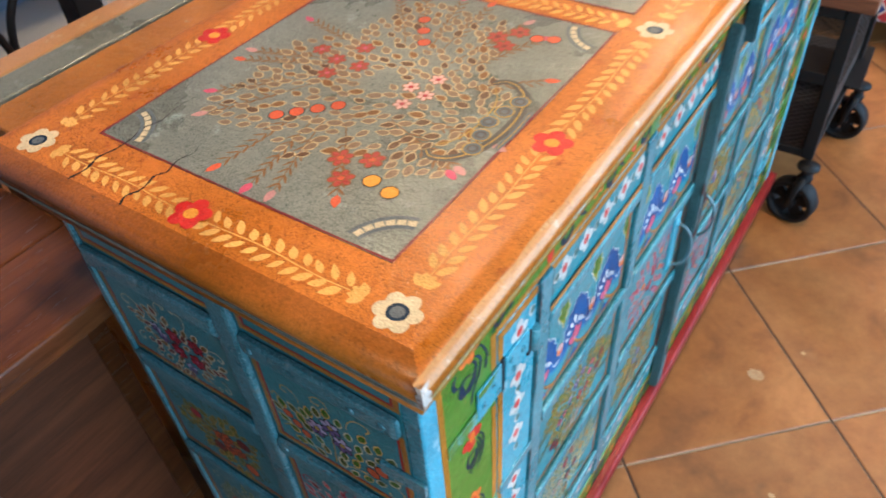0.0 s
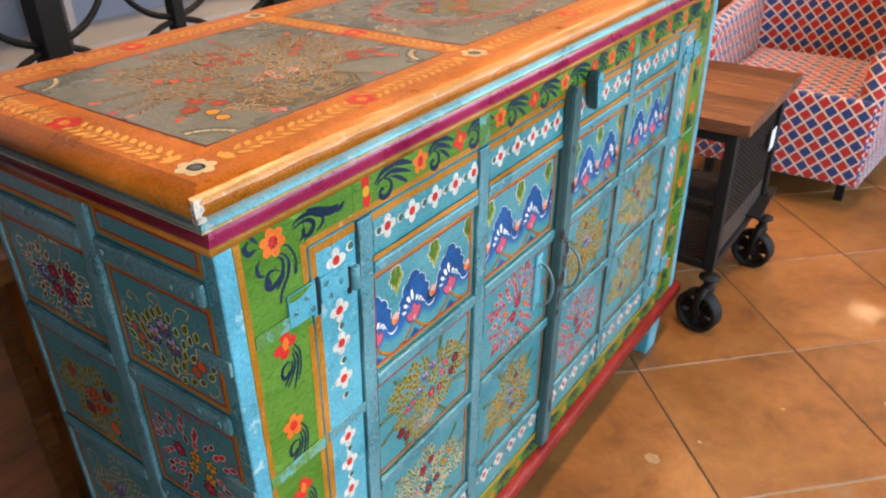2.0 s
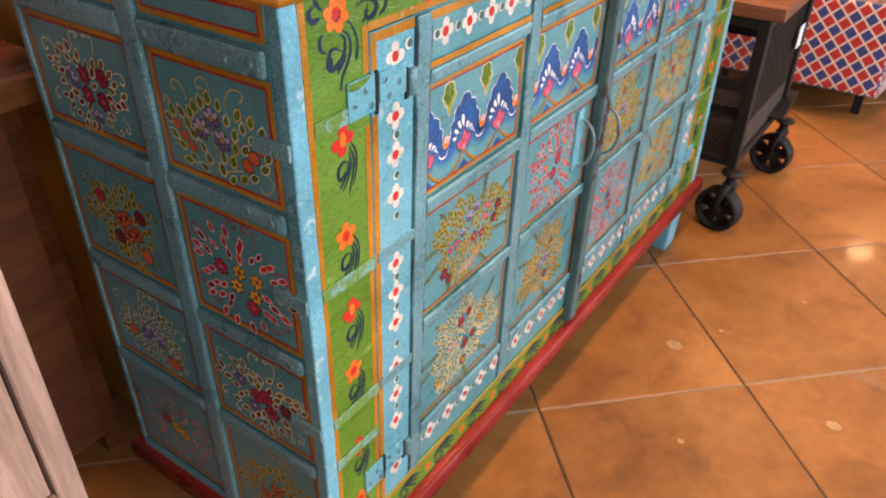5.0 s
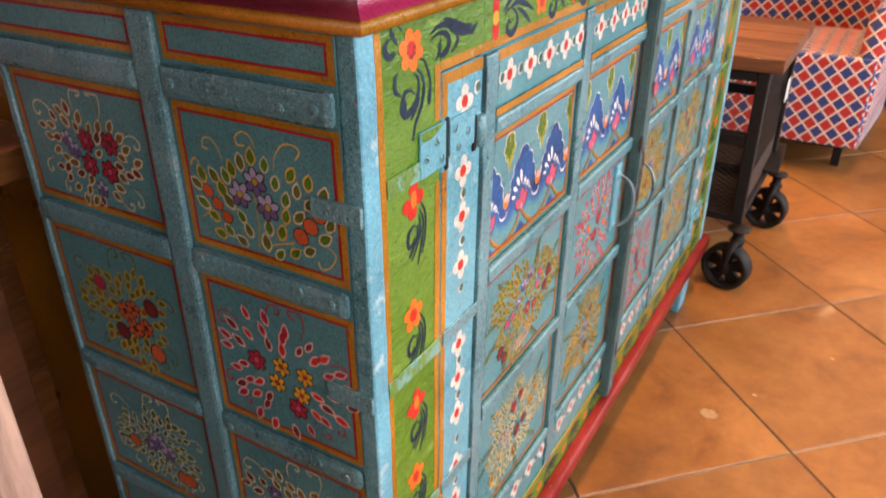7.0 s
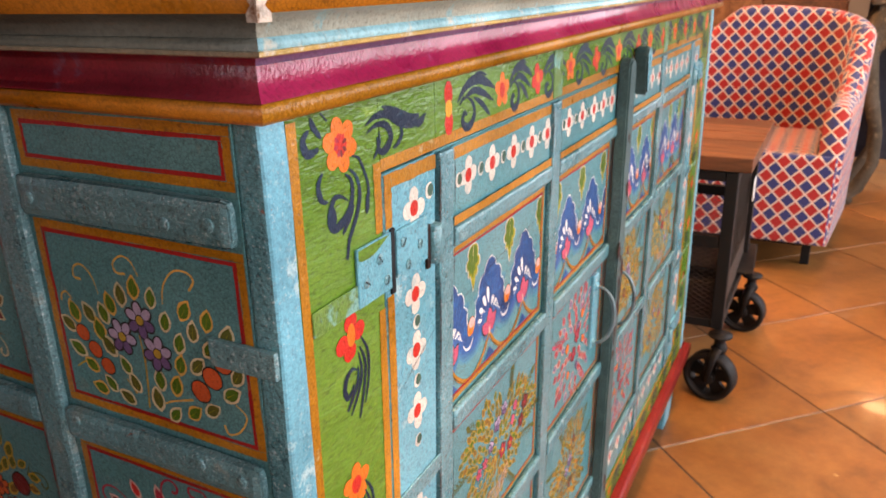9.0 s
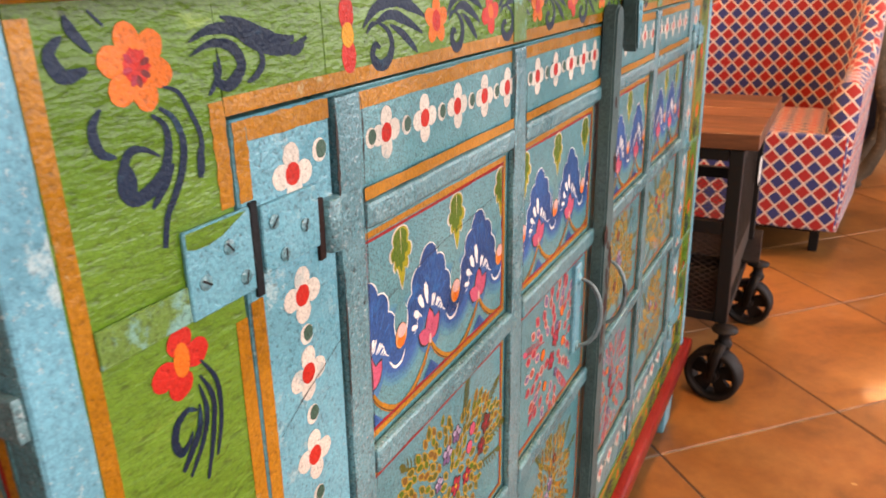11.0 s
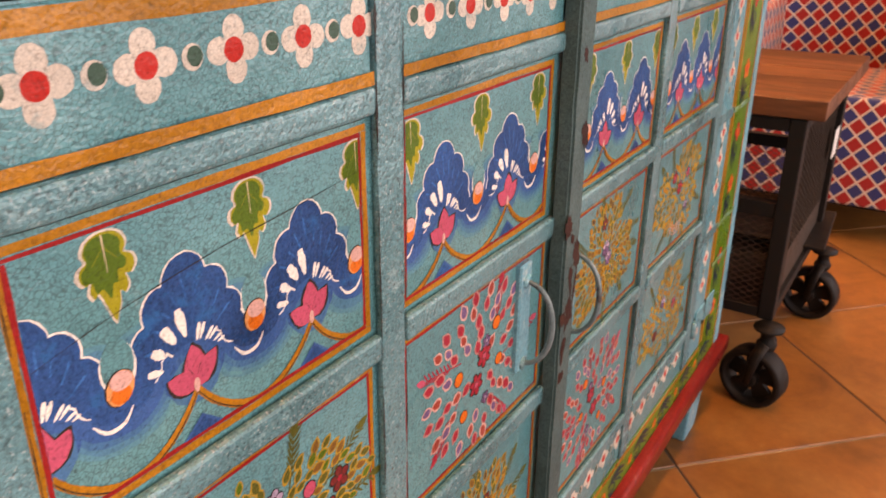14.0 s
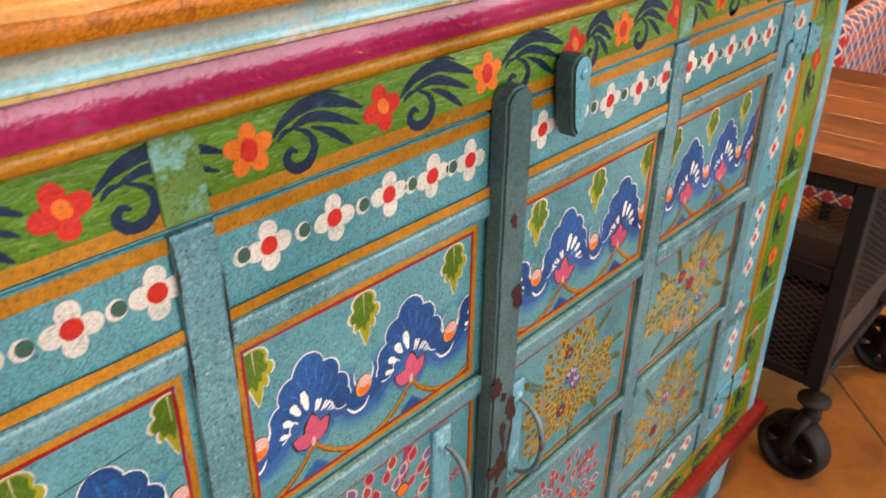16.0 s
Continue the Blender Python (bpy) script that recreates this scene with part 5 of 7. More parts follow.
def acanthus(a, x, y, L, up=1, s=1.0):
    """Leaf scroll that runs along the top rail between two flowers."""
    T = lambda pts: [(x + L * p, y + up * s * q) for p, q in pts]
    a.stroke(T([(0.0, 0.003), (0.2, 0.012), (0.48, 0.0155), (0.76, 0.011), (1.0, 0.0045)]), 0.0008, 0.0078 * s, 0.0012, "navy")
    a.stroke(T([(0.16, 0.004), (0.40, 0.008), (0.66, 0.004), (0.94, -0.004)]), 0.0008, 0.0058 * s, 0.001, "navy")
    a.stroke(T([(0.40, 0.003), (0.58, -0.002), (0.74, -0.009), (0.84, -0.014)]), 0.0008, 0.0048 * s, 0.001, "navy")
    a.stroke(T([(0.22, 0.005), (0.37, 0.000), (0.42, -0.008), (0.34, -0.0155), (0.2, -0.0165), (0.12, -0.011), (0.17, -0.006), (0.24, -0.008)]), 0.001, 0.0062 * s, 0.0018, "navy")
    a.stroke(T([(0.30, 0.0165), (0.55, 0.0195), (0.75, 0.0165)]), 0.0005, 0.0022 * s, 0.0008, "navy")
    a.stroke(T([(0.05, 0.0), (0.12, 0.004), (0.2, 0.0045)]), 0.0005, 0.003 * s, 0.0008, "navy")


def stile_art(flip):
    a = front_art(-0.0006, 5 + flip, flip)
    a.bar(0.0245, 0.0315, 0.150, 0.862, "ochre")
    a.bar(0.0995, 0.1075, 0.200, 0.733, "ochre")
    a.bar(0.0995, 0.1075, 0.783, 0.826, "ochre")
    # corner flower with its leaves
    x, y = 0.0685, 0.8435
    for k in range(6):
        t = 0.75 + 2 * math.pi * k / 6
        a.ell(x + 0.0098 * math.cos(t), y + 0.0096 * math.sin(t), 0.0062, 0.0054, t, "orange", 1)
    a.ell(x, y, 0.0056, 0.0062, 0.3, "red", 2)
    for k in range(9):
        t = k * 2.4
        a.ell(x + 0.0042 * math.cos(t), y + 0.0048 * math.sin(t), 0.0022, 0.0012, t, ("red", "crimson", "maroon")[k % 3], 3)
    a.stroke([(0.049, 0.845), (0.040, 0.844), (0.0365, 0.851), (0.042, 0.856)], 0.002, 0.0055, 0.001, "navy")
    a.stroke([(0.052, 0.850), (0.046, 0.857), (0.044, 0.862)], 0.001, 0.004, 0.001, "navy")
    a.stroke([(0.058, 0.858), (0.053, 0.863)], 0.001, 0.003, 0.001, "navy")
    a.stroke([(0.051, 0.832), (0.0465, 0.826), (0.048, 0.818), (0.054, 0.815)], 0.001, 0.0042, 0.0008, "navy")
    scroll(a, x, y)
    # leaf scroll over the head of the narrow leaf
    a.stroke([(0.094, 0.8495), (0.105, 0.853), (0.118, 0.8525), (0.129, 0.847), (0.142, 0.8425), (0.154, 0.8415), (0.1655, 0.8455)], 0.0008, 0.0062, 0.0016, "navy")
    a.stroke([(0.112, 0.8575), (0.123, 0.8545), (0.135, 0.8495), (0.146, 0.846), (0.156, 0.8455)], 0.0006, 0.0052, 0.003, "navy")
    a.stroke([(0.146, 0.846), (0.155, 0.8405), (0.163, 0.8425)], 0.002, 0.0045, 0.001, "navy", 2)
    a.stroke([(0.0935, 0.8445), (0.105, 0.848), (0.116, 0.846), (0.121, 0.839), (0.117, 0.8335), (0.111, 0.8312), (0.1065, 0.834), (0.106, 0.841)], 0.0008, 0.0056, 0.0012, "navy")
    a.stroke([(0.108, 0.844), (0.108, 0.837), (0.104, 0.832), (0.101, 0.829)], 0.0008, 0.0028, 0.0008, "navy")
    a.stroke([(0.132, 0.845), (0.134, 0.838), (0.129, 0.833), (0.123, 0.831)], 0.002, 0.0036, 0.0006, "navy")
    for z, big in ((0.730, 0), (0.630, 1), (0.538, 0), (0.456, 1), (0.336, 0), (0.245, 1)):
        xx = 0.067 - 0.002 * big
        if big:
            for k in range(5):
                t = 0.3 + 2 * math.pi * k / 5
                a.ell(xx + 0.0085 * math.cos(t), z + 0.0085 * math.sin(t), 0.0068, 0.0055, t, "orange", 1)
            a.ell(xx, z, 0.0055, 0.006, 0, "red", 2)
        else:
            for dx, dz in ((0.001, 0.009), (0.009, 0.001), (-0.001, -0.009), (-0.0085, -0.002)):
                a.ell(xx + dx, z + dz, 0.0066, 0.0058, 0.4, "red", 1)
            a.ell(xx + 0.001, z + 0.001, 0.0042, 0.0075, 0.0, "orange", 2)
        trail(a, xx, z, 1.08)
    a.done("stile_painting", cab)
    a = front_art(0.0016, 45 + flip, flip)
    a.poly([(0.0764, 0.7803), (0.085, 0.7803), (0.108, 0.7803), (0.1105, 0.780), (0.103, 0.7770), (0.096, 0.7740), (0.088, 0.7725), (0.081, 0.7728), (0.0764, 0.774)], "grass", 1)
    a.done("overpaint", cab)


stile_art(False)
stile_art(True)

a = front_art(-0.0008, 11)
a.bar(0.108, CL - 0.108, 0.8195, 0.8275, "ochre")
a.bar(0.112, CL - 0.112, 0.1885, 0.1955, "ochre")
FX = [0.198, 0.291, 0.369, 0.4600, 0.547, 0.637, 0.732, 0.7965, 0.877, 0.962, 1.046, 1.128]
for k, x in enumerate(FX):
    z = 0.8435 + (0.0005 if k % 2 else 0)
    if k == 0:
        for dz in (-0.010, 0.010):
            a.ell(x, z + dz, 0.0062, 0.0085, 0, "red", 1)
        a.ell(x, z, 0.0052, 0.006, 0, "marigold", 2)
    elif k % 2:
        for q in range(5):
            t = 0.3 + 2 * math.pi * q / 5
            a.ell(x + 0.0080 * math.cos(t), z + 0.0076 * math.sin(t), 0.0064, 0.0050, t, "orange", 1)
        a.ell(x, z, 0.005, 0.0062, 0, "red", 2)
    else:
        for q in range(4):
            t = 0.2 + 2 * math.pi * q / 4
            a.ell(x + 0.0074 * math.cos(t), z + 0.0074 * math.sin(t), 0.0066, 0.0056, t, "red", 1)
        a.ell(x + 0.001, z + 0.001, 0.004, 0.005, 0.5, "orange", 2)
    nx = FX[k + 1] if k + 1 < len(FX) else 1.215
    acanthus(a, x + 0.0135, z - 0.001, nx - x - 0.027)
a.done("rail_painting", cab)
a = front_art(-0.0008, 12)
x = 0.14
while x < CL - 0.12:
    a.flower(x, 0.169, 0.008, 5, "orange", "red", 1)
    acanthus(a, x + 0.012, 0.169, 0.058, 1, 0.8)
    x += 0.088
a.done("lower_rail_painting", cab)


def rounded(pts, n=3):
    """A closed smooth outline through points."""
    P, out, m = [Vector(p) for p in pts], [], len(pts)
    for i in range(m):
        p, q, r, w = P[i - 1], P[i], P[(i + 1) % m], P[(i + 2) % m]
        for k in range(n):
            t = k / n
            v = 0.5 * (2 * q + (r - p) * t + (2 * p - 5 * q + 4 * r - w) * t * t + (3 * q - p - 3 * r + w) * t ** 3)
            out.append((v.x, v.y))
    return out


def leaf_drop(a, x, y):
    """Three-lobed green leaf with a thin cream outline, hanging point down, its lobes and tip yellow."""
    half = [(0.0, 0.0), (0.005, -0.0008), (0.0085, -0.0035), (0.0098, -0.0075), (0.0086, -0.0108), (0.0118, -0.0128), (0.0128, -0.0170), (0.0104, -0.0206), (0.0080, -0.0200), (0.0090, -0.0245), (0.0070, -0.0278), (0.0048, -0.0262), (0.0044, -0.0310), (0.0026, -0.0355)]
    other = [(-p * 0.92 + 0.0003, q * 0.93 - 0.0002) for p, q in half[1:-2]]
    pts = rounded(half + [(0.0012, -0.0385), (-0.0008, -0.034)] + other[::-1])
    cx, cy = 0.0, -0.016
    a.poly([(x + cx + (p - cx) * 1.13 - 0.0003, y + cy + (q - cy) * 1.06) for p, q in pts], "white", 1)
    a.poly([(x + p, y + q) for p, q in pts], "lime", 2)
    body = rounded([(0, -0.0010), (0.0045, -0.002), (0.0076, -0.0055), (0.0070, -0.0105), (0.0092, -0.0140), (0.0078, -0.0175), (0.0050, -0.0172), (0.0046, -0.0225), (0.0022, -0.0225), (0.0006, -0.0285), (-0.0022, -0.0232), (-0.0052, -0.0240), (-0.0066, -0.0190), (-0.0098, -0.0185), (-0.0104, -0.0140), (-0.0074, -0.0105), (-0.0080, -0.0055), (-0.0048, -0.002)])
    a.poly([(x + p, y + q) for p, q in body], "leaf", 3)
    a.stroke([(x, y - 0.001), (x + 0.0006, y - 0.017)], 0.0008, 0.0009, 0.0002, "cream", 4)
    for sg in (-1, 1):
        a.stroke([(x, y - 0.006), (x + sg * 0.0055, y - 0.0125)], 0.0003, 0.0006, 0.0002, "lime", 4, False)


def cloud(a, x, peak, base, half, col, coat, grow=0.0):
    """One scalloped crest of the blue wave."""
    lobes = ((0.0, 0.78, 0.42), (-0.46, 0.56, 0.36), (0.46, 0.56, 0.36), (-0.74, 0.22, 0.34), (0.74, 0.22, 0.34), (0.0, 0.35, 0.62), (-0.86, -0.02, 0.26), (0.86, -0.02, 0.26))
    h = peak - base
    for u, v, r in lobes:
        a.ell(x + u * half, base + v * h, r * half + grow, r * h * 0.72 + grow, 0, col, coat, 18, 0.02)


def wave_panel(flip, y0, y1, seed, crests):
    """Crests, lotus buds, fans, beads, gold garland and hanging leaves."""
    z0, z1 = ROWS_Z[0]
    a = front_art(-0.0045, seed, flip)
    a.border(y0, y1, z0, z1, 0.0042, "ochre", 1)
    a.border(y0 + 0.0044, y1 - 0.0044, z0 + 0.0044, z1 - 0.0044, 0.0022, "redline", 1)
    lo, hi = y0 + 0.0067, y1 - 0.0067
    clip = lambda x: min(hi, max(lo, x))

    def put(pts, col, coat=1, fresh=True):
        q = [(clip(u), max(z0 + 0.0067, min(z1 - 0.0067, v))) for u, v in pts]
        if max(u for u, _ in q) - min(u for u, _ in q) > 0.25 * (max(u for u, _ in pts) - min(u for u, _ in pts)) + 0.0003:
            Art.poly(a, q, col, coat, fresh)

    a.poly = put
    mids = [(p + q) / 2 for p, q in zip(crests, crests[1:])]
    for grow, col, coat in ((0.0105, "halo4", 0), (0.0078, "halo3", 0.6), (0.0052, "halo2", 1.2), (0.0026, "halo1", 2)):
        for m in mids:
            a.ell(m, 0.653, 0.018 + grow, 0.0105 + grow * 1.1, 0, col, coat, 18)
        for c in crests:
            a.ell(c - 0.024, 0.664, 0.011 + grow, 0.012 + grow, 0.4, col, coat, 16)
            a.ell(c + 0.024, 0.664, 0.011 + grow, 0.012 + grow, -0.4, col, coat, 16)
    for c in crests:
        cloud(a, c, 0.7055, 0.664, 0.028, "chalk", 3, 0.0008)
    for c in crests:
        cloud(a, c, 0.7055, 0.664, 0.028, "blue", 4)
    for c in crests:
        for q in range(9):
            t = math.pi * (0.08 + 0.84 * q / 8)
            r0, r1 = 0.55, 0.8 + 0.08 * math.sin(5 * t)
            a.stroke([(c + 0.028 * r0 * math.cos(t), 0.664 + 0.0415 * r0 * math.sin(t)), (c + 0.028 * r1 * math.cos(t + 0.08), 0.664 + 0.0415 * r1 * math.sin(t + 0.08))], 0.001, 0.0034, 0.0012, "azure", 5, False)
    for m in mids:
        a.ell(m, 0.656, 0.0155, 0.009, 0, "blue", 4, 18)
        a.ell(m, 0.6715, 0.0085, 0.0125, 0, "chalk", 5, 16)
    for m in mids:
        n = 16
        loop = [(m + 0.0078 * math.cos(2 * math.pi * k / n), 0.673 + 0.012 * math.sin(2 * math.pi * k / n)) for k in range(n)]
        a.poly(loop, "panel", 6)
    # the pocket under each crest
    for c in crests:
        a.ell(c, 0.652, 0.0175, 0.0145, 0, "halo1", 5, 18)
        a.ell(c, 0.647, 0.0145, 0.0125, 0, "halo2", 6, 18)
        # a fan of fat white dabs on one side and fine ones on the other
        for dx, dz, L, w in ((-0.0042, 0.0345, 0.0150, 0.0050), (-0.0112, 0.0312, 0.0112, 0.0052), (-0.0172, 0.0250, 0.0084, 0.0048), (-0.0200, 0.0172, 0.0080, 0.0036), (0.0040, 0.0268, 0.0085, 0.0022), (0.0062, 0.0262, 0.0080, 0.0020), (0.0098, 0.0232, 0.0072, 0.0018), (0.0120, 0.0222, 0.0066, 0.0018), (0.0142, 0.0192, 0.0052, 0.0015), (0.0160, 0.0172, 0.0044, 0.0014)):
            t = math.atan2(dz - 0.013, dx)
            p = Vector((c + dx, 0.6425 + dz))
            d = Vector((math.cos(t), math.sin(t))) * L / 2
            a.stroke([tuple(p - d), tuple(p + d * 0.3), tuple(p + d)], w * 0.25, w, w * 0.55, "chalk", 7, True, 0.2)
        for t, L, w in ((-1.02, 0.0175, 0.0112), (0.74, 0.0185, 0.0112), (0.0, 0.0215, 0.0126)):
            a.leaf(c, 0.6425, math.pi / 2 - t, L * 1.09, w * 1.15, "black", 8)
            a.leaf(c, 0.643, math.pi / 2 - t, L, w, "pink", 9)
        for t in (-0.22, 0.0, 0.2):
            a.stroke([(c + 0.005 * t, 0.649), (c + 0.017 * t, 0.654)], 0.0003, 0.0006, 0.0002, "black", 10, False)
        a.ell(c, 0.6435, 0.0017, 0.0038, 0, "palepink", 10)
    for m in mids:
        a.ell(m - 0.0008, 0.6625, 0.0070, 0.0084, -0.35, "black", 8)
        a.ell(m - 0.0003, 0.6622, 0.0066, 0.0080, -0.35, "peach", 9)
        a.ell(m - 0.0004, 0.6590, 0.0050, 0.0042, -0.2, "orange", 10)
        a.ell(m + 0.0003, 0.6655, 0.0054, 0.0044, -0.2, "palepink", 11)
        a.stroke([(m - 0.0150, 0.6515), (m - 0.0090, 0.6452), (m - 0.0010, 0.6455), (m + 0.0040, 0.6515)], 0.0004, 0.0020, 0.0004, "chalk", 8)
    # gold garland and blue points below
    for c, d in zip(crests, crests[1:]):
        pts = [(c + (d - c) * k / 10, 0.6415 - 0.0255 * math.sin(math.pi * k / 10) ** 0.8) for k in range(11)]
        a.stroke(pts, 0.0034, 0.0046, 0.0034, "ochre", 8)
        a.stroke([(u, v - 0.0014) for u, v in pts], 0.0006, 0.0008, 0.0006, "black", 9)
    for c in crests:
        a.poly([(c - 0.011, z0 + 0.0068), (c + 0.001, z0 + 0.0165), (c + 0.012, z0 + 0.0068)], "halo1", 7)
        a.poly([(c - 0.0085, z0 + 0.0068), (c + 0.001, z0 + 0.0145), (c + 0.0095, z0 + 0.0068)], "blue", 8)
    for x in mids:
        leaf_drop(a, x + 0.002, z1 - 0.0075)
    a.done("wave_painting", door_b if flip else door_a, "painted blue wave border with lotus buds")


for fl in (False, True):
    wave_panel(fl, COL_P[0], COL_P[1], 21 + fl, (0.2075, 0.281, 0.3575, 0.434))
    wave_panel(fl, COL_Q[0], COL_Q[1], 24 + fl, (0.408, 0.4845, 0.570, 0.649))


def boards_art(flip):
    d = door_b if flip else door_a
    for y0, y1, xs in ((COL_P[0], COL_P[1] + 0.0035, (0.2305, 0.2748, 0.3185, 0.361, 0.4015)), (COL_Q[0] - 0.0015, 0.6425, (0.4645, 0.5085, 0.550, 0.587, 0.6225))):
        if flip and y0 > 0.43:
            xs = (0.4450, 0.4875, 0.5310, 0.5755, 0.6195)
        for z, sc in ((0.7895, 0.93), (0.2365, 0.9)):
            if z > 0.5:
                a = front_art(-0.0018, 31 + flip, flip)
                a.bar(y0, y1, 0.8065, 0.8152, "ochre")
                a.done("frieze_line", d)
            for k, x in enumerate(xs):
                a = front_art(-0.0018, 31 + flip + int(x * 1000) + int(z * 10), flip)
                four_petals(a, x, z, sc)
                a.done("painted_flower", d, "white daubed flower with a red heart")
                a = front_art(-0.0018, 32 + flip + int(x * 1000), flip)
                b = xs[k - 1] if k else y0 - 0.004
                crescent_dot(a, (x + b) / 2, z, sc * 0.92)
                a.done("painted_dot", d)
    a = front_art(0.0006, 33 + flip, flip)
    for y0, y1 in ((COL_P[0], COL_P[1] + 0.003), (COL_Q[0] - 0.001, 0.642)):
        a.bar(y0, y1, 0.7582, 0.7652, "ochre")
    a.done("line_painting", d)
    a = front_art(-0.0008, 35 + flip, flip)
    a.bar(0.1106, 0.1190, 0.2, 0.738, "ochre")
    a.bar(0.1106, 0.1190, 0.7825, 0.8165, "ochre")
    a.bar(0.1190, 0.1770, 0.8070, 0.8165, "ochre")
    zs = (0.787, 0.7275, 0.686, 0.639, 0.556, 0.5175, 0.475, 0.4095, 0.3645, 0.32, 0.2375)
    for k, z in enumerate(zs):
        four_petals(a, 0.1465, z, 0.92)
        if k == 0:
            crescent_dot(a, 0.1675, 0.7935, 0.9)
        elif k + 1 < len(zs) and z - zs[k + 1] < 0.07:
            crescent_dot(a, 0.1475, (z + zs[k + 1]) / 2, 0.82)
    crescent_dot(a, 0.1475, 0.615, 0.8)
    a.done("leaf_painting", d)


boards_art(False)
boards_art(True)


# ---- bouquets in the panels ----
def bouquet(a, cx, cy, rx, ry, rim, fills, blooms, seed, n=70, L=0.011, spread=1.0, tilt=0.6, sprigs=8, sprig="olive", tips=("pink", "orange"), coat=1, gap=0.52, inner=0.74, ratio=0.62, edge="black", mid=None, origin=None):
    """A spray of rimmed leaves round scattered blooms: blooms are (dx, dy, r, petals, petal, heart)."""
    r = random.Random(seed)
    base = (cx - 0.25 * rx * math.cos(tilt), cy - 0.85 * ry)
    for k in range(sprigs):
        t = 2 * math.pi * k / sprigs + r.uniform(-0.25, 0.25)
        ex, ey = cx + rx * 1.08 * math.cos(t), cy + ry * 1.08 * math.sin(t)
        ix, iy = cx + rx * 0.45 * math.cos(t - 0.25), cy + ry * 0.45 * math.sin(t - 0.25)
        a.stroke([(ix, iy), ((ix + ex) / 2 + r.uniform(-0.004, 0.004), (iy + ey) / 2), (ex, ey)], 0.0012, 0.0011, 0.0005, sprig, coat)
        for q in range(7):
            s = 0.30 + 0.095 * q
            px, py = ix + (ex - ix) * s, iy + (ey - iy) * s
            for sg in (-1, 1):
                a.leaf(px, py, t + sg * 0.6, L * 0.75, L * 0.15, sprig, coat)
        if tips:
            a.leaf(ex - 0.004 * math.cos(t), ey - 0.004 * math.sin(t), t, L * 0.95, L * 0.5, tips[k % len(tips)], coat + 1)
    pts = []
    tries = 0
    blk = [(cx + b[0] * rx, cy + b[1] * ry, b[2]) for b in blooms]
    while len(pts) < n and tries < n * 90:
        tries += 1
        t, q = r.uniform(0, 2 * math.pi), math.sqrt(r.uniform(0.02, 1))
        lob = 0.86 + 0.14 * math.sin(3 * t + seed) + 0.08 * math.sin(7 * t + 2 * seed)
        x, y = cx + rx * q * lob * math.cos(t), cy + ry * q * lob * math.sin(t)
        if any((x - u) ** 2 + (y - v) ** 2 < (w * 0.95 + L * 0.3) ** 2 for u, v, w in blk):
            continue
        if any((x - u) ** 2 + (y - v) ** 2 < (L * gap) ** 2 for u, v in pts):
            continue
        pts.append((x, y))
        ox, oy = origin or (cx, cy)
        ang = math.atan2(y - oy, x - ox) + r.uniform(-0.5, 0.5)
        LL = L * r.uniform(0.8, 1.1)
        f = fills[r.randrange(len(fills))]
        x0, y0 = x - LL / 2 * math.cos(ang), y - LL / 2 * math.sin(ang)
        if rim:
            a.oleaf(x0, y0, ang, LL, LL * ratio, rim, f, coat + 2, inner, mid)
        else:
            a.leaf(x0, y0, ang, LL, LL * 0.56, f, coat + 2)
    for (x, y, rr), b in zip(blk, blooms):
        if b[3] == 0:
            a.ell(x, y, rr * 1.14, rr * 1.14, 0, "black", coat + 4)
            a.ell(x, y, rr, rr, 0, b[4], coat + 5)
        else:
            a.flower(x, y, rr, b[3], b[4], b[5], coat + 4, rim=edge if rr > 0.005 else None)


def panel_border(a, y0, y1, z0, z1):
    a.border(y0, y1, z0, z1, 0.0034, "ochre", 1)
    a.border(y0 + 0.0035, y1 - 0.0035, z0 + 0.0035, z1 - 0.0035, 0.0018, "redline", 1)


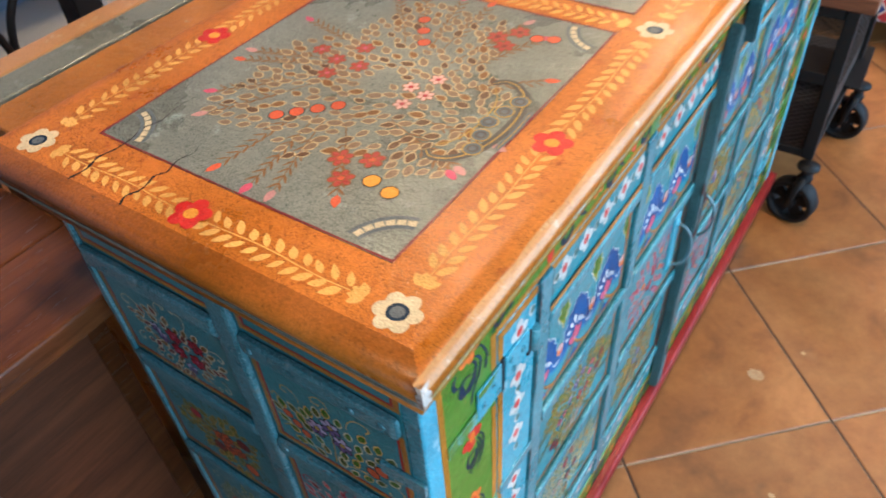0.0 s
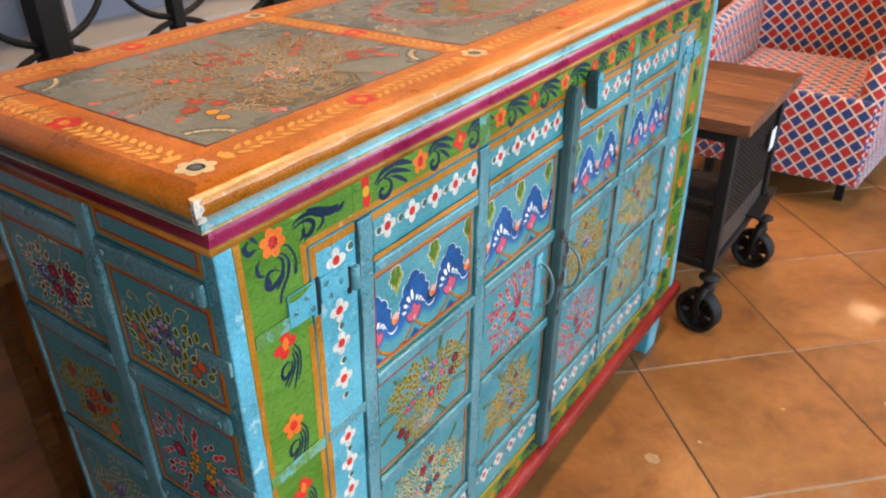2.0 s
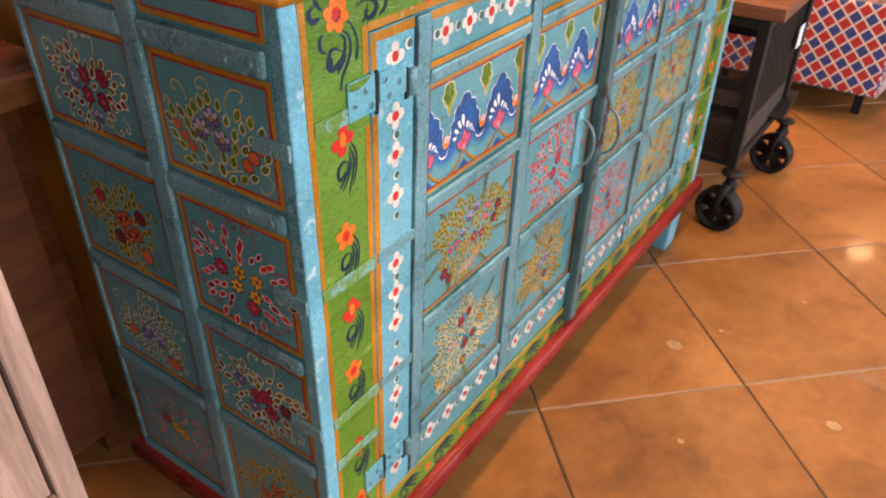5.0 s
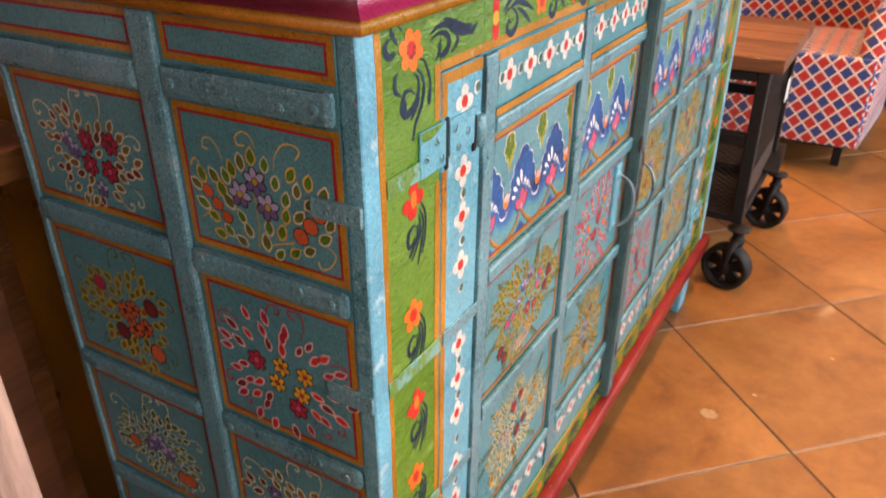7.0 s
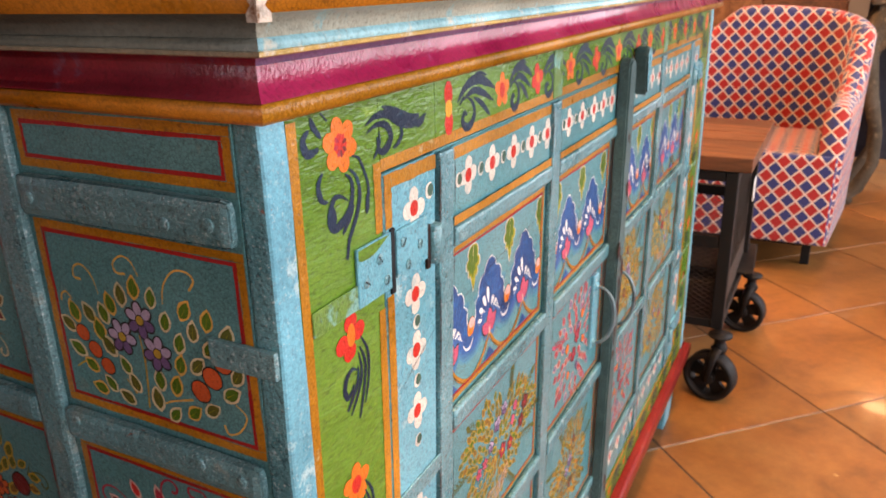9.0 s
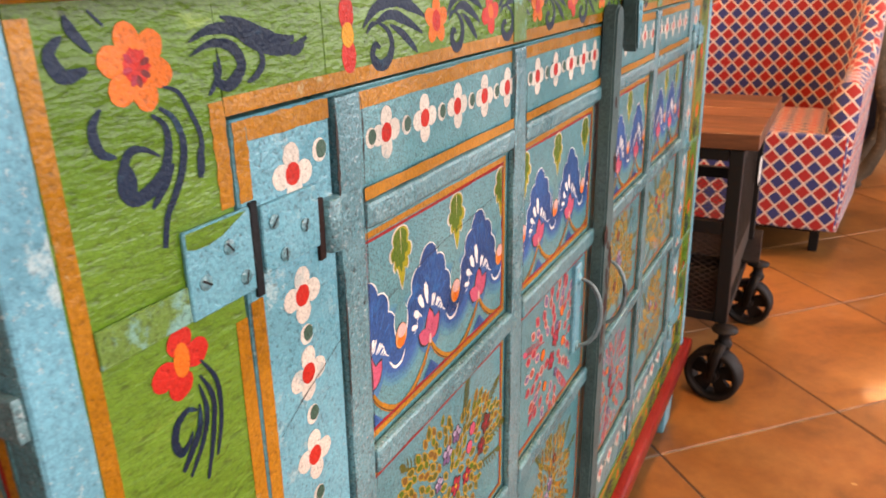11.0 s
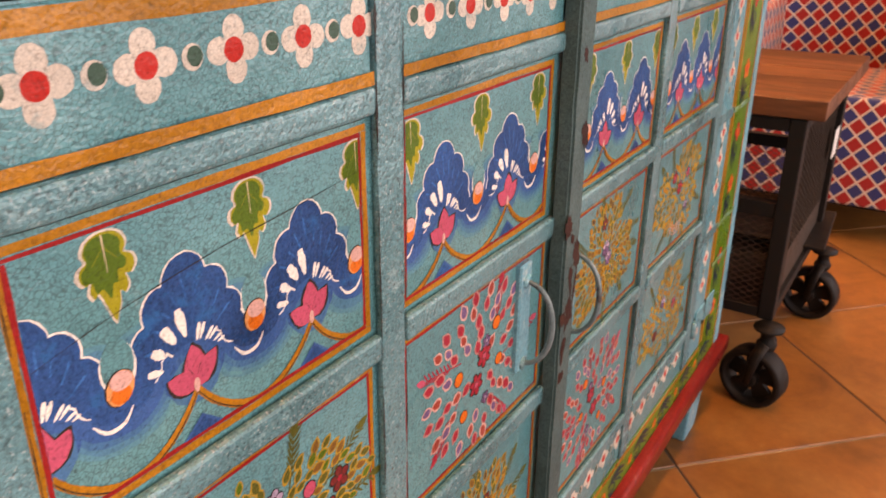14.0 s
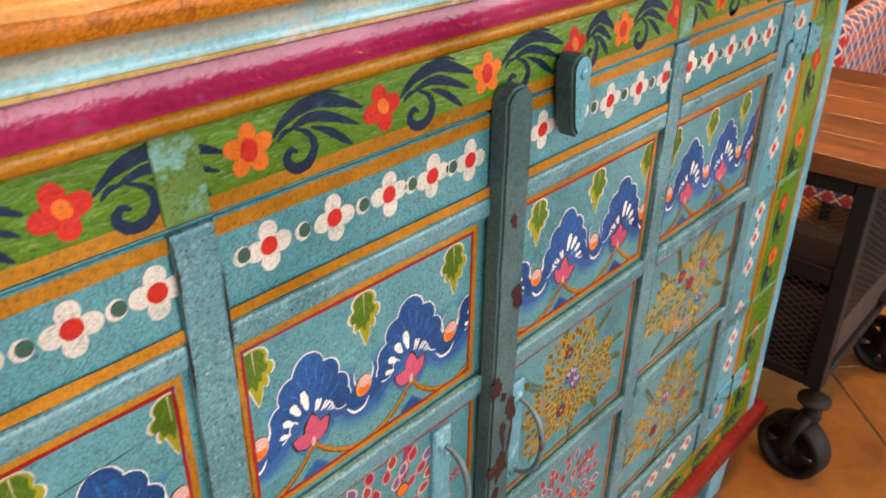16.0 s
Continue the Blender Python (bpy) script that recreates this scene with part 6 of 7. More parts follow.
def door_bouquets(flip):
    d = door_b if flip else door_a
    (p0, p1), (q0, q1) = COL_P, COL_Q
    spec = [
        (p0, p1, ROWS_Z[1], "gold", ("olive", "olive", "leaf", "brown"),
         [(-0.05, 0.35, 0.0075, 5, "lilac", "purple"), (0.12, 0.48, 0.007, 5, "lilac", "purple"), (-0.2, 0.1, 0.006, 5, "lilac", "purple"), (-0.48, -0.1, 0.006, 5, "pink", "crimson"), (-0.34, -0.05, 0.0055, 5, "pink", "crimson"), (0.42, 0.3, 0.005, 0, "pink", ""), (0.36, 0.1, 0.005, 0, "pink", ""), (0.1, -0.2, 0.008, 5, "crimson", "marigold"), (0.3, -0.25, 0.007, 5, "crimson", "marigold"), (0.7, 0.15, 0.0085, 5, "maroon", "crimson"), (0.6, -0.1, 0.0075, 5, "maroon", "crimson"), (-0.62, -0.55, 0.0085, 5, "maroon", "crimson"), (-0.5, -0.75, 0.007, 5, "maroon", "crimson")], 96),
        (p0, p1, ROWS_Z[2], "cream", ("olive", "leaf", "olive", "gold"),
         [(-0.1, 0.45, 0.0085, 5, "crimson", "maroon"), (0.1, 0.55, 0.007, 5, "crimson", "maroon"), (-0.4, 0.0, 0.006, 5, "palepink", "pink"), (-0.25, 0.02, 0.006, 5, "palepink", "pink"), (0.05, -0.2, 0.0085, 5, "maroon", "crimson"), (0.25, -0.12, 0.0075, 5, "maroon", "crimson"), (0.45, 0.1, 0.0075, 5, "marigold", "brown"), (0.6, 0.28, 0.006, 5, "marigold", "brown"), (-0.65, -0.6, 0.0075, 5, "marigold", "brown"), (0.0, -0.6, 0.008, 5, "brown", "marigold")], 96),
        (q0, 0.640, ROWS_Z[1], "palepink", ("crimson", "red", "crimson", "maroon"),
         [(0.06, 0.12, 0.0098, 6, "crimson", "pink"), (-0.08, -0.2, 0.0095, 6, "crimson", "pink"), (0.28, 0.45, 0.0055, 0, "orange", ""), (-0.4, 0.08, 0.0055, 0, "orange", ""), (-0.3, -0.5, 0.005, 0, "orange", ""), (0.35, -0.1, 0.005, 0, "orange", ""), (0.1, 0.3, 0.0055, 5, "purple", "lilac"), (0.1, -0.5, 0.0055, 5, "purple", "lilac")], 62),
        (q0, 0.640, ROWS_Z[2], "gold", ("brown", "olive", "ochre", "umber"),
         [(0.05, 0.1, 0.008, 6, "lilac", "purple"), (-0.1, -0.05, 0.007, 6, "lilac", "purple"), (0.2, 0.45, 0.006, 5, "maroon", "gold"), (0.1, -0.4, 0.007, 5, "maroon", "gold")], 90),
    ]
    if flip:
        s = spec
        spec = [(s[0][0], s[0][1], s[0][2], "gold", ("gold", "olive", "ochre"), [(0.0, 0.1, 0.009, 6, "crimson", "maroon"), (0.25, 0.4, 0.008, 5, "crimson", "pink"), (-0.35, -0.4, 0.007, 5, "lilac", "purple"), (-0.3, 0.3, 0.007, 5, "pink", "crimson")], 84),
                (s[1][0], s[1][1], s[1][2], "gold", ("gold", "brown", "ochre"), [(-0.4, 0.0, 0.008, 5, "pink", "crimson"), (0.1, 0.3, 0.008, 5, "lilac", "purple"), (0.3, -0.3, 0.008, 5, "maroon", "crimson")], 84),
                (s[2][0], s[2][1], s[2][2], "gold", s[3][4], [(0.0, 0.15, 0.009, 6, "lilac", "purple"), (-0.1, -0.05, 0.008, 6, "lilac", "purple"), (0.1, 0.6, 0.0065, 5, "maroon", "gold"), (0.15, -0.4, 0.007, 5, "maroon", "gold")], 92),
                (s[3][0], s[3][1], s[3][2], "palepink", s[2][4], s[2][5], 60)]
    for k, (y0, y1, (z0, z1), rim, fills, blooms, n) in enumerate(spec):
        a = front_art(-0.0045, 41 + k + 10 * flip, flip)
        panel_border(a, y0, min(y1, 0.6395), z0, z1)
        left = k < 2
        cx, cy = (y0 + y1) / 2 + (0.004 if left else 0.0), (z0 + z1) / 2
        bouquet(a, cx, cy, (y1 - y0) * (0.45 if left else 0.39), (z1 - z0) * 0.45, rim, fills, blooms, 51 + k + 7 * flip, int(n * (0.0 if rim == "palepink" else 1.8)), 0.0118, gap=0.6, inner=0.72, ratio=0.6, sprigs=5 if rim == "palepink" else 9, sprig="crimson" if rim == "palepink" else ("olive" if rim else "gold"), tips=("pink", "crimson") if rim == "palepink" else (("olive",) if rim else ("gold",)))
        if rim == "palepink":
            for ring, (q, m) in enumerate(((0.34, 7), (0.52, 10), (0.70, 15), (0.88, 19), (1.06, 22))):
                for j in range(m):
                    t = 2 * math.pi * (j + 0.5 * (ring % 2)) / m + a.r.uniform(-0.06, 0.06)
                    px, py = cx + (y1 - y0) * 0.34 * q * math.cos(t), cy + (z1 - z0) * 0.42 * q * math.sin(t)
                    if any((px - cx - b[0] * (y1 - y0) * 0.35) ** 2 + (py - cy - b[1] * (z1 - z0) * 0.42) ** 2 < (b[2] + 0.003) ** 2 for b in blooms):
                        continue
                    ln = a.r.uniform(0.0122, 0.0155)
                    a.oleaf(px - ln / 2 * math.cos(t), py - ln / 2 * math.sin(t), t, ln, ln * 0.72, "palepink" if j % 2 else "dustypink", ("crimson", "brick", "crimson", "purple")[j % 4], 3, 0.74)
        if k == 0:
            w0, wz = cx - 0.01, z0 + 0.022
            for q in range(4):
                a.stroke([(w0 - 0.012, wz - 0.004 + q * 0.004), (w0 + 0.012, wz - 0.006 + q * 0.004), (w0 + 0.034, wz + 0.004 + q * 0.004)], 0.0008, 0.0012, 0.0006, "palepink", 8)
        a.done("bouquet_painting", d, "painted flower bouquet")


door_bouquets(False)
door_bouquets(True)


def cane(a, x, y, ang, ln, turn, w, col, coat, lim):
    """A thin stem that ends in a small open loop."""
    pts, dx, h = [(x, y)], ang, ln / 7
    for k in range(16):
        dx += turn * (0.02 + 0.042 * k)
        step = h * (1 - 0.035 * k)
        x, y = x + step * math.cos(dx), y + step * math.sin(dx)
        pts.append((min(lim[1], max(lim[0], x)), min(lim[3], max(lim[2], y))))
    a.stroke(pts, w * 0.4, w, w * 1.4, col, coat)


def berry_spray(a, x0, x1, z0, z1):
    """Rimmed green leaves round three lilac flowers, with strings of orange berries and curled tendrils."""
    W, H = x1 - x0, z1 - z0
    at = lambda q: (x0 + 0.008 + (W - 0.016) * q[0], z0 + 0.008 + (H - 0.016) * q[1])
    for curl in ([(0.26, 0.68), (0.24, 0.78), (0.19, 0.84), (0.14, 0.82), (0.13, 0.76), (0.17, 0.75)], [(0.51, 0.84), (0.48, 0.92), (0.43, 0.94), (0.38, 0.89), (0.39, 0.84), (0.44, 0.84)], [(0.62, 0.71), (0.64, 0.82), (0.7, 0.91), (0.77, 0.92), (0.8, 0.88), (0.77, 0.82)], [(0.09, 0.61), (0.06, 0.65), (0.03, 0.63), (0.02, 0.59)], [(0.52, 0.07), (0.59, 0.12), (0.71, 0.17)], [(0.93, 0.22), (0.98, 0.16), (0.94, 0.06), (0.88, 0.02), (0.86, 0.07)]):
        a.stroke([at(q) for q in curl], 0.0006, 0.0012, 0.0016, "straw", 2)
    for stem in ([(0.46, 0.51), (0.47, 0.3), (0.45, 0.03)], [(0.34, 0.18), (0.39, 0.1)], [(0.04, 0.17), (0.11, 0.23)]):
        a.stroke([at(q) for q in stem], 0.0008, 0.0014, 0.0014, "gold", 2)
    for k, q in enumerate([(0.47, 0.77), (0.39, 0.71), (0.56, 0.73), (0.32, 0.64), (0.18, 0.55), (0.27, 0.57), (0.09, 0.54), (0.04, 0.45), (0.07, 0.3), (0.23, 0.46), (0.27, 0.37), (0.35, 0.27), (0.14, 0.21), (0.39, 0.17), (0.24, 0.12), (0.17, 0.07), (0.33, 0.06), (0.62, 0.61), (0.73, 0.7), (0.76, 0.59), (0.68, 0.5), (0.67, 0.37), (0.76, 0.39), (0.54, 0.24), (0.63, 0.23), (0.51, 0.11), (0.84, 0.51), (0.84, 0.67), (0.93, 0.6), (0.6, 0.04), (0.71, 0.09), (0.81, 0.14), (0.92, 0.27), (0.96, 0.48), (0.96, 0.39)]):
        x, z = at(q)
        ang = math.atan2(q[1] - 0.12 + 0.25, (q[0] - 0.52) * 1.1) + a.r.uniform(-0.3, 0.3)
        ln = 0.0158 * a.r.uniform(0.88, 1.1)
        a.oleaf(x - ln / 2 * math.cos(ang), z - ln / 2 * math.sin(ang), ang, ln, ln * 0.64, "cream" if k % 3 else "straw", ("leaf", "olive", "leaf")[k % 3], 3, 0.76, "lime")
    for q in [(0.48, 0.58), (0.36, 0.45), (0.55, 0.4)]:
        x, z = at(q)
        a.flower(x, z, 0.0112, 6, "lilac", "gold", 5, rim="black")
    for rr, row in ((0.0056, [(0.12, 0.41), (0.18, 0.32), (0.24, 0.23)]), (0.0069, [(0.89, 0.45), (0.83, 0.34), (0.76, 0.24)])):
        for q in row:
            x, z = at(q)
            a.ell(x, z, rr * 1.12, rr * 1.02, -0.5, "black", 5)
            a.ell(x, z, rr, rr * 0.9, -0.5, "berry", 6)


def petal_rings(a, cx, cy, rx, ry, blooms, rings, L):
    """Rimmed red petals that radiate in rings and leave room for the blooms."""
    for k, (q, m) in enumerate(rings):
        for j in range(m):
            t = 2 * math.pi * (j + 0.5 * (k % 2)) / m + a.r.uniform(-0.1, 0.1)
            w = q * (1 + 0.10 * math.sin(3 * t + 1)) * a.r.uniform(0.95, 1.05)
            x, y = cx + rx * w * math.cos(t), cy + ry * w * math.sin(t)
            if any((x - cx - b[0] * rx) ** 2 + (y - cy - b[1] * ry) ** 2 < (b[2] + 0.35 * L) ** 2 for b in blooms):
                continue
            ln = L * a.r.uniform(0.78, 1.0)
            a.oleaf(x - ln / 2 * math.cos(t), y - ln / 2 * math.sin(t), t + a.r.uniform(-0.2, 0.2), ln, ln * 0.52, "palepink", ("crimson", "crimson", "red", "maroon")[j % 4], 3, 0.72)


# ---- end panels ----
def end_art(flip):
    def mk(seed):
        if flip:
            return Art((0, CL - 0.0028, 0), (1, 0, 0), (0, 0, 1), (0, 1, 0), seed)
        return Art((0, 0.0028, 0), (1, 0, 0), (0, 0, 1), (0, -1, 0), seed)

    e = [o for o in cab.children if o.name.startswith("end_panel")][1 if flip else 0]
    styles = {
        (2, "e"): ("palepink", ("crimson", "crimson", "red"), [(-0.02, 0.17, 0.0092, 6, "marigold", "crimson"), (0.34, 0.14, 0.0092, 6, "marigold", "crimson"), (-0.12, -0.16, 0.0092, 6, "marigold", "crimson"), (0.26, -0.22, 0.0092, 6, "marigold", "crimson"), (-0.42, 0.12, 0.0105, 6, "crimson", "pink"), (0.18, -0.5, 0.0105, 6, "crimson", "pink")], 46, 0.0185, "crimson", "crimson"),
        (3, "e"): ("cream", ("brown", "maroon", "olive"), [(-0.1, 0.0, 0.011, 6, "crimson", "maroon"), (0.12, 0.1, 0.011, 6, "crimson", "maroon"), (0.2, -0.3, 0.0115, 6, "crimson", "maroon"), (-0.2, -0.35, 0.009, 6, "purple", "lilac"), (0.55, 0.0, 0.010, 6, "maroon", "crimson"), (-0.45, 0.25, 0.009, 6, "purple", "lilac")], 40, 0.0165, "brown", "cream"),
        (4, "e"): ("gold", ("olive", "brown"), [(0.0, 0.1, 0.011, 6, "berry", "maroon"), (0.3, -0.1, 0.011, 6, "crimson", "maroon"), (-0.3, -0.2, 0.010, 6, "berry", "maroon")], 44, 0.0165, "olive", "gold"),
        (1, "c"): ("cream", ("brown", "maroon", "brown"), [(-0.02, 0.3, 0.0105, 6, "crimson", "pink"), (0.45, 0.35, 0.0108, 6, "crimson", "maroon"), (-0.04, -0.16, 0.0105, 6, "crimson", "pink"), (0.34, -0.2, 0.0108, 6, "crimson", "pink"), (-0.42, 0.25, 0.008, 5, "lilac", "purple"), (-0.3, 0.05, 0.008, 5, "lilac", "purple"), (0.1, -0.6, 0.008, 5, "lilac", "purple")], 36, 0.0155, "brown", "cream"),
        (2, "c"): ("gold", ("olive", "olive", "brown"), [(-0.05, 0.05, 0.011, 6, "berry", "maroon"), (0.15, 0.15, 0.010, 6, "berry", "maroon"), (0.1, -0.25, 0.0115, 6, "berry", "maroon"), (0.35, -0.15, 0.0105, 6, "berry", "maroon"), (-0.5, 0.45, 0.008, 0, "crimson", ""), (0.55, 0.3, 0.009, 0, "maroon", ""), (-0.2, -0.4, 0.009, 0, "maroon", ""), (0.5, -0.6, 0.0095, 0, "berry", "")], 54, 0.0155, "olive", "olive"),
        (3, "c"): ("cream", ("leaf", "olive", "dkgreen"), [(0.0, 0.1, 0.011, 6, "lilac", "purple"), (0.2, -0.1, 0.011, 6, "lilac", "purple"), (-0.2, -0.1, 0.010, 6, "purple", "lilac"), (0.62, -0.6, 0.008, 0, "berry", ""), (0.45, -0.62, 0.008, 0, "berry", ""), (-0.6, -0.2, 0.008, 0, "berry", "")], 44, 0.015, "olive", "cream"),
        (4, "c"): ("palepink", ("crimson", "maroon"), [(0.0, 0.0, 0.011, 6, "marigold", "brown"), (0.25, -0.1, 0.011, 6, "marigold", "brown"), (-0.3, 0.1, 0.010, 6, "crimson", "pink")], 44, 0.0145, "crimson", "crimson"),
    }
    for r, (z0, z1) in enumerate(END_ROWS):
        for key, (x0, x1) in (("e", END_E), ("c", END_C)):
            a = mk(61 + 7 * r + (3 if key == "e" else 0) + 40 * flip)
            a.border(x0, x1, z0, z1, 0.0052, "ochre", 1)
            a.border(x0 + 0.0053, x1 - 0.0053, z0 + 0.0053, z1 - 0.0053, 0.0024, "redline", 1)
            if (r, key) == (1, "e"):
                berry_spray(a, x0, x1, z0, z1)
            elif r:
                rim, fills, blooms, n, L, sprig, curl = styles[(r, key)]
                cx, cy = (x0 + x1) / 2 + 0.001, (z0 + z1) / 2 - 0.008
                rx, ry = (x1 - x0) * (0.44 if key == "e" else 0.38), (z1 - z0) * 0.40
                ringed = rim == "palepink"
                if ringed:
                    petal_rings(a, cx, cy, rx, ry, blooms, ((0.34, 7), (0.52, 11), (0.72, 16), (0.94, 20)), L)
                bouquet(a, cx, cy, rx, ry, rim, fills, blooms, 71 + 5 * r + (2 if key == "e" else 0), 0 if ringed else int(n * 1.25), L, sprigs=0, coat=1, gap=0.70 if key == "e" else 0.66, inner=0.66 if rim == "gold" else 0.72, ratio=0.62, mid="dkgreen" if rim == "cream" else None)
                for t, ln, turn in ((2.3, 0.026, 1), (1.75, 0.022, -1), (1.15, 0.026, 1), (0.6, 0.02, -1), (-0.5, 0.016, -1), (3.4, 0.016, 1), (-2.4, 0.012, 1), (-1.0, 0.014, 1)):
                    px, py = cx + rx * 0.85 * math.cos(t), cy + ry * 0.85 * math.sin(t)
                    cane(a, px, py, t, ln * 1.15, turn, 0.0016, curl, 3, (x0 + 0.010, x1 - 0.010, z0 + 0.010, z1 - 0.010))
                    if key == "c":
                        a.stroke([(px, py), (px + ln * 0.7 * math.cos(t + 0.5), py + ln * 0.7 * math.sin(t + 0.5))], 0.0012, 0.001, 0.0004, sprig, 2)
            a.done("end_bouquet" if r else "end_border", e, "painted flower spray" if r else "")


end_art(False)
end_art(True)


# ---- the flowered top ----
def top_art():
    T = TOPZ
    mk = lambda s: Art((0, 0, T), (1, 0, 0), (0, 1, 0), (0, 0, 1), s)
    X0, X1 = -0.349, -0.041
    panels = ((0.0455, 0.397), (0.4365, 0.8835), (0.923, 1.2745))
    for k, (y0, y1) in enumerate(panels):
        p = part("sage_panel", boxed(X0, X1, y0, y1, T - 0.004, T + 0.0003), M_SAGE, top_slab, "sage green crackled painted panel")
        a = mk(81 + k)
        a.o = a.o + Vector((0, 0, 0.0003))
        a.border(X0, X1, y0, y1, 0.0022, "maroon", 1, 0.0006)
        cx, cy = (X0 + X1) / 2, (y0 + y1) / 2
        if k != 1:
            s = 1 if k == 0 else -1
            W = lambda pts: [(x, y if s > 0 else y0 + y1 - y) for x, y in pts]
            for (qx, qy), t0 in (((X1, y0), math.pi / 2), ((X0, y0), 0.0), ((X1, y1), math.pi), ((X0, y1), -math.pi / 2)):
                for rr, w, c in ((0.0455, 0.003, "grey"), (0.0405, 0.0055, "cream"), (0.0355, 0.003, "grey")):
                    pts = [(qx + rr * math.cos(t0 + math.pi / 2 * j / 8), qy + rr * math.sin(t0 + math.pi / 2 * j / 8)) for j in range(1, 8)]
                    if c == "cream":
                        for e0, e1 in zip(pts, pts[1:]):
                            a.stroke([e0, (e0[0] + (e1[0] - e0[0]) * 0.82, e0[1] + (e1[1] - e0[1]) * 0.82)], w, w, w * 0.9, c, 2)
                    else:
                        a.stroke(pts, w, w, w, c, 2)
            fl = lambda x, y: ((x - cx) / 0.118, ((y if s > 0 else y0 + y1 - y) - cy) / 0.140)
            blooms = []
            for x, y in ((-0.158, 0.126), (-0.137, 0.135), (-0.143, 0.108)):
                blooms.append((*fl(x, y), 0.0102, 6, "brick", "berry"))
            for x, y in ((-0.123, 0.116), (-0.105, 0.112)):
                blooms.append((*fl(x, y), 0.0068, 0, "marigold", ""))
            for x, y in ((-0.236, 0.144), (-0.225, 0.155), (-0.2135, 0.166), (-0.202, 0.177)):
                blooms.append((*fl(x, y), 0.0062, 0, "berry", ""))
            for x, y in ((-0.270, 0.238), (-0.248, 0.231), (-0.238, 0.257), (-0.241, 0.210), (-0.224, 0.231)):
                blooms.append((*fl(x, y), 0.0092, 6, "brick", "pink"))
            for x, y in ((-0.168, 0.225), (-0.155, 0.244), (-0.160, 0.202), (-0.151, 0.220)):
                blooms.append((*fl(x, y), 0.008, 6, "palepink", "crimson"))
            for x, y in ((-0.222, 0.322), (-0.211, 0.305), (-0.199, 0.288)):
                blooms.append((*fl(x, y), 0.0062, 0, "berry", ""))
            for x, y in ((-0.149, 0.325), (-0.136, 0.340), (-0.136, 0.314)):
                blooms.append((*fl(x, y), 0.0102, 6, "brick", "maroon"))
            for x, y in ((-0.118, 0.337), (-0.105, 0.342)):
                blooms.append((*fl(x, y), 0.0062, 0, "berry", ""))
            bouquet(a, cx + 0.008, cy + s * 0.003, 0.132, 0.155, "tan", ("fawn", "brown", "fawn", "fawn", "umber"), blooms, 91 + k, 235, 0.0152, sprigs=19, sprig="brown", tips=("dustypink", "berry", "pink"), coat=1, gap=0.70, inner=0.83, ratio=0.62, edge="brown", origin=(-0.075, W([(0, 0.215)])[0][1]))
            # boat-shaped basket drawn in dark bands with gold lines
            rim = W([(-0.094, 0.160), (-0.085, 0.154), (-0.070, 0.160), (-0.058, 0.178), (-0.052, 0.205), (-0.053, 0.234), (-0.061, 0.258), (-0.075, 0.272), (-0.088, 0.274), (-0.096, 0.266)])
            a.stroke(rim, 0.006, 0.0095, 0.006, "slate", 9)
            a.stroke(rim, 0.0008, 0.0014, 0.0008, "gold", 10)
            a.stroke(W([(-0.090, 0.168), (-0.079, 0.184), (-0.075, 0.212), (-0.079, 0.242), (-0.090, 0.260)]), 0.0008, 0.0014, 0.0008, "gold", 10)
            for q in range(5):
                yy = 0.178 + q * 0.0185
                xx = -0.070 + 0.004 * abs(q - 2)
                for rr, c, k2 in ((0.0085, "gold", 10), (0.0073, "grey", 11), (0.005, "slate", 12), (0.0028, "grey", 13)):
                    a.ell(*W([(xx, yy)])[0], rr, rr, 0, c, k2)
            a.stroke(W([(-0.0455, 0.185), (-0.0445, 0.212), (-0.046, 0.243)]), 0.004, 0.0055, 0.004, "grey", 9)
            a.stroke(W([(-0.0455, 0.187), (-0.0445, 0.212), (-0.046, 0.241)]), 0.0006, 0.001, 0.0006, "gold", 10)
        else:
            # oval medallion ringed by a pink wreath
            for t in range(64):
                an = 2 * math.pi * t / 64
                a.leaf(cx + 0.104 * math.cos(an), cy + 0.172 * math.sin(an), an + (1.2 if t % 2 else 1.9), 0.018, 0.0085, "rose" if t % 3 else "brick", 2)
                a.leaf(cx + 0.094 * math.cos(an), cy + 0.158 * math.sin(an), an + 1.5, 0.016, 0.007, "dustypink" if t % 2 else "rose", 2)
            blooms = [(0.0, 0.0, 0.017, 7, "berry", "marigold"), (0.4, 0.3, 0.014, 6, "crimson", "pink"), (-0.4, 0.35, 0.014, 6, "berry", "marigold"), (-0.35, -0.35, 0.014, 6, "crimson", "pink"), (0.4, -0.35, 0.014, 6, "berry", "marigold"), (0.0, 0.65, 0.012, 6, "orange", "maroon"), (0.0, -0.65, 0.012, 6, "orange", "maroon")]
            bouquet(a, cx, cy, 0.082, 0.14, "gold", ("olive", "leaf", "brown"), blooms, 97, 80, 0.014, sprigs=4, sprig="olive", tips=None, coat=2)
            for q in range(130):
                x, y = a.r.uniform(X0 + 0.012, X1 - 0.012), a.r.uniform(y0 + 0.012, y1 - 0.012)
                if ((x - cx) / 0.118) ** 2 + ((y - cy) / 0.19) ** 2 < 1:
                    continue
                rr = a.r.uniform(0.008, 0.013)
                a.curl(x, y, rr, a.r.uniform(0, 6), a.r.choice((-1, 1)), 0.0028, a.r.choice(("grey", "cream", "grey", "brown")), 1 + q % 3, 5.6)
        a.done("panel_painting", p)
    a = mk(88)
    # vine runs along the borders: stem, paired leaves, flowers at corners and middles
    yb = [0.0125, 0.4168, CL - 0.4168, CL - 0.0125]
    xa, xb = -0.0125, -0.3875

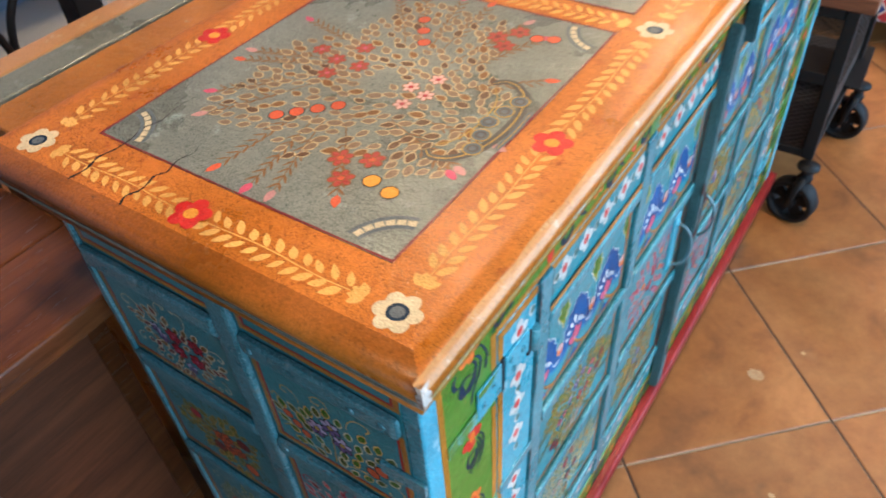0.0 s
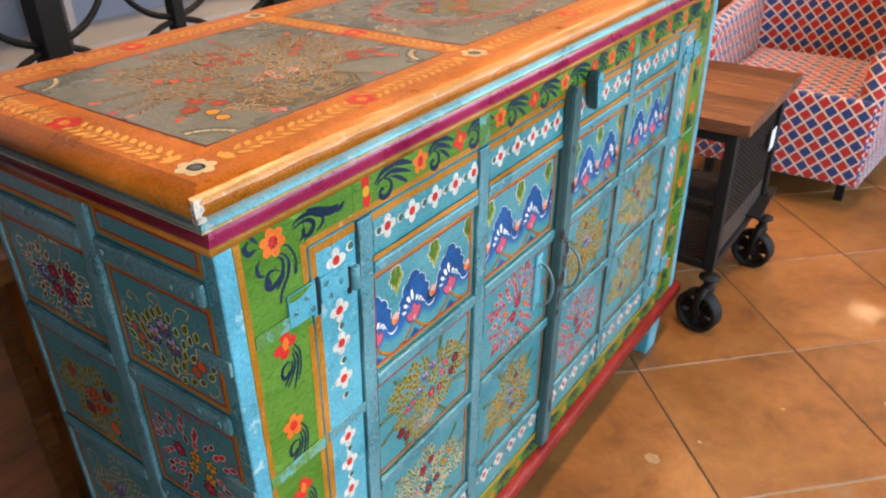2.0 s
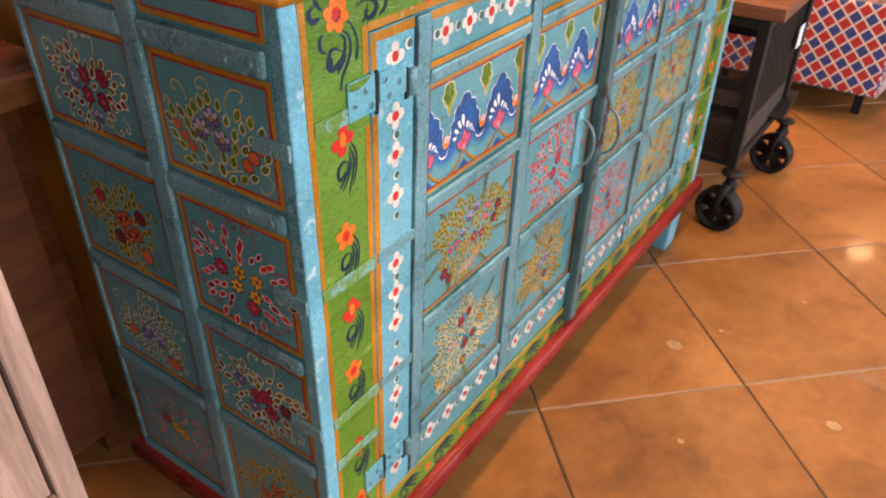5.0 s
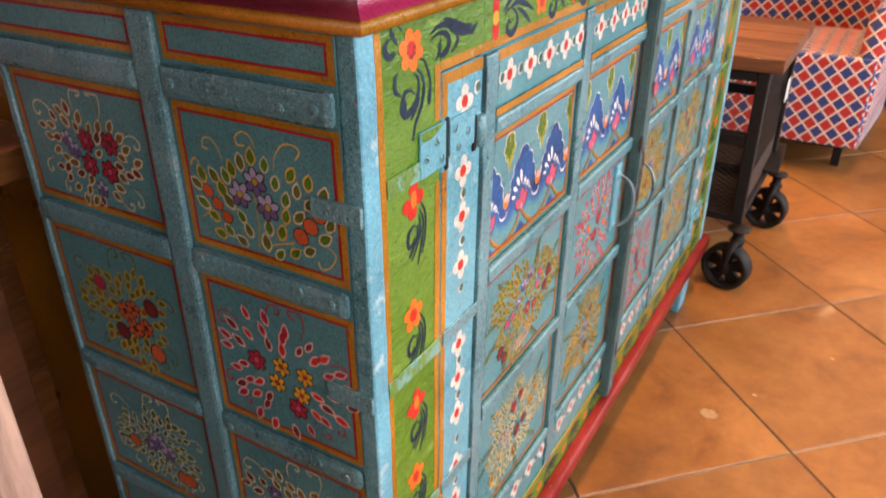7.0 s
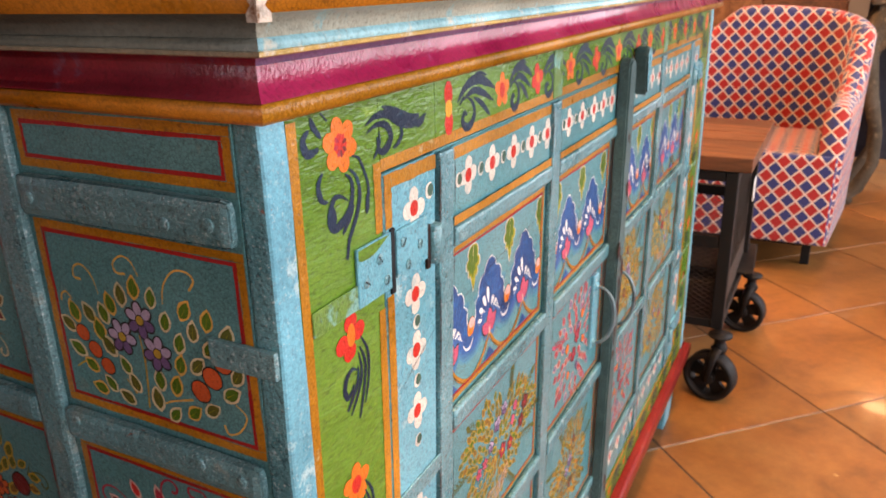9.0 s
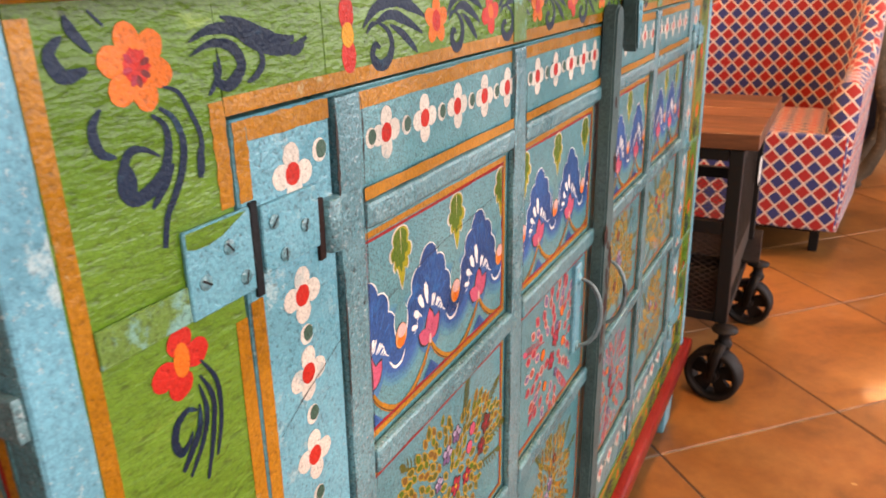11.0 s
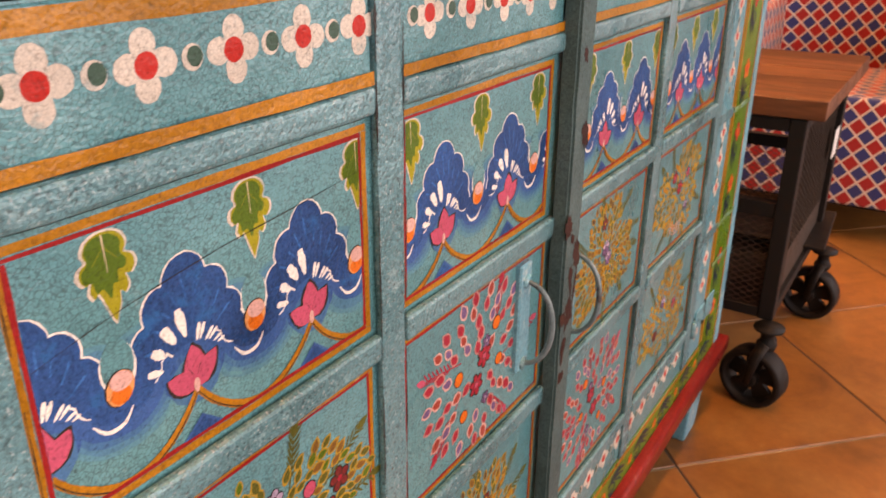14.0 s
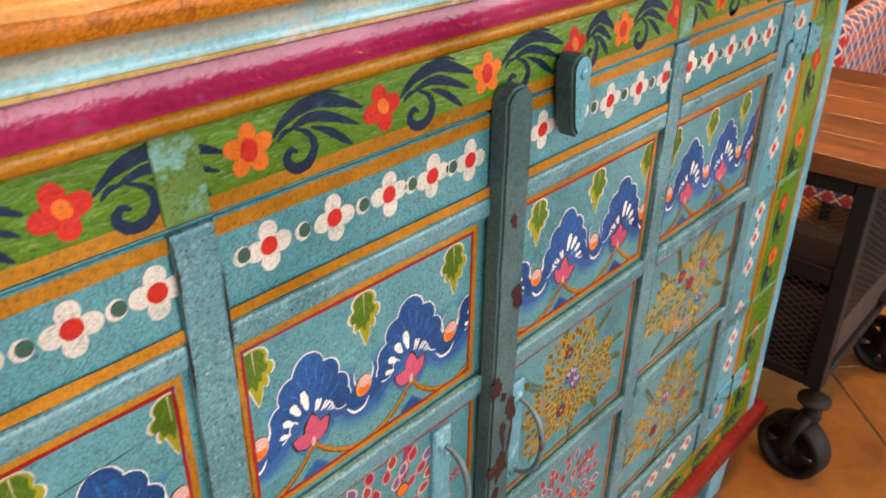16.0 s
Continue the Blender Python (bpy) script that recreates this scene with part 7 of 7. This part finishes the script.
    def vine(p, q, n):
        p, q = Vector(p), Vector(q)
        d = (q - p).normalized()
        m = (p + q) / 2
        nrm = Vector((-d.y, d.x))
        span = (q - p).length
        for half, sg in ((0, 1), (1, -1)):
            s0, s1 = 0.034, span / 2 - 0.017
            o = p if half == 0 else q
            dd = d * sg
            pts = [tuple(o + dd * (s0 + (s1 - s0) * k / 6) + nrm * 0.0012 * math.sin(k * 1.3)) for k in range(7)]
            a.stroke(pts, 0.0008, 0.0011, 0.0008, "straw", 1)
            c = max(3, int(n / 2))
            for k in range(c):
                s = s0 + (s1 - s0) * (k + 0.4) / c
                for side in (-1, 1):
                    b = o + dd * (s + (0.004 if side > 0 else 0)) + nrm * side * 0.0022
                    ang = math.atan2(dd.y, dd.x)
                    dirv = Vector((math.cos(ang), math.sin(ang))) * 0.72 + nrm * side * 0.7
                    a.leaf(b.x, b.y, math.atan2(dirv.y, dirv.x) + a.r.uniform(-0.15, 0.15), a.r.uniform(0.0125, 0.0165), a.r.uniform(0.005, 0.0072), "straw", 2)
            f = o + dd * 0.026
            for t in (-0.9, -0.3, 0.3, 0.9):
                a.leaf(f.x, f.y, math.atan2(dd.y, dd.x) + t, 0.0125, 0.0075, "straw", 2)
        for k in range(5):
            t = 2 * math.pi * k / 5 + 0.4
            a.ell(m.x + 0.0095 * math.cos(t), m.y + 0.0095 * math.sin(t), 0.0075, 0.0068, t, "red", 3)
        a.ell(m.x, m.y, 0.006, 0.0055, 0, "marigold", 4)

    for y in yb:
        vine((xa, y), (xb, y), 22)
    for y, z in zip(yb, yb[1:]):
        for x in (xa, xb):
            vine((x, y), (x, z), 24)
    for y in yb:
        for x in (xa, xb):
            for k in range(6):
                t = 2 * math.pi * k / 6 + 0.2
                a.ell(x + 0.0098 * math.cos(t), y + 0.0098 * math.sin(t), 0.0076, 0.0066, t, "cream", 4)
            a.ell(x, y, 0.0078, 0.0075, 0, "navy", 5)
            a.ell(x, y, 0.005, 0.005, 0, "grey", 6)
    # long drying cracks near the end
    for x, y1 in ((-0.318, 0.13), (-0.257, 0.075)):
        pts = [(x + 0.0025 * math.sin(k * 2.3 + x * 40), -0.008 + (y1 + 0.008) * k / 9) for k in range(10)]
        a.stroke(pts, 0.0024, 0.0016, 0.0003, "black", 8, rough=0.6)
    a.done("border_painting", top_slab, "straw-coloured vine with red and white flowers")


top_art()

# chips where paint has come off the rails, and round tack heads
a = front_art(0.0013, 120)
for k in range(46):
    y = a.r.choice((0.19, 0.421)) + a.r.uniform(-0.008, 0.008)
    y = y if k % 2 else CL - y
    z = a.r.uniform(0.22, 0.81)
    a.ell(y, z, a.r.uniform(0.0004, 0.0014), a.r.uniform(0.0004, 0.0009), a.r.uniform(0, 3), a.r.choice(("pale", "umber", "black", "palepink")), 1, 9, 0.3)
tagged(a.done("paint_chips", cab), kind="stuff")
a = front_art(0.0144, 121)
for k in range(16):
    z = a.r.uniform(0.45, 0.62) if k % 3 else a.r.uniform(0.2, 0.8)
    a.ell(0.6545 + a.r.uniform(-0.011, 0.011), z, a.r.uniform(0.002, 0.0075), a.r.uniform(0.004, 0.017), a.r.uniform(-0.3, 0.3), "rust", 1, 15, 0.3)
tagged(a.done("worn_patch", cab), kind="stuff")

# hairline cracks in the boards
a = front_art(-0.0008, 99)
a.stroke([(0.122, 0.664), (0.14, 0.6745), (0.16, 0.684), (0.177, 0.692)], 0.0002, 0.0005, 0.0002, "black", 6, rough=0.4)
a.done("crack", cab)
a = front_art(-0.0045, 98)
a.stroke([(0.21, 0.687), (0.25, 0.696), (0.30, 0.7035), (0.35, 0.708), (0.40, 0.713)], 0.0002, 0.0005, 0.0002, "black", 11, rough=0.4)
a.done("crack", door_a)

# open joints between the boards
for fl in (False, True):
    for q, y in enumerate((LEAF + 0.0010, COL_P[0] - 0.0002, COL_P[1] + 0.0042, COL_Q[0] - 0.0018)):
        r = random.Random(140 + q + 9 * fl)
        zz = DZ0 + 0.004
        while zz < DZ1 - 0.02:
            ze = min(DZ1 - 0.004, zz + r.uniform(0.04, 0.12))
            a = front_art(0.0009 if q else 0.0015, int(zz * 9999), fl)
            a.stroke([(y, zz), (y + r.uniform(-0.0004, 0.0004), (zz + ze) / 2), (y, ze)], 0.0002, r.uniform(0.0005, 0.0017) if q else r.uniform(0.0012, 0.0026), 0.0004, "black", 1, rough=0.5)
            a.done("open_joint", door_b if fl else door_a)
            zz = ze + r.uniform(0.0, 0.03)

# the old frame has racked a little: the doors lean off square
RACK = ((0.0, 0.15), (0.11, 0.6), (0.2, 1.0), (0.95, 1.0), (1.2, 0.5), (1.32, 0.15))


def lean(y):
    for (a0, w0), (a1, w1) in zip(RACK, RACK[1:]):
        if a0 <= y <= a1:
            return w0 + (w1 - w0) * (y - a0) / (a1 - a0)
    return 0.15


def wear_edges(me):
    """Cut a long piece across and shift its rings a little, so that no edge runs ruler-straight."""
    bm = bmesh.new()
    bm.from_mesh(me)
    ext = [(max(v.co[k] for v in bm.verts), min(v.co[k] for v in bm.verts)) for k in range(3)]
    ax = max(range(3), key=lambda k: ext[k][0] - ext[k][1])
    hi, lo = ext[ax]
    n = max(4, min(30, int((hi - lo) / 0.02)))
    no = Vector([1.0 if k == ax else 0.0 for k in range(3)])
    for k in range(1, n):
        p = no * (lo + (hi - lo) * k / n)
        bmesh.ops.bisect_plane(bm, geom=bm.verts[:] + bm.edges[:] + bm.faces[:], plane_co=p, plane_no=no, dist=1e-6)
    for v in bm.verts:
        q = noise.noise_vector(v.co * 60) * 0.0006 + noise.noise_vector(v.co * 17) * 0.0006
        q[ax] = 0
        v.co += q
    bm.to_mesh(me)
    bm.free()


for ob in list(cab.children_recursive):
    nm = ob.name.split(".")[0]
    if ob.type != "MESH" or ob.get("racked") or nm in ("body", "red_plinth", "foot", "top", "sage_panel", "panel_painting", "border_painting", "top_edge", "cream_fillet", "cyan_bead", "lower_cyan_bead", "violet_fillet", "magenta_cove", "ochre_bead", "worn_edge", "chipped_corner"):
        continue
    up, chain = ob.parent, []
    while up:
        chain.append(up.name.split(".")[0])
        up = up.parent
    if "end_panel" in chain:
        if nm in ("rail", "upright") and ob.data.users == 1:
            wear_edges(ob.data)
        continue
    me = ob.data
    if me.users > 1:
        continue
    c = cab.location
    if nm in ("rail", "upright", "corner_post", "strap", "meeting_bar"):
        wear_edges(me)
    for v in me.vertices:
        if v.co.z < 0.80:
            v.co.y -= 0.05 * (0.80 - v.co.z) * lean(v.co.y + c.y)
    me.update()

# ---- floor tiles, laid diagonally ----
def tile_mesh():
    bm = boxed(-0.2055, 0.2055, -0.2055, 0.2055, -0.0034, 0.0, 0.0014)
    me = bpy.data.meshes.new("tile")
    bm.to_mesh(me)
    bm.free()
    me.materials.append(M_TILE)
    return me


TM = tile_mesh()
STEP = 0.4155
U0, V0 = 0.802 - STEP / 2, 0.378 - STEP / 2
R2 = math.sqrt(0.5)
for i in range(-6, 14):
    for j in range(-8, 13):
        u, v = U0 + i * STEP, V0 + j * STEP
        x, y = (u - v) * R2, (u + v) * R2
        if not (-1.7 < x < 2.6 and -1.6 < y < 5.6):
            continue
        ob = new("tile", TM)
        ob.parent = floor
        ob.matrix_basis = pose(x, y, random.uniform(-0.0003, 0.0003), 0, 0, 45)


def inside(bm):
    """Cut a sheet off at the walls."""
    for co, no in (((RX0, 0, 0), (-1, 0, 0)), ((RX1, 0, 0), (1, 0, 0)), ((0, RY0, 0), (0, -1, 0)), ((0, RY1, 0), (0, 1, 0))):
        bmesh.ops.bisect_plane(bm, geom=bm.verts[:] + bm.edges[:] + bm.faces[:], plane_co=co, plane_no=no, clear_outer=True)
    return bm


rest = bmesh.new()
for i in range(-16, 24):
    for j in range(-16, 24):
        u, v = U0 + i * STEP, V0 + j * STEP
        x, y = (u - v) * R2, (u + v) * R2
        if -1.7 < x < 2.6 and -1.6 < y < 5.6:
            continue
        if not (RX0 - 0.3 < x < RX1 + 0.3 and RY0 - 0.3 < y < RY1 + 0.3):
            continue
        c = Vector((x, y, -0.0008))
        rest.faces.new([rest.verts.new(c + Vector(((a - b) * R2, (a + b) * R2, 0)) * 0.2055) for a, b in ((-1, -1), (1, -1), (1, 1), (-1, 1))])
tagged(part("outer_tiles", inside(rest), M_TILE, floor), kind="stuff")

# joints that run away from the window side are dark, the others pale
joints = bmesh.new()
for i in range(-9, 16):
    u = U0 + (i + 0.5) * STEP
    va, vb = -4.0, 6.5
    n = 60
    w = [random.uniform(0.0018, 0.0026) for _ in range(n + 1)]
    pv = None
    for k in range(n + 1):
        v = va + (vb - va) * k / n
        row = []
        for sg in (-1, 1):
            uu = u + sg * w[k]
            row.append(joints.verts.new(((uu - v) * R2, (uu + v) * R2, -0.0012)))
        if pv:
            joints.faces.new((pv[0], pv[1], row[1], row[0]))
        pv = row
bmesh.ops.recalc_face_normals(joints, faces=joints.faces)
tagged(part("dark_joints", inside(joints), M_DARKGROUT, floor), kind="stuff")

# dried splashes on the tiles
for x, y, r in ((0.145, 0.867, 0.017), (0.466, 0.821, 0.014), (0.21, 0.97, 0.005), (0.25, 0.62, 0.006), (0.33, 1.18, 0.005), (0.52, 1.33, 0.007)):
    bm = bmesh.new()
    bm.faces.new([bm.verts.new((x + r * (1 + 0.14 * math.sin(3 * k + 40 * x)) * math.cos(2 * math.pi * k / 18), y + 0.8 * r * (1 + 0.12 * math.sin(2 * k + 30 * y)) * math.sin(2 * math.pi * k / 18), 0.0006)) for k in range(18)])
    part("splash", bm, M_SPLASH, floor, "pale dried splash")
